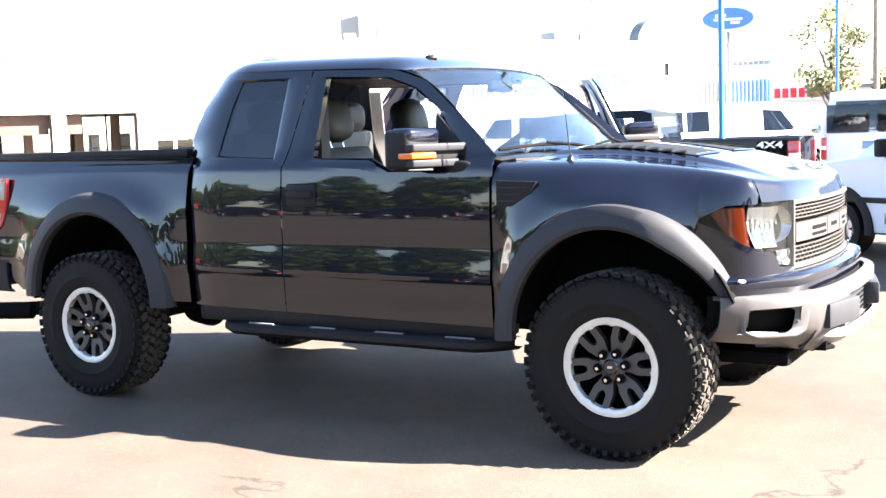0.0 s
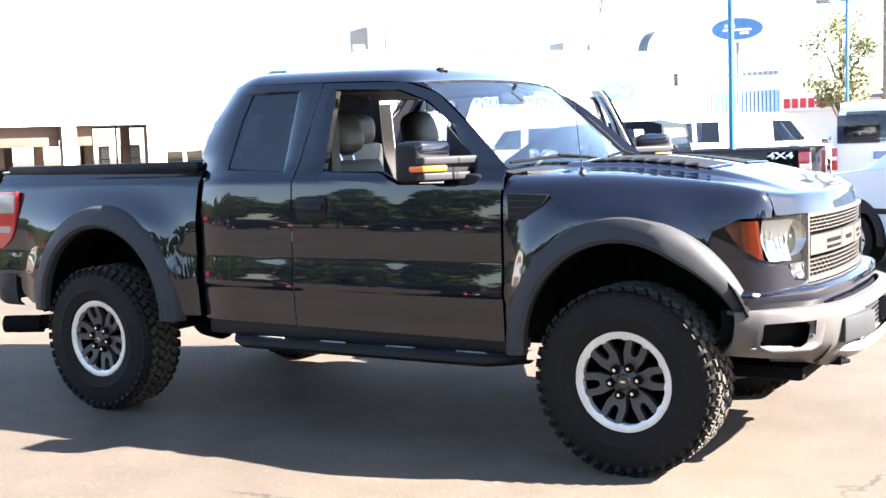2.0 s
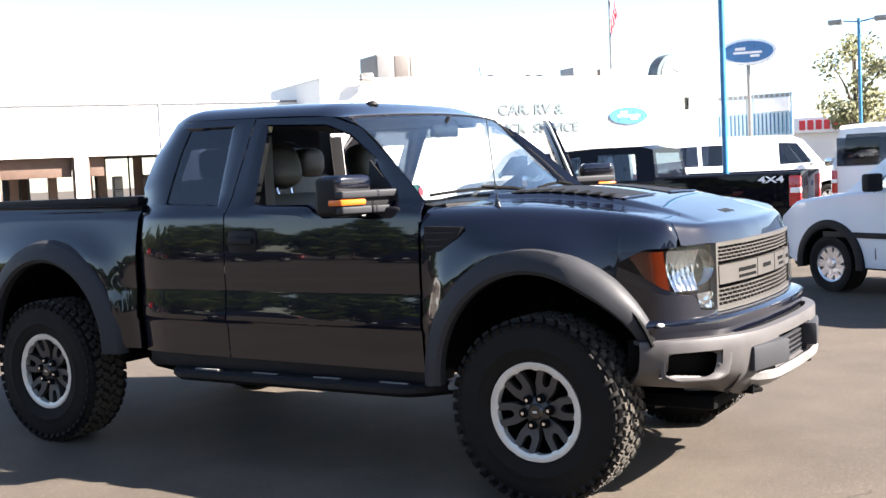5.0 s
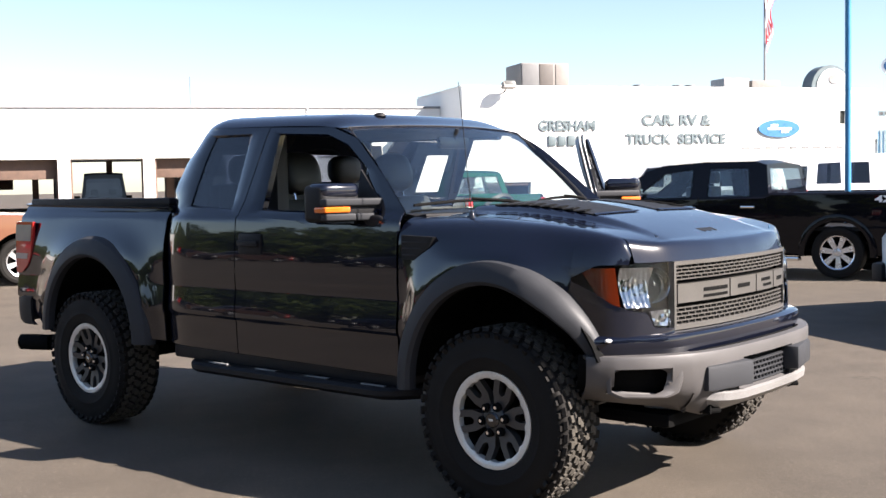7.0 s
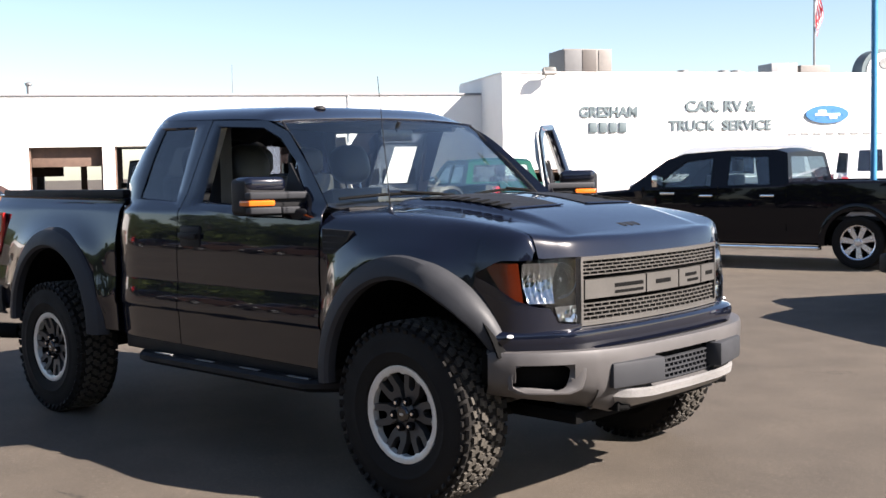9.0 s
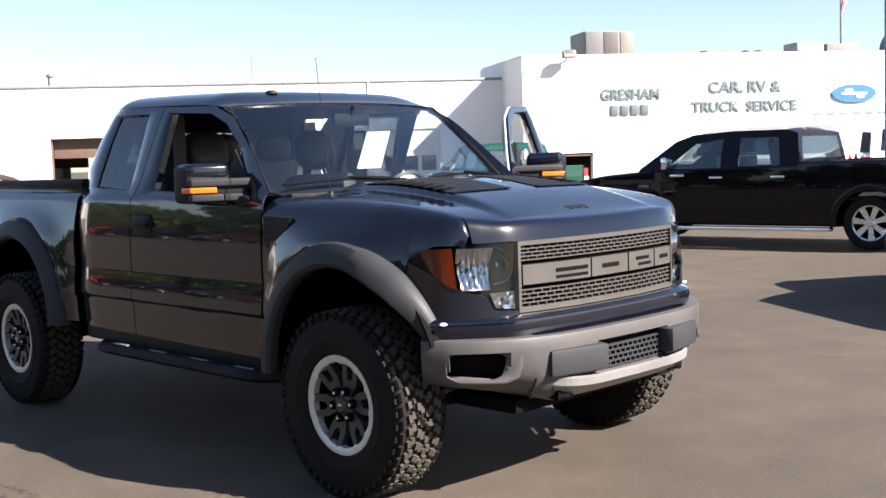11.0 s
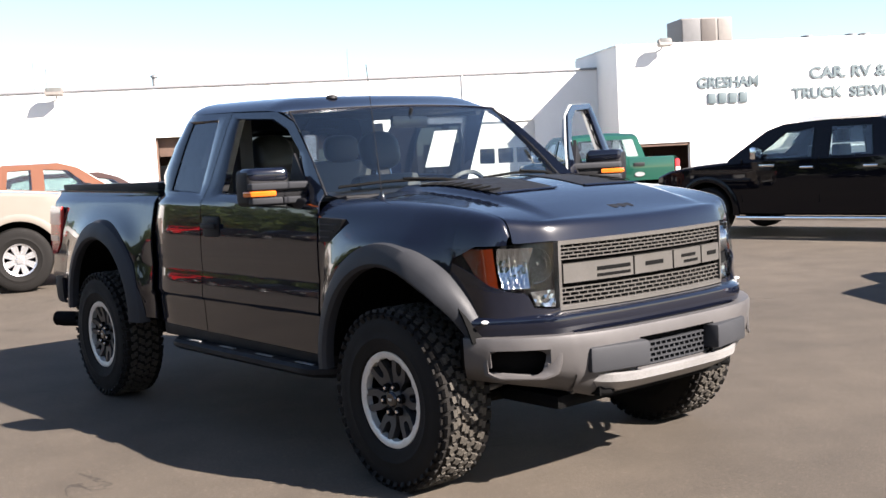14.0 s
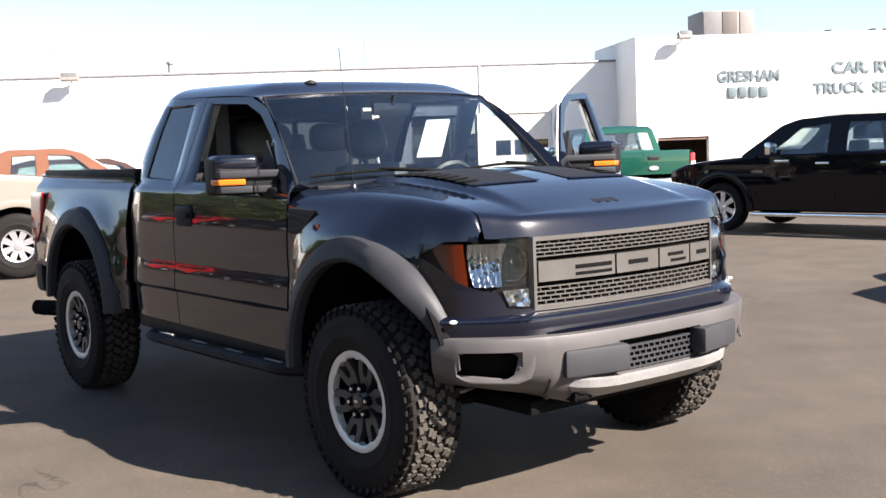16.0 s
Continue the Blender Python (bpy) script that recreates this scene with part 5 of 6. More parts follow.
    part("hub_plate", lathe([(0.0, f + 0.006), (0.050, f + 0.007), (0.064, f + 0.016), (0.070, f + 0.06)], 36), M[spoke_mat], hub)
    part("centre_cap", lathe([(0.0, f - 0.008), (0.03, f - 0.006), (0.037, f + 0.002), (0.037, f + 0.02)], 28), M["gloss"], hub)
    part("cap_mark", box((-0.012, f - 0.0105, -0.004), (0.012, f - 0.0075, 0.006), 0.001), M["ring"], hub)
    if lug:
        for k in range(6):
            a = 2 * math.pi * k / 6 + radians(9)
            nut = part("lug_nut", lathe([(0.0, f - 0.010), (0.008, f - 0.009), (0.0115, f + 0.002), (0.0115, f + 0.02)], 8), M["chrome"], hub, at=pose(0.066 * math.cos(a), 0, 0.066 * math.sin(a)))
            # near-black ring round the nut paints the shade of its recess
            part("lug_shade_ring", lathe([(0.0125, f + 0.02), (0.0125, f - 0.001), (0.021, f - 0.001), (0.022, f + 0.02)], 16), M["dark"], nut)
    return hub


def lathe_mesh(name, profile, mat):
    me = bpy.data.meshes.new(name)
    bm = lathe(profile, 56, closed=True)
    bmesh.ops.recalc_face_normals(bm, faces=bm.faces)
    bm.to_mesh(me)
    bm.free()
    return finish(me, mat)


def copy_part(ob, m, parent):
    """Copies a part with its pieces, sharing the meshes."""
    c = copy_thing(ob, m)
    c.parent = parent
    return c


WY, WZ = 0.893, 0.430
w0 = wheel(pickup, pose(0, -WY, WZ, 0, 0, 0))
copy_part(w0, pose(RX, -WY, WZ, 0, 23, 0), pickup)
copy_part(w0, pose(0, WY, WZ, 0, 11, 180), pickup)
copy_part(w0, pose(RX, WY, WZ, 0, 37, 180), pickup)

# ---- cab interior ----
def seat(parent, x, y, w=0.52, recline=16):
    s = part("seat", box((x - 0.28, y - w / 2, 0.88), (x + 0.28, y + w / 2, 1.02), 0.05), M["leather"], parent)
    m = pose(x - 0.24, y, 0.97, 0, -recline, 0)
    b = part("backrest", box((-0.07, -w / 2, 0), (0.07, w / 2, 0.50), 0.055, m), M["leather"], s)
    part("headrest", pebble((0.01, 0, 0.665), (0.085, 0.145, 0.13), 2.9, m), M["leather"], s, "rounded black leather headrest")
    for k in (-0.06, 0.06):
        part("headrest_post", tube([m @ Vector((0, k, 0.48)), m @ Vector((0, k, 0.58))], 0.007, 6), M["chrome"], s)
    return s


seat(pickup, -1.52, -0.42)
seat(pickup, -1.52, 0.42)
part("rear_bench", box((-2.45, -0.68, 0.85), (-2.05, 0.68, 1.0), 0.05), M["leather"], pickup)
part("rear_backrest", box((-2.50, -0.68, 0.95), (-2.38, 0.68, 1.56), 0.05), M["leather"], pickup)
for y in (-0.42, 0.0, 0.44):
    part("rear_headrest", pebble((-2.415, y, 1.64), (0.06, 0.14, 0.098), 3.0), M["leather"], pickup)
dash = part("dashboard", thicken(grid([[(x + 0.14 * (1 - (y / 0.8) ** 2), y, z) for y in np.linspace(-0.80, 0.80, 15)] for x, z in ((-0.62, 1.372), (-0.80, 1.372), (-0.92, 1.345), (-0.98, 1.26), (-0.96, 1.05), (-0.90, 0.85))]), 0.02), M["plastic"], pickup)
for y in (-0.55, -0.1, 0.1, 0.55):
    part("air_vent", box((-0.93, y - 0.06, 1.20), (-0.85, y + 0.06, 1.28), 0.01), M["gloss"], dash)
part("console", box((-1.75, -0.13, 0.63), (-0.95, 0.13, 1.05), 0.04), M["plastic"], pickup)
sw = part("steering_wheel", lathe([(0.175, -0.014), (0.19, 0.0), (0.175, 0.014), (0.16, 0.0)], 36, "z", closed=True), M["leather"], pickup, at=pose(-1.08, 0.40, 1.30, 0, -62, 0))
part("wheel_boss", lathe([(0, 0.02), (0.06, 0.016), (0.065, -0.02), (0, -0.025)], 20, "z"), M["plastic"], sw)
for a in (0, 115, 245):
    part("wheel_spoke", box((0.05, -0.018, -0.008), (0.17, 0.018, 0.008), 0.004, pose(0, 0, 0, 0, 0, a + 180)), M["trim"], sw)
rv = part("rear_view_mirror", box((-1.07, -0.13, 1.735), (-1.035, 0.13, 1.805), 0.014), M["gloss"], pickup)
part("mirror_stem", tube([(-1.045, 0, 1.79), (-1.02, 0, 1.85)], 0.012, 6), M["plastic"], rv)
part("headliner", thicken(grid([[(x, y, 1.845 + 0.035 * (1 - (y / 0.72) ** 2)) for y in np.linspace(-0.72, 0.72, 9)] for x in np.linspace(-2.40, -1.20, 6)]), 0.01), M["plastic"], pickup)
part("belt_strap", box((-1.80, -0.72, 1.0), (-1.79, -0.68, 1.70)), M["trim"], pickup, smooth=0)


# ---- other vehicles on the lot ----
M.update(
    paint_dark=car_paint("dark_blue_black_paint", (0.004, 0.004, 0.006), coat=0.45),
    paint_beige=car_paint("two_tone_beige_paint", (0.215, 0.19, 0.162), 0.1),
    paint_white=car_paint("white_paint", (0.78, 0.79, 0.80)),
    paint_ice=car_paint("pale_silver_white_paint", (0.66, 0.71, 0.76), 0.1),
    paint_orange=car_paint("burnt_orange_paint", (0.14, 0.062, 0.036), 0.1),
    paint_green=car_paint("dark_green_paint", (0.005, 0.046, 0.031), 0.1),
    paint_red=car_paint("red_paint", (0.45, 0.012, 0.015)),
    paint_silver=car_paint("silver_paint", (0.45, 0.46, 0.48), 0.4),
    paint_brown=car_paint("dark_brown_paint", (0.05, 0.03, 0.025), 0.2),
    whitewall=material("light_alloy", (0.62, 0.62, 0.63), 0.25, 0.8),
)


def filled(outer, holes, y_of, thick):
    """A plate on a vehicle's side: an (x, z) outline with window holes cut through."""
    pts, edges = [], []
    for loop in [outer, *holes]:
        n = len(pts)
        pts += [Vector((p[0], p[1])) for p in loop]
        edges += [(n + i, n + (i + 1) % len(loop)) for i in range(len(loop))]
    vs, _, faces, *_ = geometry.delaunay_2d_cdt(pts, edges, [], 1, 1e-6)

    def within(p, loop):
        hit = False
        for (x0, z0), (x1, z1) in zip(loop, loop[1:] + loop[:1]):
            if (z0 > p.y) != (z1 > p.y) and p.x < x0 + (p.y - z0) / (z1 - z0) * (x1 - x0):
                hit = not hit
        return hit

    bm = bmesh.new()
    bv = [bm.verts.new((p.x, y_of(p.y), p.y)) for p in vs]
    for f in faces:
        mid = sum((vs[i] for i in f), Vector((0, 0))) / len(f)
        if not any(within(mid, h) for h in holes):
            bm.faces.new([bv[i] for i in f])
    for v in [v for v in bm.verts if not v.link_faces]:
        bm.verts.remove(v)
    return thicken(bm, thick)


def simple_wheel(parent, at, r, w, rim, mat, spokes, cover=False):
    hub = put("wheel", lathe_mesh("wheel_barrel", [(rim - 0.01, -w * 0.3), (rim - 0.03, w * 0.3), (0.0, w * 0.3), (0.0, w * 0.25), (rim - 0.04, w * 0.25)], M["dark"]), parent, at=at)
    part("tyre", lathe(tyre_profile(r, w, rim), 48, closed=True), M["rubber"], hub)
    f = -w * 0.42
    part("rim", lathe([(rim - 0.02, f + 0.03), (rim - 0.02, f), (rim, f - 0.01), (rim + 0.008, f + 0.02)], 48, closed=True), M[mat], hub)
    for k in range(spokes):
        part("spoke", slab([(0.03, f + 0.012, -0.030), (rim - 0.015, f + 0.002, -0.045), (rim - 0.015, f + 0.002, 0.045), (0.03, f + 0.012, 0.030)], (0, 0.03, 0)), M[mat], hub, smooth=0, at=pose(0, 0, 0, 0, 360 / spokes * k, 0))
    part("hub_cap", lathe([(0, f - 0.01), (0.05, f - 0.005), (0.07, f + 0.02)], 20), M[mat], hub)
    return hub


def vehicle(name, label, category, at, paint, *, wb, front, rear, half, deck, cab, windows, belt, roof, r=0.40, rim=0.24, rimmat="whitewall", spokes=6, sill=0.42, bed=None, glassmat="glass", flares=None, bumper="chrome", group="vehicles on the lot", detail=True, tail=True, lug=False, screen=(0.08, 0.92), stripe=None, boards=None):
    """A pickup, van or car. x runs forward from the front axle; deck: the shoulder line (x, z) from nose to tail; cab: the glasshouse
    outline (x, z) from the scuttle over the roof to its back; windows: (x, z) outlines of the side panes."""
    v = thing(name, label, category, at, group)
    P = M[paint]
    nose, end = front, -(wb + rear)
    shoulder = lambda x: interp(x, sorted(deck))

    def wide(x, z):
        y = half * (1 - 0.03 * abs((z - 0.85) / 0.6) ** 2)
        k = (x - (nose - 0.75)) / 0.75
        if k > 0:
            y *= 1 - 0.17 * k**2.2
        k = (end + 0.4 - x) / 0.4
        if k > 0:
            y *= 1 - 0.06 * k**2
        return y

    ra = r + 0.09
    low_f, low_r = arch(0, r, ra, sill), arch(-wb, r, ra, sill)
    xs = sorted(set(np.linspace(end, nose, 60)) | {ra * 0.98, -ra * 0.98, -wb + ra * 0.98, -wb - ra * 0.98})
    rows = []
    for x in xs:
        lo = max(low_f(x), low_r(x), sill + max(0.0, (x - nose + 0.35) * 0.3))
        rows.append([(x, -wide(x, z), z) for z in np.linspace(lo, shoulder(x) - 0.04, 10)] + [(x, -wide(x, shoulder(x)) + 0.03, shoulder(x) - 0.008), (x, -wide(x, shoulder(x)) + 0.08, shoulder(x))])
    sides = both("body_side", thicken(grid(rows), 0.01), P, v)
    # decks: bonnet, and a bed or boot lid
    x_scut, x_back = cab[0][0], cab[-1][0]

    def deck_sheet(a, b, name_):
        rows_ = [[(x, w * (wide(x, shoulder(x)) - 0.075), shoulder(x) + 0.035 * (1 - w * w) - (0.05 * max(0, (x - nose + 0.15) / 0.15) ** 2)) for w in np.linspace(-1, 1, 13)] for x in np.linspace(a, b, 16)]
        return part(name_, thicken(grid(rows_), 0.01), P, v)

    deck_sheet(x_scut - 0.15, nose, "bonnet")
    if bed is None and x_back > end + 0.35:
        deck_sheet(end, x_back + 0.1, "boot_lid")
    if bed:
        part("bed_floor", box((end + 0.05, -half + 0.1, sill + 0.35), (x_back - 0.02, half - 0.1, sill + 0.40)), M["plastic"], v, smooth=0)
        part("tailgate", box((end, -half * 0.86, sill + 0.3), (end + 0.06, half * 0.86, shoulder(end) - 0.005), 0.015), P, v)
        if bed == "cover":
            part("bed_cover", box((end + 0.03, -half * 0.9, shoulder(end) - 0.01), (x_back - 0.01, half * 0.9, shoulder(end) + 0.03), 0.01), M["plastic"], v)
    # nose and tail
    zt = shoulder(nose)
    fr = [[(nose - 0.17 * w * w + dx, w * (wide(nose, z) - 0.01), z) for w in np.linspace(-1, 1, 11)] for dx, z in ((-0.06, sill), (0.0, sill + 0.1), (0.0, zt - 0.12), (-0.05, zt - 0.02))]
    part("nose_panel", thicken(grid(fr), 0.02), P, v)
    gr = part("grille", box((nose - 0.06, -half * 0.52, zt - 0.34), (nose + 0.012, half * 0.52, zt - 0.10), 0.02), M["plastic"], v)
    for k in range(3):
        part("bar", box((nose, -half * 0.50, zt - 0.315 + k * 0.075), (nose + 0.03, half * 0.50, zt - 0.285 + k * 0.075), 0.008), M[bumper], gr)
    part("front_bumper", box((nose - 0.10, -half * 0.93, sill + 0.02), (nose + 0.09, half * 0.93, sill + 0.24), 0.05), M[bumper], v)
    for s in (-1, 1):
        hl = part("headlamp", box((nose - 0.20, min(s * half * 0.52, s * half * 0.79), zt - 0.32), (nose - 0.015, max(s * half * 0.52, s * half * 0.79), zt - 0.10), 0.03), M["white_lens"], v)
        part("marker", box((nose - 0.24, min(s * half * 0.80, s * half * 0.885), zt - 0.30), (nose - 0.13, max(s * half * 0.80, s * half * 0.885), zt - 0.12), 0.02), M["amber"], hl)
    zb = shoulder(end)
    if not bed:
        bk = [[(end + 0.05 * w * w, w * (wide(end, z) - 0.01), z) for w in np.linspace(-1, 1, 9)] for z in np.linspace(sill, zb, 6)]
        part("tail_panel", thicken(grid(bk), 0.02), P, v)
    part("rear_bumper", box((end - 0.12, -half * 0.93, sill + 0.02), (end + 0.06, half * 0.93, sill + 0.22), 0.04), M[bumper], v)
    for s in (-1, 1):
        tl = part("tail_lamp", box((end - 0.012, min(s * half * 0.87, s * half * 0.985), zb - 0.52), (end + 0.16, max(s * half * 0.87, s * half * 0.985), zb - 0.07), 0.02), M["redlens"], v)
        part("clear_band", box((end - 0.016, min(s * half * 0.88, s * half * 0.99), zb - 0.32), (end + 0.14, max(s * half * 0.88, s * half * 0.99), zb - 0.24), 0.008), M["white_lens"], tl)
    # glasshouse
    yc = lambda z: half * 0.965 - (z - belt) / max(roof - belt, 0.1) * half * 0.17
    for s in (-1, 1):
        outer = [*cab, (cab[-1][0], belt - 0.10), (cab[0][0], belt - 0.10)]
        bm = filled(outer, windows, lambda z: -yc(z), 0.03)
        bm = bm if s < 0 else mirrored(bm)
        fr_ = part("cab_side", bm, P, v, smooth=25)
        for w in windows:
            pb = bmesh.new()
            pb.faces.new([pb.verts.new((p[0], -yc(p[1]) + 0.012, p[1])) for p in w])
            thicken(pb, 0.004)
            pb = pb if s < 0 else mirrored(pb)
            g_ = part("side_glass", pb, M[glassmat], fr_, smooth=0)
            g_.visible_shadow = False
    skin = []
    for i in range(len(cab) - 1):
        (x0, z0), (x1, z1) = cab[i], cab[i + 1]
        steep = abs(z1 - z0) > 0.55 * abs(x1 - x0) and abs(z1 - z0) > 0.18
        steep = steep or (i == 0)
        rows_ = [[(x0 + (x1 - x0) * t + (0.10 * (1 - w * w) * (1 - t if i == 0 else 0)), w * yc(z0 + (z1 - z0) * t), z0 + (z1 - z0) * t + 0.03 * (1 - w * w) * (1 if z0 + (z1 - z0) * t > roof - 0.12 else t if i == 0 else 0)) for w in np.linspace(-1, 1, 13)] for t in np.linspace(0, 1, 9)]
        if steep and (i == 0 or bed or i == len(cab) - 2):
            a, b = (1, 10)
            part("cab_post", thicken(grid(rows_, skip=lambda r_, c_: 1 <= r_ <= 6 and a <= c_ <= b), 0.02), P, v)
            g_ = part("windscreen" if i == 0 else "rear_glass", thicken(grid([q[a : b + 2] for q in rows_[1:8]]), 0.005), M[glassmat], v)
            g_.visible_shadow = False
        else:
            part("roof", thicken(grid(rows_), 0.02), P, v)
    # cabin, underside
    part("floor_pan", box((end + 0.1, -half * 0.80, sill - 0.04), (nose - 0.15, half * 0.80, sill + 0.06), 0.02), M["dark"], v)
    part("bulkhead", box((x_scut - 0.35, -half * 0.9, sill), (x_scut - 0.05, half * 0.9, belt - 0.06), 0.04), M["plastic"], v)
    part("engine_block", box((-0.6, -half * 0.62, sill + 0.05), (min(0.6, nose - 0.25), half * 0.62, shoulder(0) - 0.12), 0.05), M["dark"], v)
    if detail:
        sx = x_scut - 1.15
        for k, y in enumerate((-0.4 * half, 0.4 * half)):
            st = part("seat", box((sx - 0.1, y - 0.23, sill + 0.3), (sx + 0.35, y + 0.23, sill + 0.45), 0.05), M["leather"], v)
            part("backrest", box((sx - 0.18, y - 0.23, sill + 0.4), (sx - 0.04, y + 0.23, belt + 0.18), 0.05), M["leather"], st)
            part("headrest", box((sx - 0.20, y - 0.13, belt + 0.22), (sx - 0.08, y + 0.13, belt + 0.42), 0.04), M["leather"], st)
        for s in (-1, 1):
            mx = windows[0][0][0] - 0.12
            mr = part("door_mirror", box((mx - 0.05, min(s * half, s * (half + 0.22)), belt + 0.0), (mx + 0.05, max(s * half, s * (half + 0.22)), belt + 0.19), 0.03), M["chrome"] if bumper == "chrome" else M["plastic"], v)
    for x in (0.0, -wb):
        for s in (-1, 1):
            simple_wheel(v, pose(x, s * (half - 0.13), r, 0, 9 * x + 20 * s, 0 if s < 0 else 180), r, 0.25, rim, rimmat, spokes)
    both("wheel_liner", grid([[(ra * math.cos(a), y, r + ra * math.sin(a)) for y in (-half * 0.97, -half * 0.55)] for a in np.linspace(-0.1, math.pi + 0.1, 16)]), M["dark"], v)
    both("wheel_liner", grid([[(-wb + ra * math.cos(a), y, r + ra * math.sin(a)) for y in (-half * 0.97, -half * 0.55)] for a in np.linspace(-0.1, math.pi + 0.1, 16)]), M["dark"], v)
    part("axle", tube([(0, -half * 0.7, r), (0, half * 0.7, r)], 0.06), M["dark"], v)
    part("axle", tube([(-wb, -half * 0.7, r), (-wb, half * 0.7, r)], 0.06), M["dark"], v)
    if flares:
        for x in (0.0, -wb):
            rows_ = []
            for a in np.linspace(-0.12, math.pi + 0.12, 28):
                rows_.append([(x + q * math.cos(a), -half * 0.975 - o, r + q * math.sin(a)) for q, o in ((ra + 0.085, -0.01), (ra + 0.08, 0.035), (ra + 0.02, 0.05), (ra - 0.015, 0.04), (ra - 0.015, -0.03))])
            both("wheel_flare", thicken(grid(rows_), 0.005), M[flares], v)
    if stripe:
        for s in (-1, 1):
            part("side_band", box((end + 0.15, min(s * half * 0.985, s * (half + 0.012)), stripe[0]), (nose - 0.8, max(s * half * 0.985, s * (half + 0.012)), stripe[1]), 0.004), M[stripe[2]], v)
    if boards:
        for s in (-1, 1):
            part("running_board", box((-wb + 0.55, min(s * half * 0.9, s * (half + 0.06)), sill - 0.10), (-0.55, max(s * half * 0.9, s * (half + 0.06)), sill - 0.04), 0.02), M[boards], v)
    return v


def plate_x(x, y, z, a, b, depth, n=28):
    """An oval plate facing along x."""
    return add_slab(bmesh.new(), [(x, y + a * math.cos(2 * math.pi * k / n), z + b * math.sin(2 * math.pi * k / n)) for k in range(n)], (depth, 0, 0))


def handles(v, xs, z, half, mat):
    for s in (-1, 1):
        for x in xs:
            part("door_handle", box((x - 0.11, min(s * half * 0.985, s * (half + 0.03)), z - 0.018), (x + 0.11, max(s * half * 0.985, s * (half + 0.03)), z + 0.018), 0.012), M[mat], v)


def seams(v, xs, z0, z1, half):
    for s in (-1, 1):
        for x in xs:
            part("door_seam", box((x - 0.005, min(s * half * 0.97, s * (half + 0.002)), z0), (x + 0.005, max(s * half * 0.97, s * (half + 0.002)), z1)), M["dark"], v, smooth=0)


CREW_CAB = [(-0.38, 1.22), (-1.00, 1.655), (-1.28, 1.745), (-2.00, 1.785), (-2.80, 1.78), (-2.99, 1.725), (-3.06, 1.28)]
CREW_WIN = [[(-0.84, 1.23), (-1.34, 1.62), (-1.80, 1.675), (-1.80, 1.22)], [(-2.08, 1.24), (-2.08, 1.685), (-2.70, 1.675), (-2.76, 1.25)]]
crew = vehicle("pickup_truck", "black crew-cab pickup with chrome handles parked at the lot's edge", "truck", pose(-7.40, 11.906, 0, 0, 0, 185.5), "paint_dark", wb=4.10, front=1.05, rear=1.14, half=0.99,
               deck=[(1.05, 0.98), (0.75, 1.07), (0.35, 1.13), (-0.45, 1.19), (-1.05, 1.23), (-3.00, 1.25), (-3.07, 1.30), (-5.24, 1.30)], cab=CREW_CAB, windows=CREW_WIN, belt=1.22, roof=1.79, r=0.40, rim=0.255, spokes=7, sill=0.37, bed="open", flares="paint_dark", boards="chrome")
handles(crew, (-1.75, -2.75), 1.08, 0.985, "chrome")
seams(crew, (-0.63, -1.94, -3.04), 0.55, 1.22, 0.985)
dcl = part("bed_decal", box((-5.04, 0.985, 1.14), (-4.64, 0.992, 1.24)), M["paint_dark"], crew, smooth=0)
text_mesh("decal_letters", "4X4", 0.13, M["signwhite"], crew, pose(-4.64, 0.998, 1.145, 90, 0, 180), 0.002, 1.7)
for x0_, x1_ in ((-1.20, -0.95),):
    part("wing_badge", box((x0_, 0.985, 1.10), (x1_, 0.995, 1.135), 0.003), M["chrome"], crew)

SD_CAB = [(-0.50, 1.38), (-1.15, 1.92), (-1.40, 2.0), (-2.5, 2.0), (-2.75, 1.9), (-2.82, 1.40)]
SD_WIN = [[(-0.85, 1.43), (-1.28, 1.88), (-1.72, 1.92), (-1.72, 1.42)], [(-1.84, 1.42), (-1.84, 1.92), (-2.42, 1.90), (-2.52, 1.42)]]
sd = vehicle("pickup_truck", "beige and white heavy pickup with chunky tyres on chrome wheels", "truck", pose(-11.82, 1.30, 0, 0, 0, 72), "paint_beige", wb=3.6, front=0.98, rear=1.25, half=1.01,
             deck=[(0.98, 1.16), (0.6, 1.28), (-0.5, 1.37), (-2.8, 1.40), (-4.85, 1.45)], cab=SD_CAB, windows=SD_WIN, belt=1.38, roof=2.0, r=0.44, rim=0.215, spokes=8, sill=0.56, bed="open", flares="paint_beige", boards="doorgrey")
handles(sd, (-1.62, -2.4), 1.2, 1.0, "plastic")
seams(sd, (-0.62, -1.78, -2.86), 0.65, 1.38, 1.0)
orange = vehicle("pickup_truck", "burnt orange extended-cab pickup with alloy wheels", "truck", pose(-14.86, 4.67, 0, 0, 0, 72), "paint_orange", wb=3.5, front=0.92, rear=1.2, half=0.97,
                 deck=[(0.92, 1.03), (0.6, 1.12), (-0.5, 1.18), (-2.8, 1.22), (-4.7, 1.28)], cab=[(-0.55, 1.18), (-1.20, 1.64), (-1.48, 1.72), (-2.38, 1.72), (-2.56, 1.65), (-2.62, 1.20)],
                 windows=[[(-0.94, 1.24), (-1.36, 1.60), (-1.74, 1.63), (-1.74, 1.23)], [(-1.94, 1.23), (-1.94, 1.63), (-2.30, 1.62), (-2.36, 1.23)]], belt=1.18, roof=1.72, r=0.39, rim=0.24, sill=0.45, bed="cover", bumper="bumper")
canopy = part("bed_canopy", box((-4.66, -0.86, 1.27), (-2.66, 0.86, 1.68), 0.09), M["paint_dark"], orange, "dark canopy with tinted side windows over the bed")
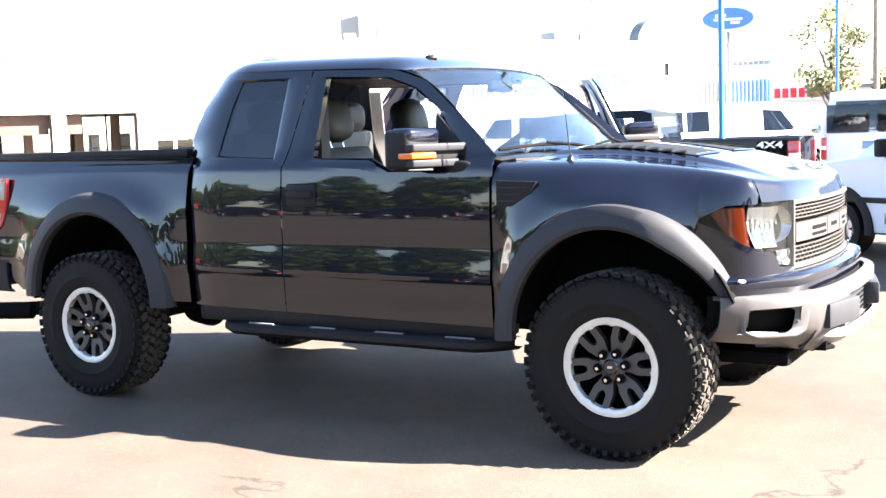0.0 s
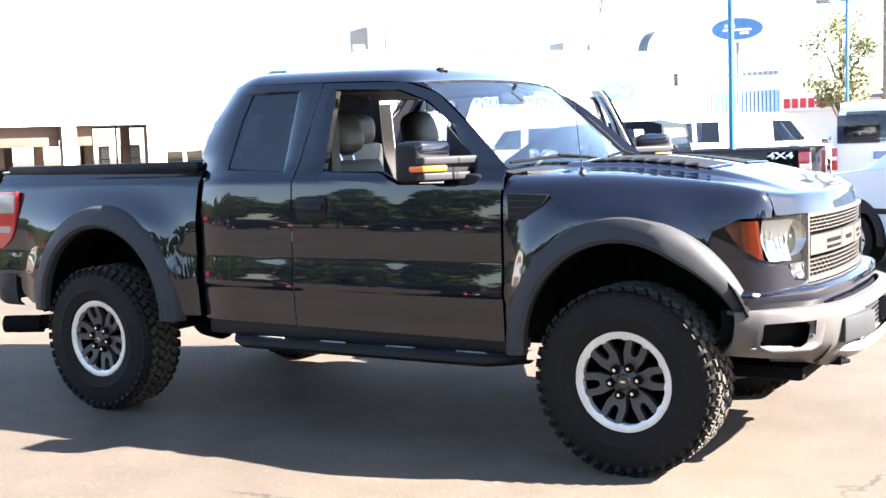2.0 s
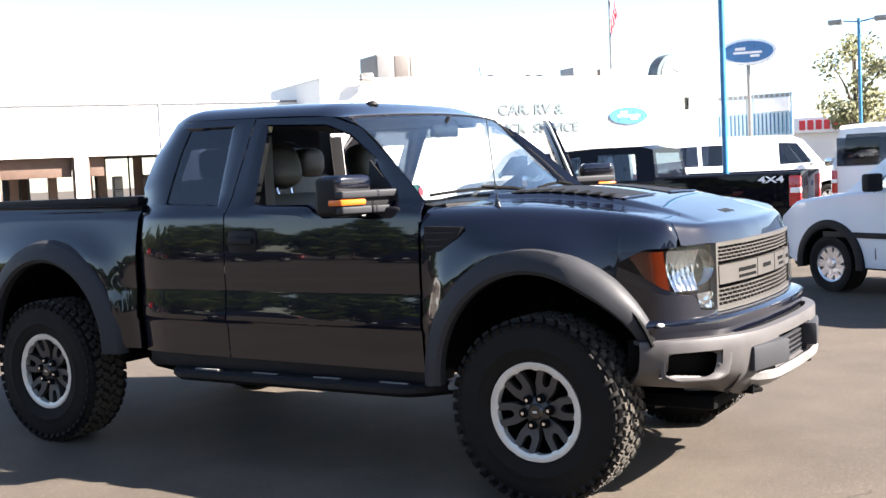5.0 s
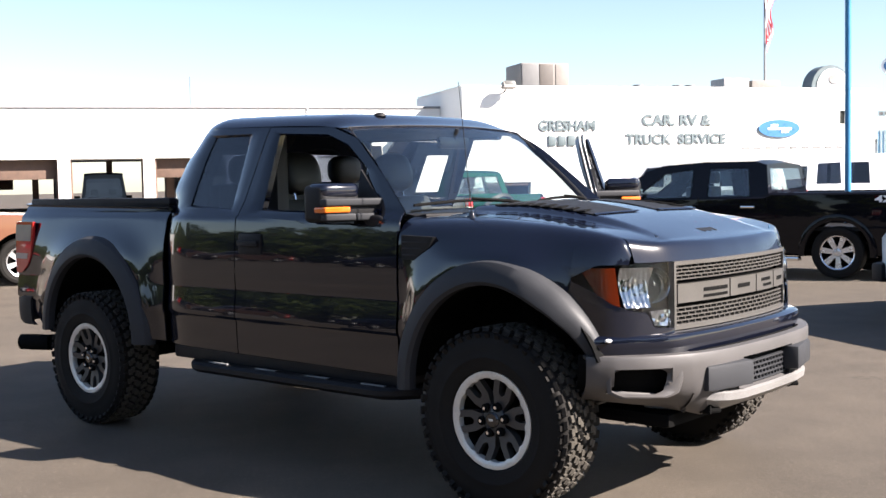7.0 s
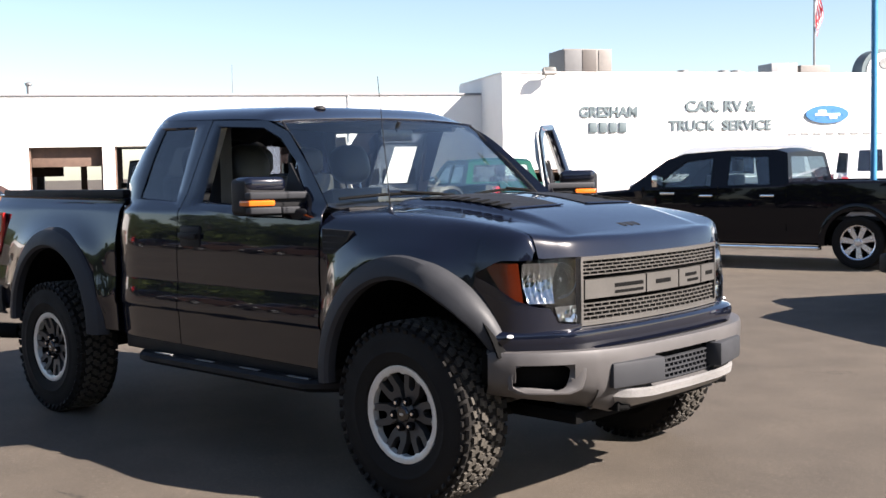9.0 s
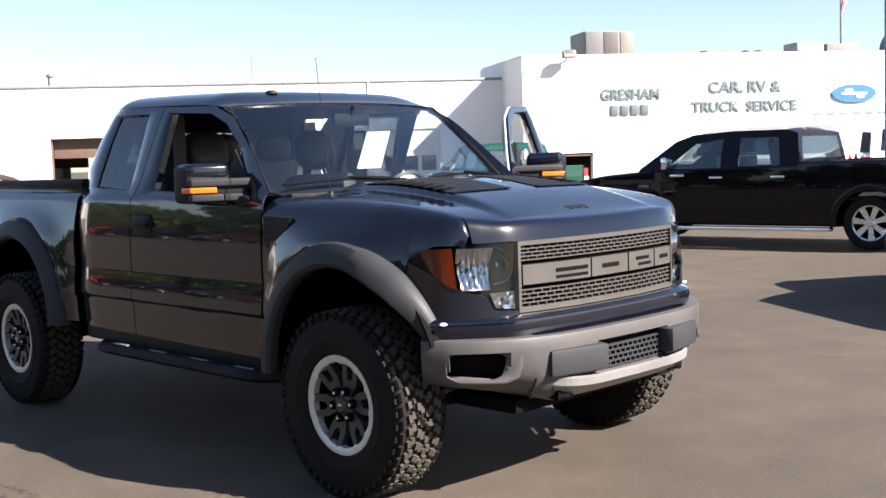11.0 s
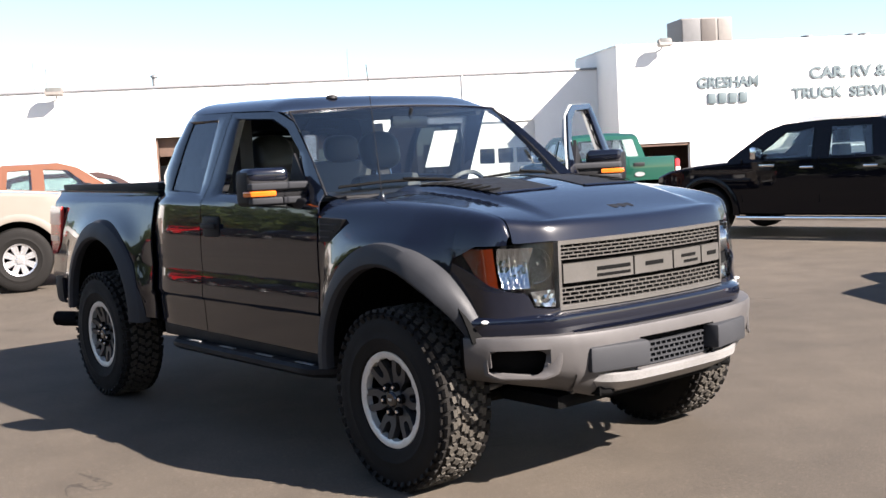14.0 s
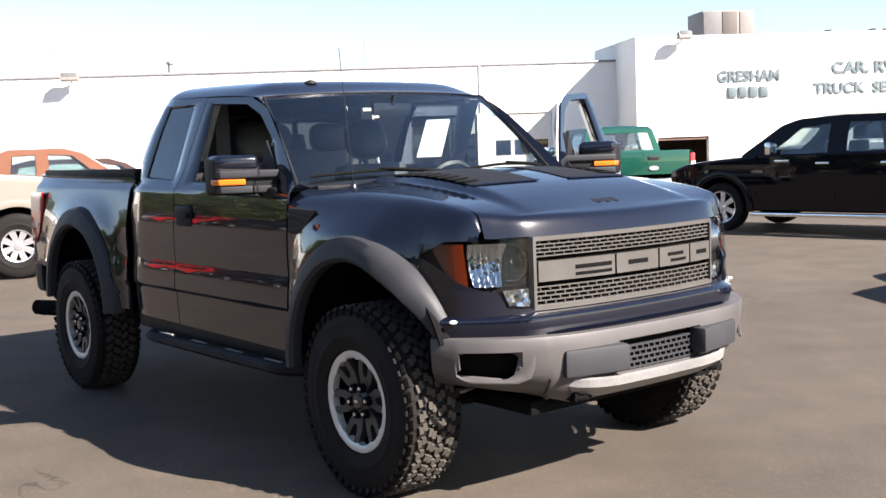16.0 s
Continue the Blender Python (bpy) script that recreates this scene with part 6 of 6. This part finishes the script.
for s_ in (-1, 1):
    part("canopy_window", box((-4.45, min(s_ * 0.855, s_ * 0.868), 1.36), (-2.85, max(s_ * 0.855, s_ * 0.868), 1.60), 0.004), M["gloss"], canopy)
seams(orange, (-0.62, -1.88, -2.88), 0.5, 1.2, 0.965)
green = vehicle("pickup_truck", "dark green pickup with a chrome door handle beside the building", "truck", pose(-15.1, 15.5, 0, 0, 0, 156), "paint_green", wb=3.2, front=0.9, rear=1.1, half=0.93,
                deck=[(0.9, 1.05), (0.6, 1.14), (-0.5, 1.22), (-2.5, 1.25), (-4.3, 1.28)], cab=[(-0.52, 1.20), (-1.15, 1.68), (-1.4, 1.77), (-2.45, 1.78), (-2.62, 1.72), (-2.75, 1.22)],
                windows=[[(-0.92, 1.27), (-1.30, 1.64), (-1.68, 1.68), (-1.68, 1.26)], [(-1.80, 1.26), (-1.80, 1.68), (-2.40, 1.66), (-2.48, 1.26)]], belt=1.22, roof=1.78, r=0.38, rim=0.22, sill=0.5, bed="open")
handles(green, (-1.6, -2.35), 1.12, 0.925, "chrome")
part("tailgate_handle", box((-4.325, -0.12, 1.10), (-4.302, 0.12, 1.17), 0.01), M["plastic"], green)
part("tailgate_badge", plate_x(-4.302, 0.0, 0.93, 0.11, 0.045, -0.02), M["galv"], green, smooth=20)
small_van = vehicle("compact_van", "pale silver-white compact van with black wheel-arch trim", "van", pose(-0.23, 8.07, 0, 0, 0, 148), "paint_ice", wb=2.91, front=0.88, rear=0.80, half=0.88,
                    deck=[(0.88, 0.86), (0.55, 1.02), (-0.3, 1.12), (-1.0, 1.16), (-3.71, 1.18)], cab=[(-0.22, 1.10), (-0.95, 1.62), (-1.35, 1.86), (-3.3, 1.90), (-3.62, 1.84), (-3.70, 1.14)],
                    windows=[[(-0.62, 1.16), (-1.05, 1.56), (-1.32, 1.70), (-1.85, 1.74), (-1.85, 1.15)]], belt=1.12, roof=1.90, r=0.32, rim=0.20, spokes=9, sill=0.30, flares="plastic", bumper="plastic", stripe=(0.62, 0.68, "plastic"))
handles(small_van, (-1.75,), 0.98, 0.87, "plastic")
seams(small_van, (-0.65, -1.95), 0.4, 1.13, 0.87)
VAN_CAB = [(-0.10, 1.25), (-0.62, 1.92), (-0.95, 2.06), (-3.9, 2.08), (-4.25, 2.0), (-4.33, 1.20)]
cargo = vehicle("cargo_van", "white full-size cargo van parked in a row", "van", pose(-5.57, 26.3, 0, 0, 0, 33), "paint_white", wb=3.5, front=0.85, rear=0.95, half=1.0,
                deck=[(0.85, 1.02), (0.5, 1.15), (-0.2, 1.24), (-4.45, 1.26)], cab=VAN_CAB, windows=[[(-0.42, 1.32), (-0.80, 1.85), (-1.30, 1.88), (-1.30, 1.30)], [(-2.75, 1.33), (-2.75, 1.88), (-3.36, 1.88), (-3.36, 1.33)], [(-3.46, 1.33), (-3.46, 1.88), (-4.02, 1.86), (-4.08, 1.33)]], belt=1.24, roof=2.08, r=0.37, rim=0.21, sill=0.42, glassmat="tint")
pass_van = vehicle("passenger_van", "white full-size passenger van with dark windows", "van", pose(-3.1, 22.3, 0, 0, 0, 102), "paint_white", wb=3.5, front=0.85, rear=0.95, half=1.0,
                   deck=[(0.85, 1.02), (0.5, 1.15), (-0.2, 1.24), (-4.45, 1.26)], cab=VAN_CAB, windows=[[(-0.42, 1.32), (-0.80, 1.85), (-1.30, 1.88), (-1.30, 1.30)], [(-1.5, 1.3), (-1.5, 1.9), (-2.7, 1.9), (-2.7, 1.3)], [(-2.85, 1.3), (-2.85, 1.9), (-4.0, 1.88), (-4.08, 1.3)]], belt=1.24, roof=2.08, r=0.37, rim=0.21, sill=0.42, glassmat="tint")
for y_ in (-0.48, 0.48):
    part("rear_door_glass", box((-4.400, y_ - 0.40, 1.27), (-4.335, y_ + 0.40, 1.83), 0.02, pose(0, 0, 0)), M["tint"], pass_van)
part("plate_bar", box((-4.475, -0.2, 0.95), (-4.462, 0.2, 1.10)), M["signblue"], pass_van, smooth=0)
van3 = vehicle("passenger_van", "white full-size van with dark side windows by the building", "van", pose(-14.6, 24.0, 0, 0, 0, 200), "paint_white", wb=3.5, front=0.85, rear=0.95, half=1.0,
               deck=[(0.85, 1.02), (0.5, 1.15), (-0.2, 1.24), (-4.45, 1.26)], cab=VAN_CAB, windows=[[(-0.42, 1.32), (-0.80, 1.85), (-1.30, 1.88), (-1.30, 1.30)], [(-1.5, 1.3), (-1.5, 1.9), (-2.7, 1.9), (-2.7, 1.3)], [(-2.85, 1.3), (-2.85, 1.9), (-4.0, 1.88), (-4.08, 1.3)]], belt=1.24, roof=2.08, r=0.37, rim=0.21, sill=0.42, glassmat="tint")
dark_suv = vehicle("hatchback", "dark brown estate car parked in front of the work bays", "car", pose(-17.9, 6.6, 0, 0, 0, 72), "paint_brown", wb=2.7, front=0.85, rear=0.9, half=0.88,
                   deck=[(0.85, 0.82), (0.5, 0.93), (-0.4, 1.0), (-3.6, 1.03)], cab=[(-0.4, 0.98), (-1.1, 1.42), (-1.45, 1.53), (-2.9, 1.54), (-3.25, 1.46), (-3.52, 1.02)], windows=[[(-0.8, 1.05), (-1.2, 1.38), (-1.7, 1.45), (-1.7, 1.05)], [(-1.82, 1.05), (-1.82, 1.45), (-2.55, 1.45), (-2.6, 1.05)], [(-2.7, 1.06), (-2.7, 1.45), (-3.1, 1.40), (-3.25, 1.08)]], belt=1.0, roof=1.54, r=0.33, rim=0.2, sill=0.35, bumper="plastic")

SEDAN = dict(wb=2.7, front=0.9, rear=1.0, half=0.88, deck=[(0.9, 0.72), (0.4, 0.88), (-0.4, 0.95), (-3.0, 0.97), (-3.7, 0.92)], cab=[(-0.35, 0.94), (-1.05, 1.33), (-1.4, 1.43), (-2.3, 1.42), (-2.7, 1.33), (-3.25, 0.97)],
             windows=[[(-0.75, 0.99), (-1.15, 1.30), (-1.62, 1.36), (-1.62, 0.99)], [(-1.72, 0.99), (-1.72, 1.36), (-2.35, 1.34), (-2.75, 1.0)]], belt=0.95, roof=1.43, r=0.32, rim=0.20, sill=0.28, glassmat="tint", bumper="plastic", group="cars across the lot")
for k, (x_, c_, word) in enumerate(((-14.6, "paint_brown", "dark brown"), (-19, "paint_dark", "black"), (-27, "paint_dark", "black"), (-36, "paint_brown", "dark brown"), (-41.5, "paint_brown", "dark brown"), (-47.3, "paint_dark", "black"), (-52.5, "paint_dark", "black"), (-56.5, "paint_red", "red"), (-60.3, "paint_red", "red"), (-64.5, "paint_silver", "silver"))):
    vehicle("sedan", f"{word} four-door sedan parked across the lot", "car", pose(x_, -27.5 - (k % 2) * 0.3, 0, 0, 0, 84 + 3 * (k % 3)), c_, detail=False, **SEDAN)

# ---- things inside the work bays ----
def vehicle_lift(x, y):
    t = thing("vehicle_lift", "dark two-post vehicle lift standing in a work bay", "lift", BLD @ pose(x, y, 0.03), "vehicle lifts")
    for k in (-0.62, 0.62):
        p = part("post", box((k - 0.14, -0.16, 0.0), (k + 0.14, 0.16, 2.75), 0.02), M["brown"], t)
        part("base_plate", box((k - 0.25, -0.3, 0.0), (k + 0.25, 0.3, 0.025), 0.005), M["galv"], p)
        part("carriage", box((k - 0.17, -0.22, 0.55), (k + 0.17, -0.165, 1.15), 0.01), M["dark"], p)
        for q in (-1, 1):
            part("arm", tube([(k, -0.22, 0.62), (k * 0.35, -0.55 * q - 0.3, 0.60)], 0.045, 8), M["dark"], p)
    part("top_beam", box((-0.70, -0.08, 2.755), (0.70, 0.08, 2.88), 0.015), M["brown"], t)
    return t


vehicle_lift(-5.72, 5.0)
vehicle_lift(-8.60, 5.0)
for x_, w_, h_ in ((-5.62, 0.30, 1.86), (-4.70, 0.60, 1.88)):
    cb = thing("tool_cabinet", "tall beige sheet-metal tool cabinet in a work bay", "cabinet", BLD @ pose(x_, 6.2, 0.03), "tool cabinets")
    part("body", box((-w_ / 2, -0.25, 0.0), (w_ / 2, 0.25, h_), 0.015), M["hvac"], cb)
    for k in range(4):
        dr = part("drawer", box((-w_ / 2 + 0.02, -0.268, 0.10 + k * h_ * 0.235), (w_ / 2 - 0.02, -0.252, 0.06 + (k + 1) * h_ * 0.235), 0.004), M["doorgrey"], cb)
        part("handle", box((-w_ * 0.25, -0.285, (k + 1) * h_ * 0.235), (w_ * 0.25, -0.27, (k + 1) * h_ * 0.235 + 0.02), 0.004), M["galv"], dr)
rail = thing("air_hose_pole", "thin dark air line pole in a work bay", "pole", BLD @ pose(-5.50, 4.5, 0.03))
part("pole", tube([(0, 0, 0), (0, 0, 3.4)], 0.03, 8), M["dark"], rail)
boxy = vehicle("utility_vehicle", "dark boxy utility vehicle parked inside a work bay", "truck", BLD @ pose(-11.45, 8.2, 0.03, 0, 0, 90), "paint_dark", wb=2.4, front=0.6, rear=0.7, half=0.80,
               deck=[(0.6, 0.95), (-0.1, 1.10), (-3.1, 1.12)], cab=[(-0.15, 1.10), (-0.45, 1.85), (-0.62, 2.05), (-2.8, 2.07), (-3.0, 2.0), (-3.08, 1.10)], windows=[[(-0.62, 1.2), (-0.80, 1.85), (-1.4, 1.88), (-1.4, 1.2)], [(-1.6, 1.2), (-1.6, 1.88), (-2.7, 1.86), (-2.7, 1.2)]], belt=1.10, roof=2.07, r=0.36, rim=0.2, sill=0.45, glassmat="tint", bumper="plastic")

# ---- poles, signs, far buildings ----
def lamp_pole(x, y, h, r, heads, group="lamp poles"):
    p = thing("lamp_pole", "blue painted steel lot light pole", "lamp pole", pose(x, y, 0), group)
    part("shaft", tube([(0, 0, 0), (0, 0, h)], [r, r * 0.85], 14), M["poleblue"], p)
    part("base_plate", lathe([(0, 0.0), (r * 3, 0.0), (r * 3, 0.5), (0, 0.5)], 20, "z"), M["kerb"], p)
    for s in (-1, 1):
        part("arm", tube([(0, 0, h - 0.15), (s * 0.7, 0, h - 0.05)], 0.03), M["poleblue"], p)
        part("lamp_head", box((s * 0.95 - 0.3, -0.2, h - 0.18), (s * 0.95 + 0.3, 0.2, h + 0.02), 0.04), M["galv"], p)
    return p


lamp_pole(-3.74, 13.08, 9.0, 0.052, 2)
lamp_pole(-8.43, 45.3, 7.2, 0.08, 2)
up = thing("utility_pole", "tall weathered utility pole with a crossarm", "pole", pose(-7.4, 48.5, 0))
M["oldwood"] = material("weathered_pole_wood", (0.22, 0.17, 0.13), 0.85, vary=0.3)
part("shaft", tube([(0, 0, 0), (0, 0, 11)], [0.15, 0.11], 12), M["oldwood"], up)
part("crossarm", box((-0.9, -0.05, 9.2), (0.9, 0.05, 9.34)), M["oldwood"], up, smooth=0)
part("transformer", lathe([(0, 7.3), (0.18, 7.3), (0.18, 8.0), (0, 8.05)], 14, "z"), M["galv"], up, at=pose(0.3, 0, 0))


def plate(cx, cz, a, b, y0, y1, n=44):
    bm = bmesh.new()
    ring_ = [(cx + a * math.cos(2 * math.pi * k / n), cz + b * math.sin(2 * math.pi * k / n)) for k in range(n)]
    return add_slab(bm, [(x, y0, z) for x, z in ring_], (0, y1 - y0, 0))


sg = thing("oval_pylon_sign", "blue oval sign with a white border on a grey post", "sign", pose(-11.42, 39.44, 0, 0, 0, 14))
part("post", tube([(0, 0, 0), (0, 0, 5.2)], 0.08, 12), M["galv"], sg)
pl = part("panel", plate(0, 5.68, 1.10, 0.52, -0.18, 0.18), M["signwhite"], sg, smooth=20)
part("face", plate(0, 5.68, 0.98, 0.42, -0.20, -0.182), M["signblue"], pl, smooth=20)
for x0_, x1_, z0_, z1_ in ((-0.55, 0.55, 5.60, 5.69), (-0.48, -0.08, 5.74, 5.86), (0.1, 0.45, 5.46, 5.56)):
    part("sign_stroke", box((x0_, -0.215, z0_), (x1_, -0.202, z1_), 0.004), M["signwhite"], pl)
bs = thing("ribbed_sign", "light blue ribbed metal sign wall with white panels", "sign", pose(-13.1, 40.5, 0, 0, 0, 3))
M["paleblue"] = material("pale_blue_panel", (0.42, 0.55, 0.62), 0.5)
part("back_panel", box((0, 0, 2.35), (3.05, 0.12, 4.05)), M["paleblue"], bs, smooth=0)
for k in range(14):
    part("sign_bar", box((0.08 + k * 0.21, -0.03, 3.90), (0.08 + k * 0.21 + 0.14, -0.002, 4.02)), M["galv"], bs, smooth=0)
for k in range(19):
    part("rib", box((0.06 + k * 0.16, -0.05, 2.4), (0.10 + k * 0.16, -0.001, 3.25), 0.01), M["signblue"] if k % 9 == 4 else M["poleblue"], bs)
for a_, b_ in ((0.05, 1.2), (1.55, 2.95)):
    part("sign_panel", box((a_, -0.07, 3.32), (b_, -0.002, 3.86), 0.03), M["signwhite"], bs)
for x_ in (0.25, 2.8):
    part("leg", tube([(x_, 0.06, 0), (x_, 0.06, 2.36)], 0.08), M["galv"], bs)
fb = thing("showroom", "low white showroom with a red lettered band", "building", pose(-13.0, 55.6, 0, 0, 0, 12), kind="structure")
part("wall", box((-14, 0, 0), (30, 12, 3.2)), M["stucco"], fb, smooth=0)
part("fascia", box((-1.2, -0.3, 2.65), (2.4, -0.004, 3.45), 0.03), M["signwhite"], fb)
for k in range(6):
    part("sign_bar", box((-0.72 + k * 0.41, -0.34, 2.80), (-0.72 + k * 0.41 + 0.31, -0.302, 3.30), 0.02), M["signred"], fb)
for k in range(6):
    part("window", box((5 + k * 3.4, -0.02, 0.6), (7.6 + k * 3.4, -0.003, 2.6)), M["tint"], fb, smooth=0)
part("parapet", box((-14.1, -0.1, 3.205), (30.1, 12.1, 3.4), 0.03), M["roofgrey"], fb)
dm = thing("round_roof_sign", "teal half-round roof sign with a white face", "sign", BLD @ pose(14.4, 0.26, HI + 0.05))
part("drum", slab([(0.85 * math.cos(a), -0.25, 0.85 * math.sin(a)) for a in np.linspace(0, math.pi, 24)], (0, 0.6, 0)), M["letter"], dm, smooth=25)
part("face", slab([(0.05 + 0.70 * math.cos(a), -0.29, 0.70 * math.sin(a) + 0.02) for a in np.linspace(0, math.pi, 24)], (0, 0.035, 0)), M["signwhite"], dm, smooth=25)
part("emblem", slab([(0.12 + 0.28 * math.cos(a), -0.32, 0.34 + 0.2 * math.sin(a)) for a in np.linspace(0, 2 * math.pi, 20, endpoint=False)], (0, 0.028, 0)), M["galv"], dm, smooth=25)


# ---- trees ----
def leaf_material(name, color, rand=0.35):
    m = material(name, color, 0.6, vary=0.3, scale=3)
    nt = m.node_tree
    gi = nt.nodes.new("ShaderNodeNewGeometry")
    mr = nt.nodes.new("ShaderNodeMapRange")
    mr.inputs["To Min"].default_value, mr.inputs["To Max"].default_value = 1 - rand, 1 + rand
    nt.links.new(gi.outputs["Random Per Island"], mr.inputs["Value"])
    b = nt.nodes["Principled BSDF"]
    src = b.inputs["Base Color"].links[0].from_socket
    sc = nt.nodes.new("ShaderNodeVectorMath")
    sc.operation = "SCALE"
    nt.links.new(src, sc.inputs[0])
    nt.links.new(mr.outputs["Result"], sc.inputs["Scale"])
    nt.links.new(sc.outputs[0], b.inputs["Base Color"])
    return m


M["leaf"] = leaf_material("broad_leaves", (0.10, 0.135, 0.036))
M["pale_leaf"] = leaf_material("pale_leaves", (0.16, 0.16, 0.07))
M["needle"] = leaf_material("conifer_needles", (0.025, 0.05, 0.025))
M["bark"] = material("bark", (0.10, 0.075, 0.055), 0.9, vary=0.35, bump=0.4, fine=30)


def leaf_crown(rnd, clumps, per, size):
    """Many small leaf blades gathered in clumps (centre, radius)."""
    vs, fs = [], []
    for c, rad in clumps:
        for _ in range(per):
            d = Vector((rnd.gauss(0, 1), rnd.gauss(0, 1), rnd.gauss(0, 1))).normalized() * rad * rnd.random() ** 0.45
            p = Vector(c) + d
            a = Vector((rnd.gauss(0, 1), rnd.gauss(0, 1), rnd.gauss(0, 1))).normalized()
            b = a.orthogonal().normalized()
            s = size * rnd.uniform(0.6, 1.3)
            n = len(vs)
            vs += [p - a * s, p + b * s * 0.5, p + a * s, p - b * s * 0.5]
            fs.append((n, n + 1, n + 2, n + 3))
    me = bpy.data.meshes.new("crown")
    me.from_pydata([tuple(v) for v in vs], [], fs)
    return me


def broad_tree(x, y, h, spread, seed, label, per=260, size=0.14, group="trees", foot=0.42):
    rnd = random.Random(seed)
    t = thing("tree", label, "tree", pose(x, y, 0), group)
    trunk = bmesh.new()
    add_tube(trunk, [(0, 0, 0), (0.05, 0.02, h * 0.3), (0.0, 0.1, h * 0.6), (0.05, 0.0, h * 0.85)], [h * 0.03, h * 0.024, h * 0.015, h * 0.005], 9)
    clumps = []
    for k in range(15):
        a = rnd.uniform(0, 6.28)
        z = h * rnd.uniform(foot, 0.95)
        r_ = spread * rnd.uniform(0.25, 1.0) * (1.1 - 0.6 * abs(z / h - 0.6) / 0.4)
        c = (r_ * math.cos(a), r_ * math.sin(a), z)
        add_tube(trunk, [(0, 0, z * 0.62), (c[0] * 0.5, c[1] * 0.5, z * 0.85), c], [h * 0.012, h * 0.007, h * 0.002], 6)
        clumps.append((c, spread * rnd.uniform(0.28, 0.5)))
    part("trunk", trunk, M["bark"], t)
    me = leaf_crown(rnd, clumps, per, size)
    me.materials.append(M["leaf"] if group == "roadside trees" else M["pale_leaf"])
    cr = put("crown", me, t)
    return t


def conifer(x, y, h, seed, label, per=1100):
    rnd = random.Random(seed)
    t = thing("tree", label, "tree", pose(x, y, 0), "trees")
    part("trunk", tube([(0, 0, 0), (0, 0, h)], [h * 0.022, h * 0.004], 8), M["bark"], t)
    vs, fs = [], []
    for k in range(26):
        z = h * (0.16 + 0.82 * k / 25)
        reach = h * 0.20 * (1 - k / 27) + 0.15
        for _ in range(13):
            a = rnd.uniform(0, 6.28)
            ln = reach * rnd.uniform(0.65, 1.1)
            for s in np.linspace(0.15, 1, 12):
                p = Vector((ln * s * math.cos(a), ln * s * math.sin(a), z - 0.25 * ln * s * s + rnd.uniform(-0.12, 0.12)))
                d = Vector((rnd.gauss(0, 1), rnd.gauss(0, 1), rnd.gauss(-0.5, 0.6))).normalized()
                b = d.orthogonal().normalized()
                q = 0.30 * rnd.uniform(0.6, 1.2)
                n = len(vs)
                vs += [p - b * q * 0.3, p + d * q, p + b * q * 0.3]
                fs.append((n, n + 1, n + 2))
    me = bpy.data.meshes.new("crown")
    me.from_pydata([tuple(v) for v in vs], [], fs)
    me.materials.append(M["needle"])
    put("crown", me, t)
    return t


broad_tree(-9.5, 49.2, 6.9, 1.75, 5, "leafy street tree with an open yellow-green crown", 170, 0.12)
broad_tree(-7.2, 54.0, 4.2, 1.3, 6, "low bushy street tree", 260, 0.2)
broad_tree(-4.5, 60.0, 4.6, 2.0, 16, "low bushy street tree", 260, 0.2)
conifer(-68.8, 16.2, 9.7, 7, "tall dark conifer behind the workshop")
conifer(-72, 13.6, 9.6, 8, "tall dark conifer behind the workshop")
for k in range(42):
    broad_tree(-108 + k * 4.4, -38 - 2.0 * (k % 3), 4.3 + 2.9 * ((k * 7) % 5) / 4, 3.3, 20 + k, "roadside tree with a dense green crown", 300, 0.34, "roadside trees", 0.22)
for k in range(7):
    broad_tree(-60 - 2.0 * (k % 3), -34 + k * 4.0, 5.2 + 2.6 * ((k * 7) % 5) / 4, 3.3, 120 + k, "roadside tree with a dense green crown", 300, 0.34, "roadside trees", 0.22)
for k in range(7):
    broad_tree(35 + 2.0 * (k % 3), -37 + k * 4.6, 8.2 + 3.0 * ((k * 7) % 5) / 4, 3.6, 80 + k, "roadside tree with a dense green crown", 300, 0.34, "roadside trees", 0.22)
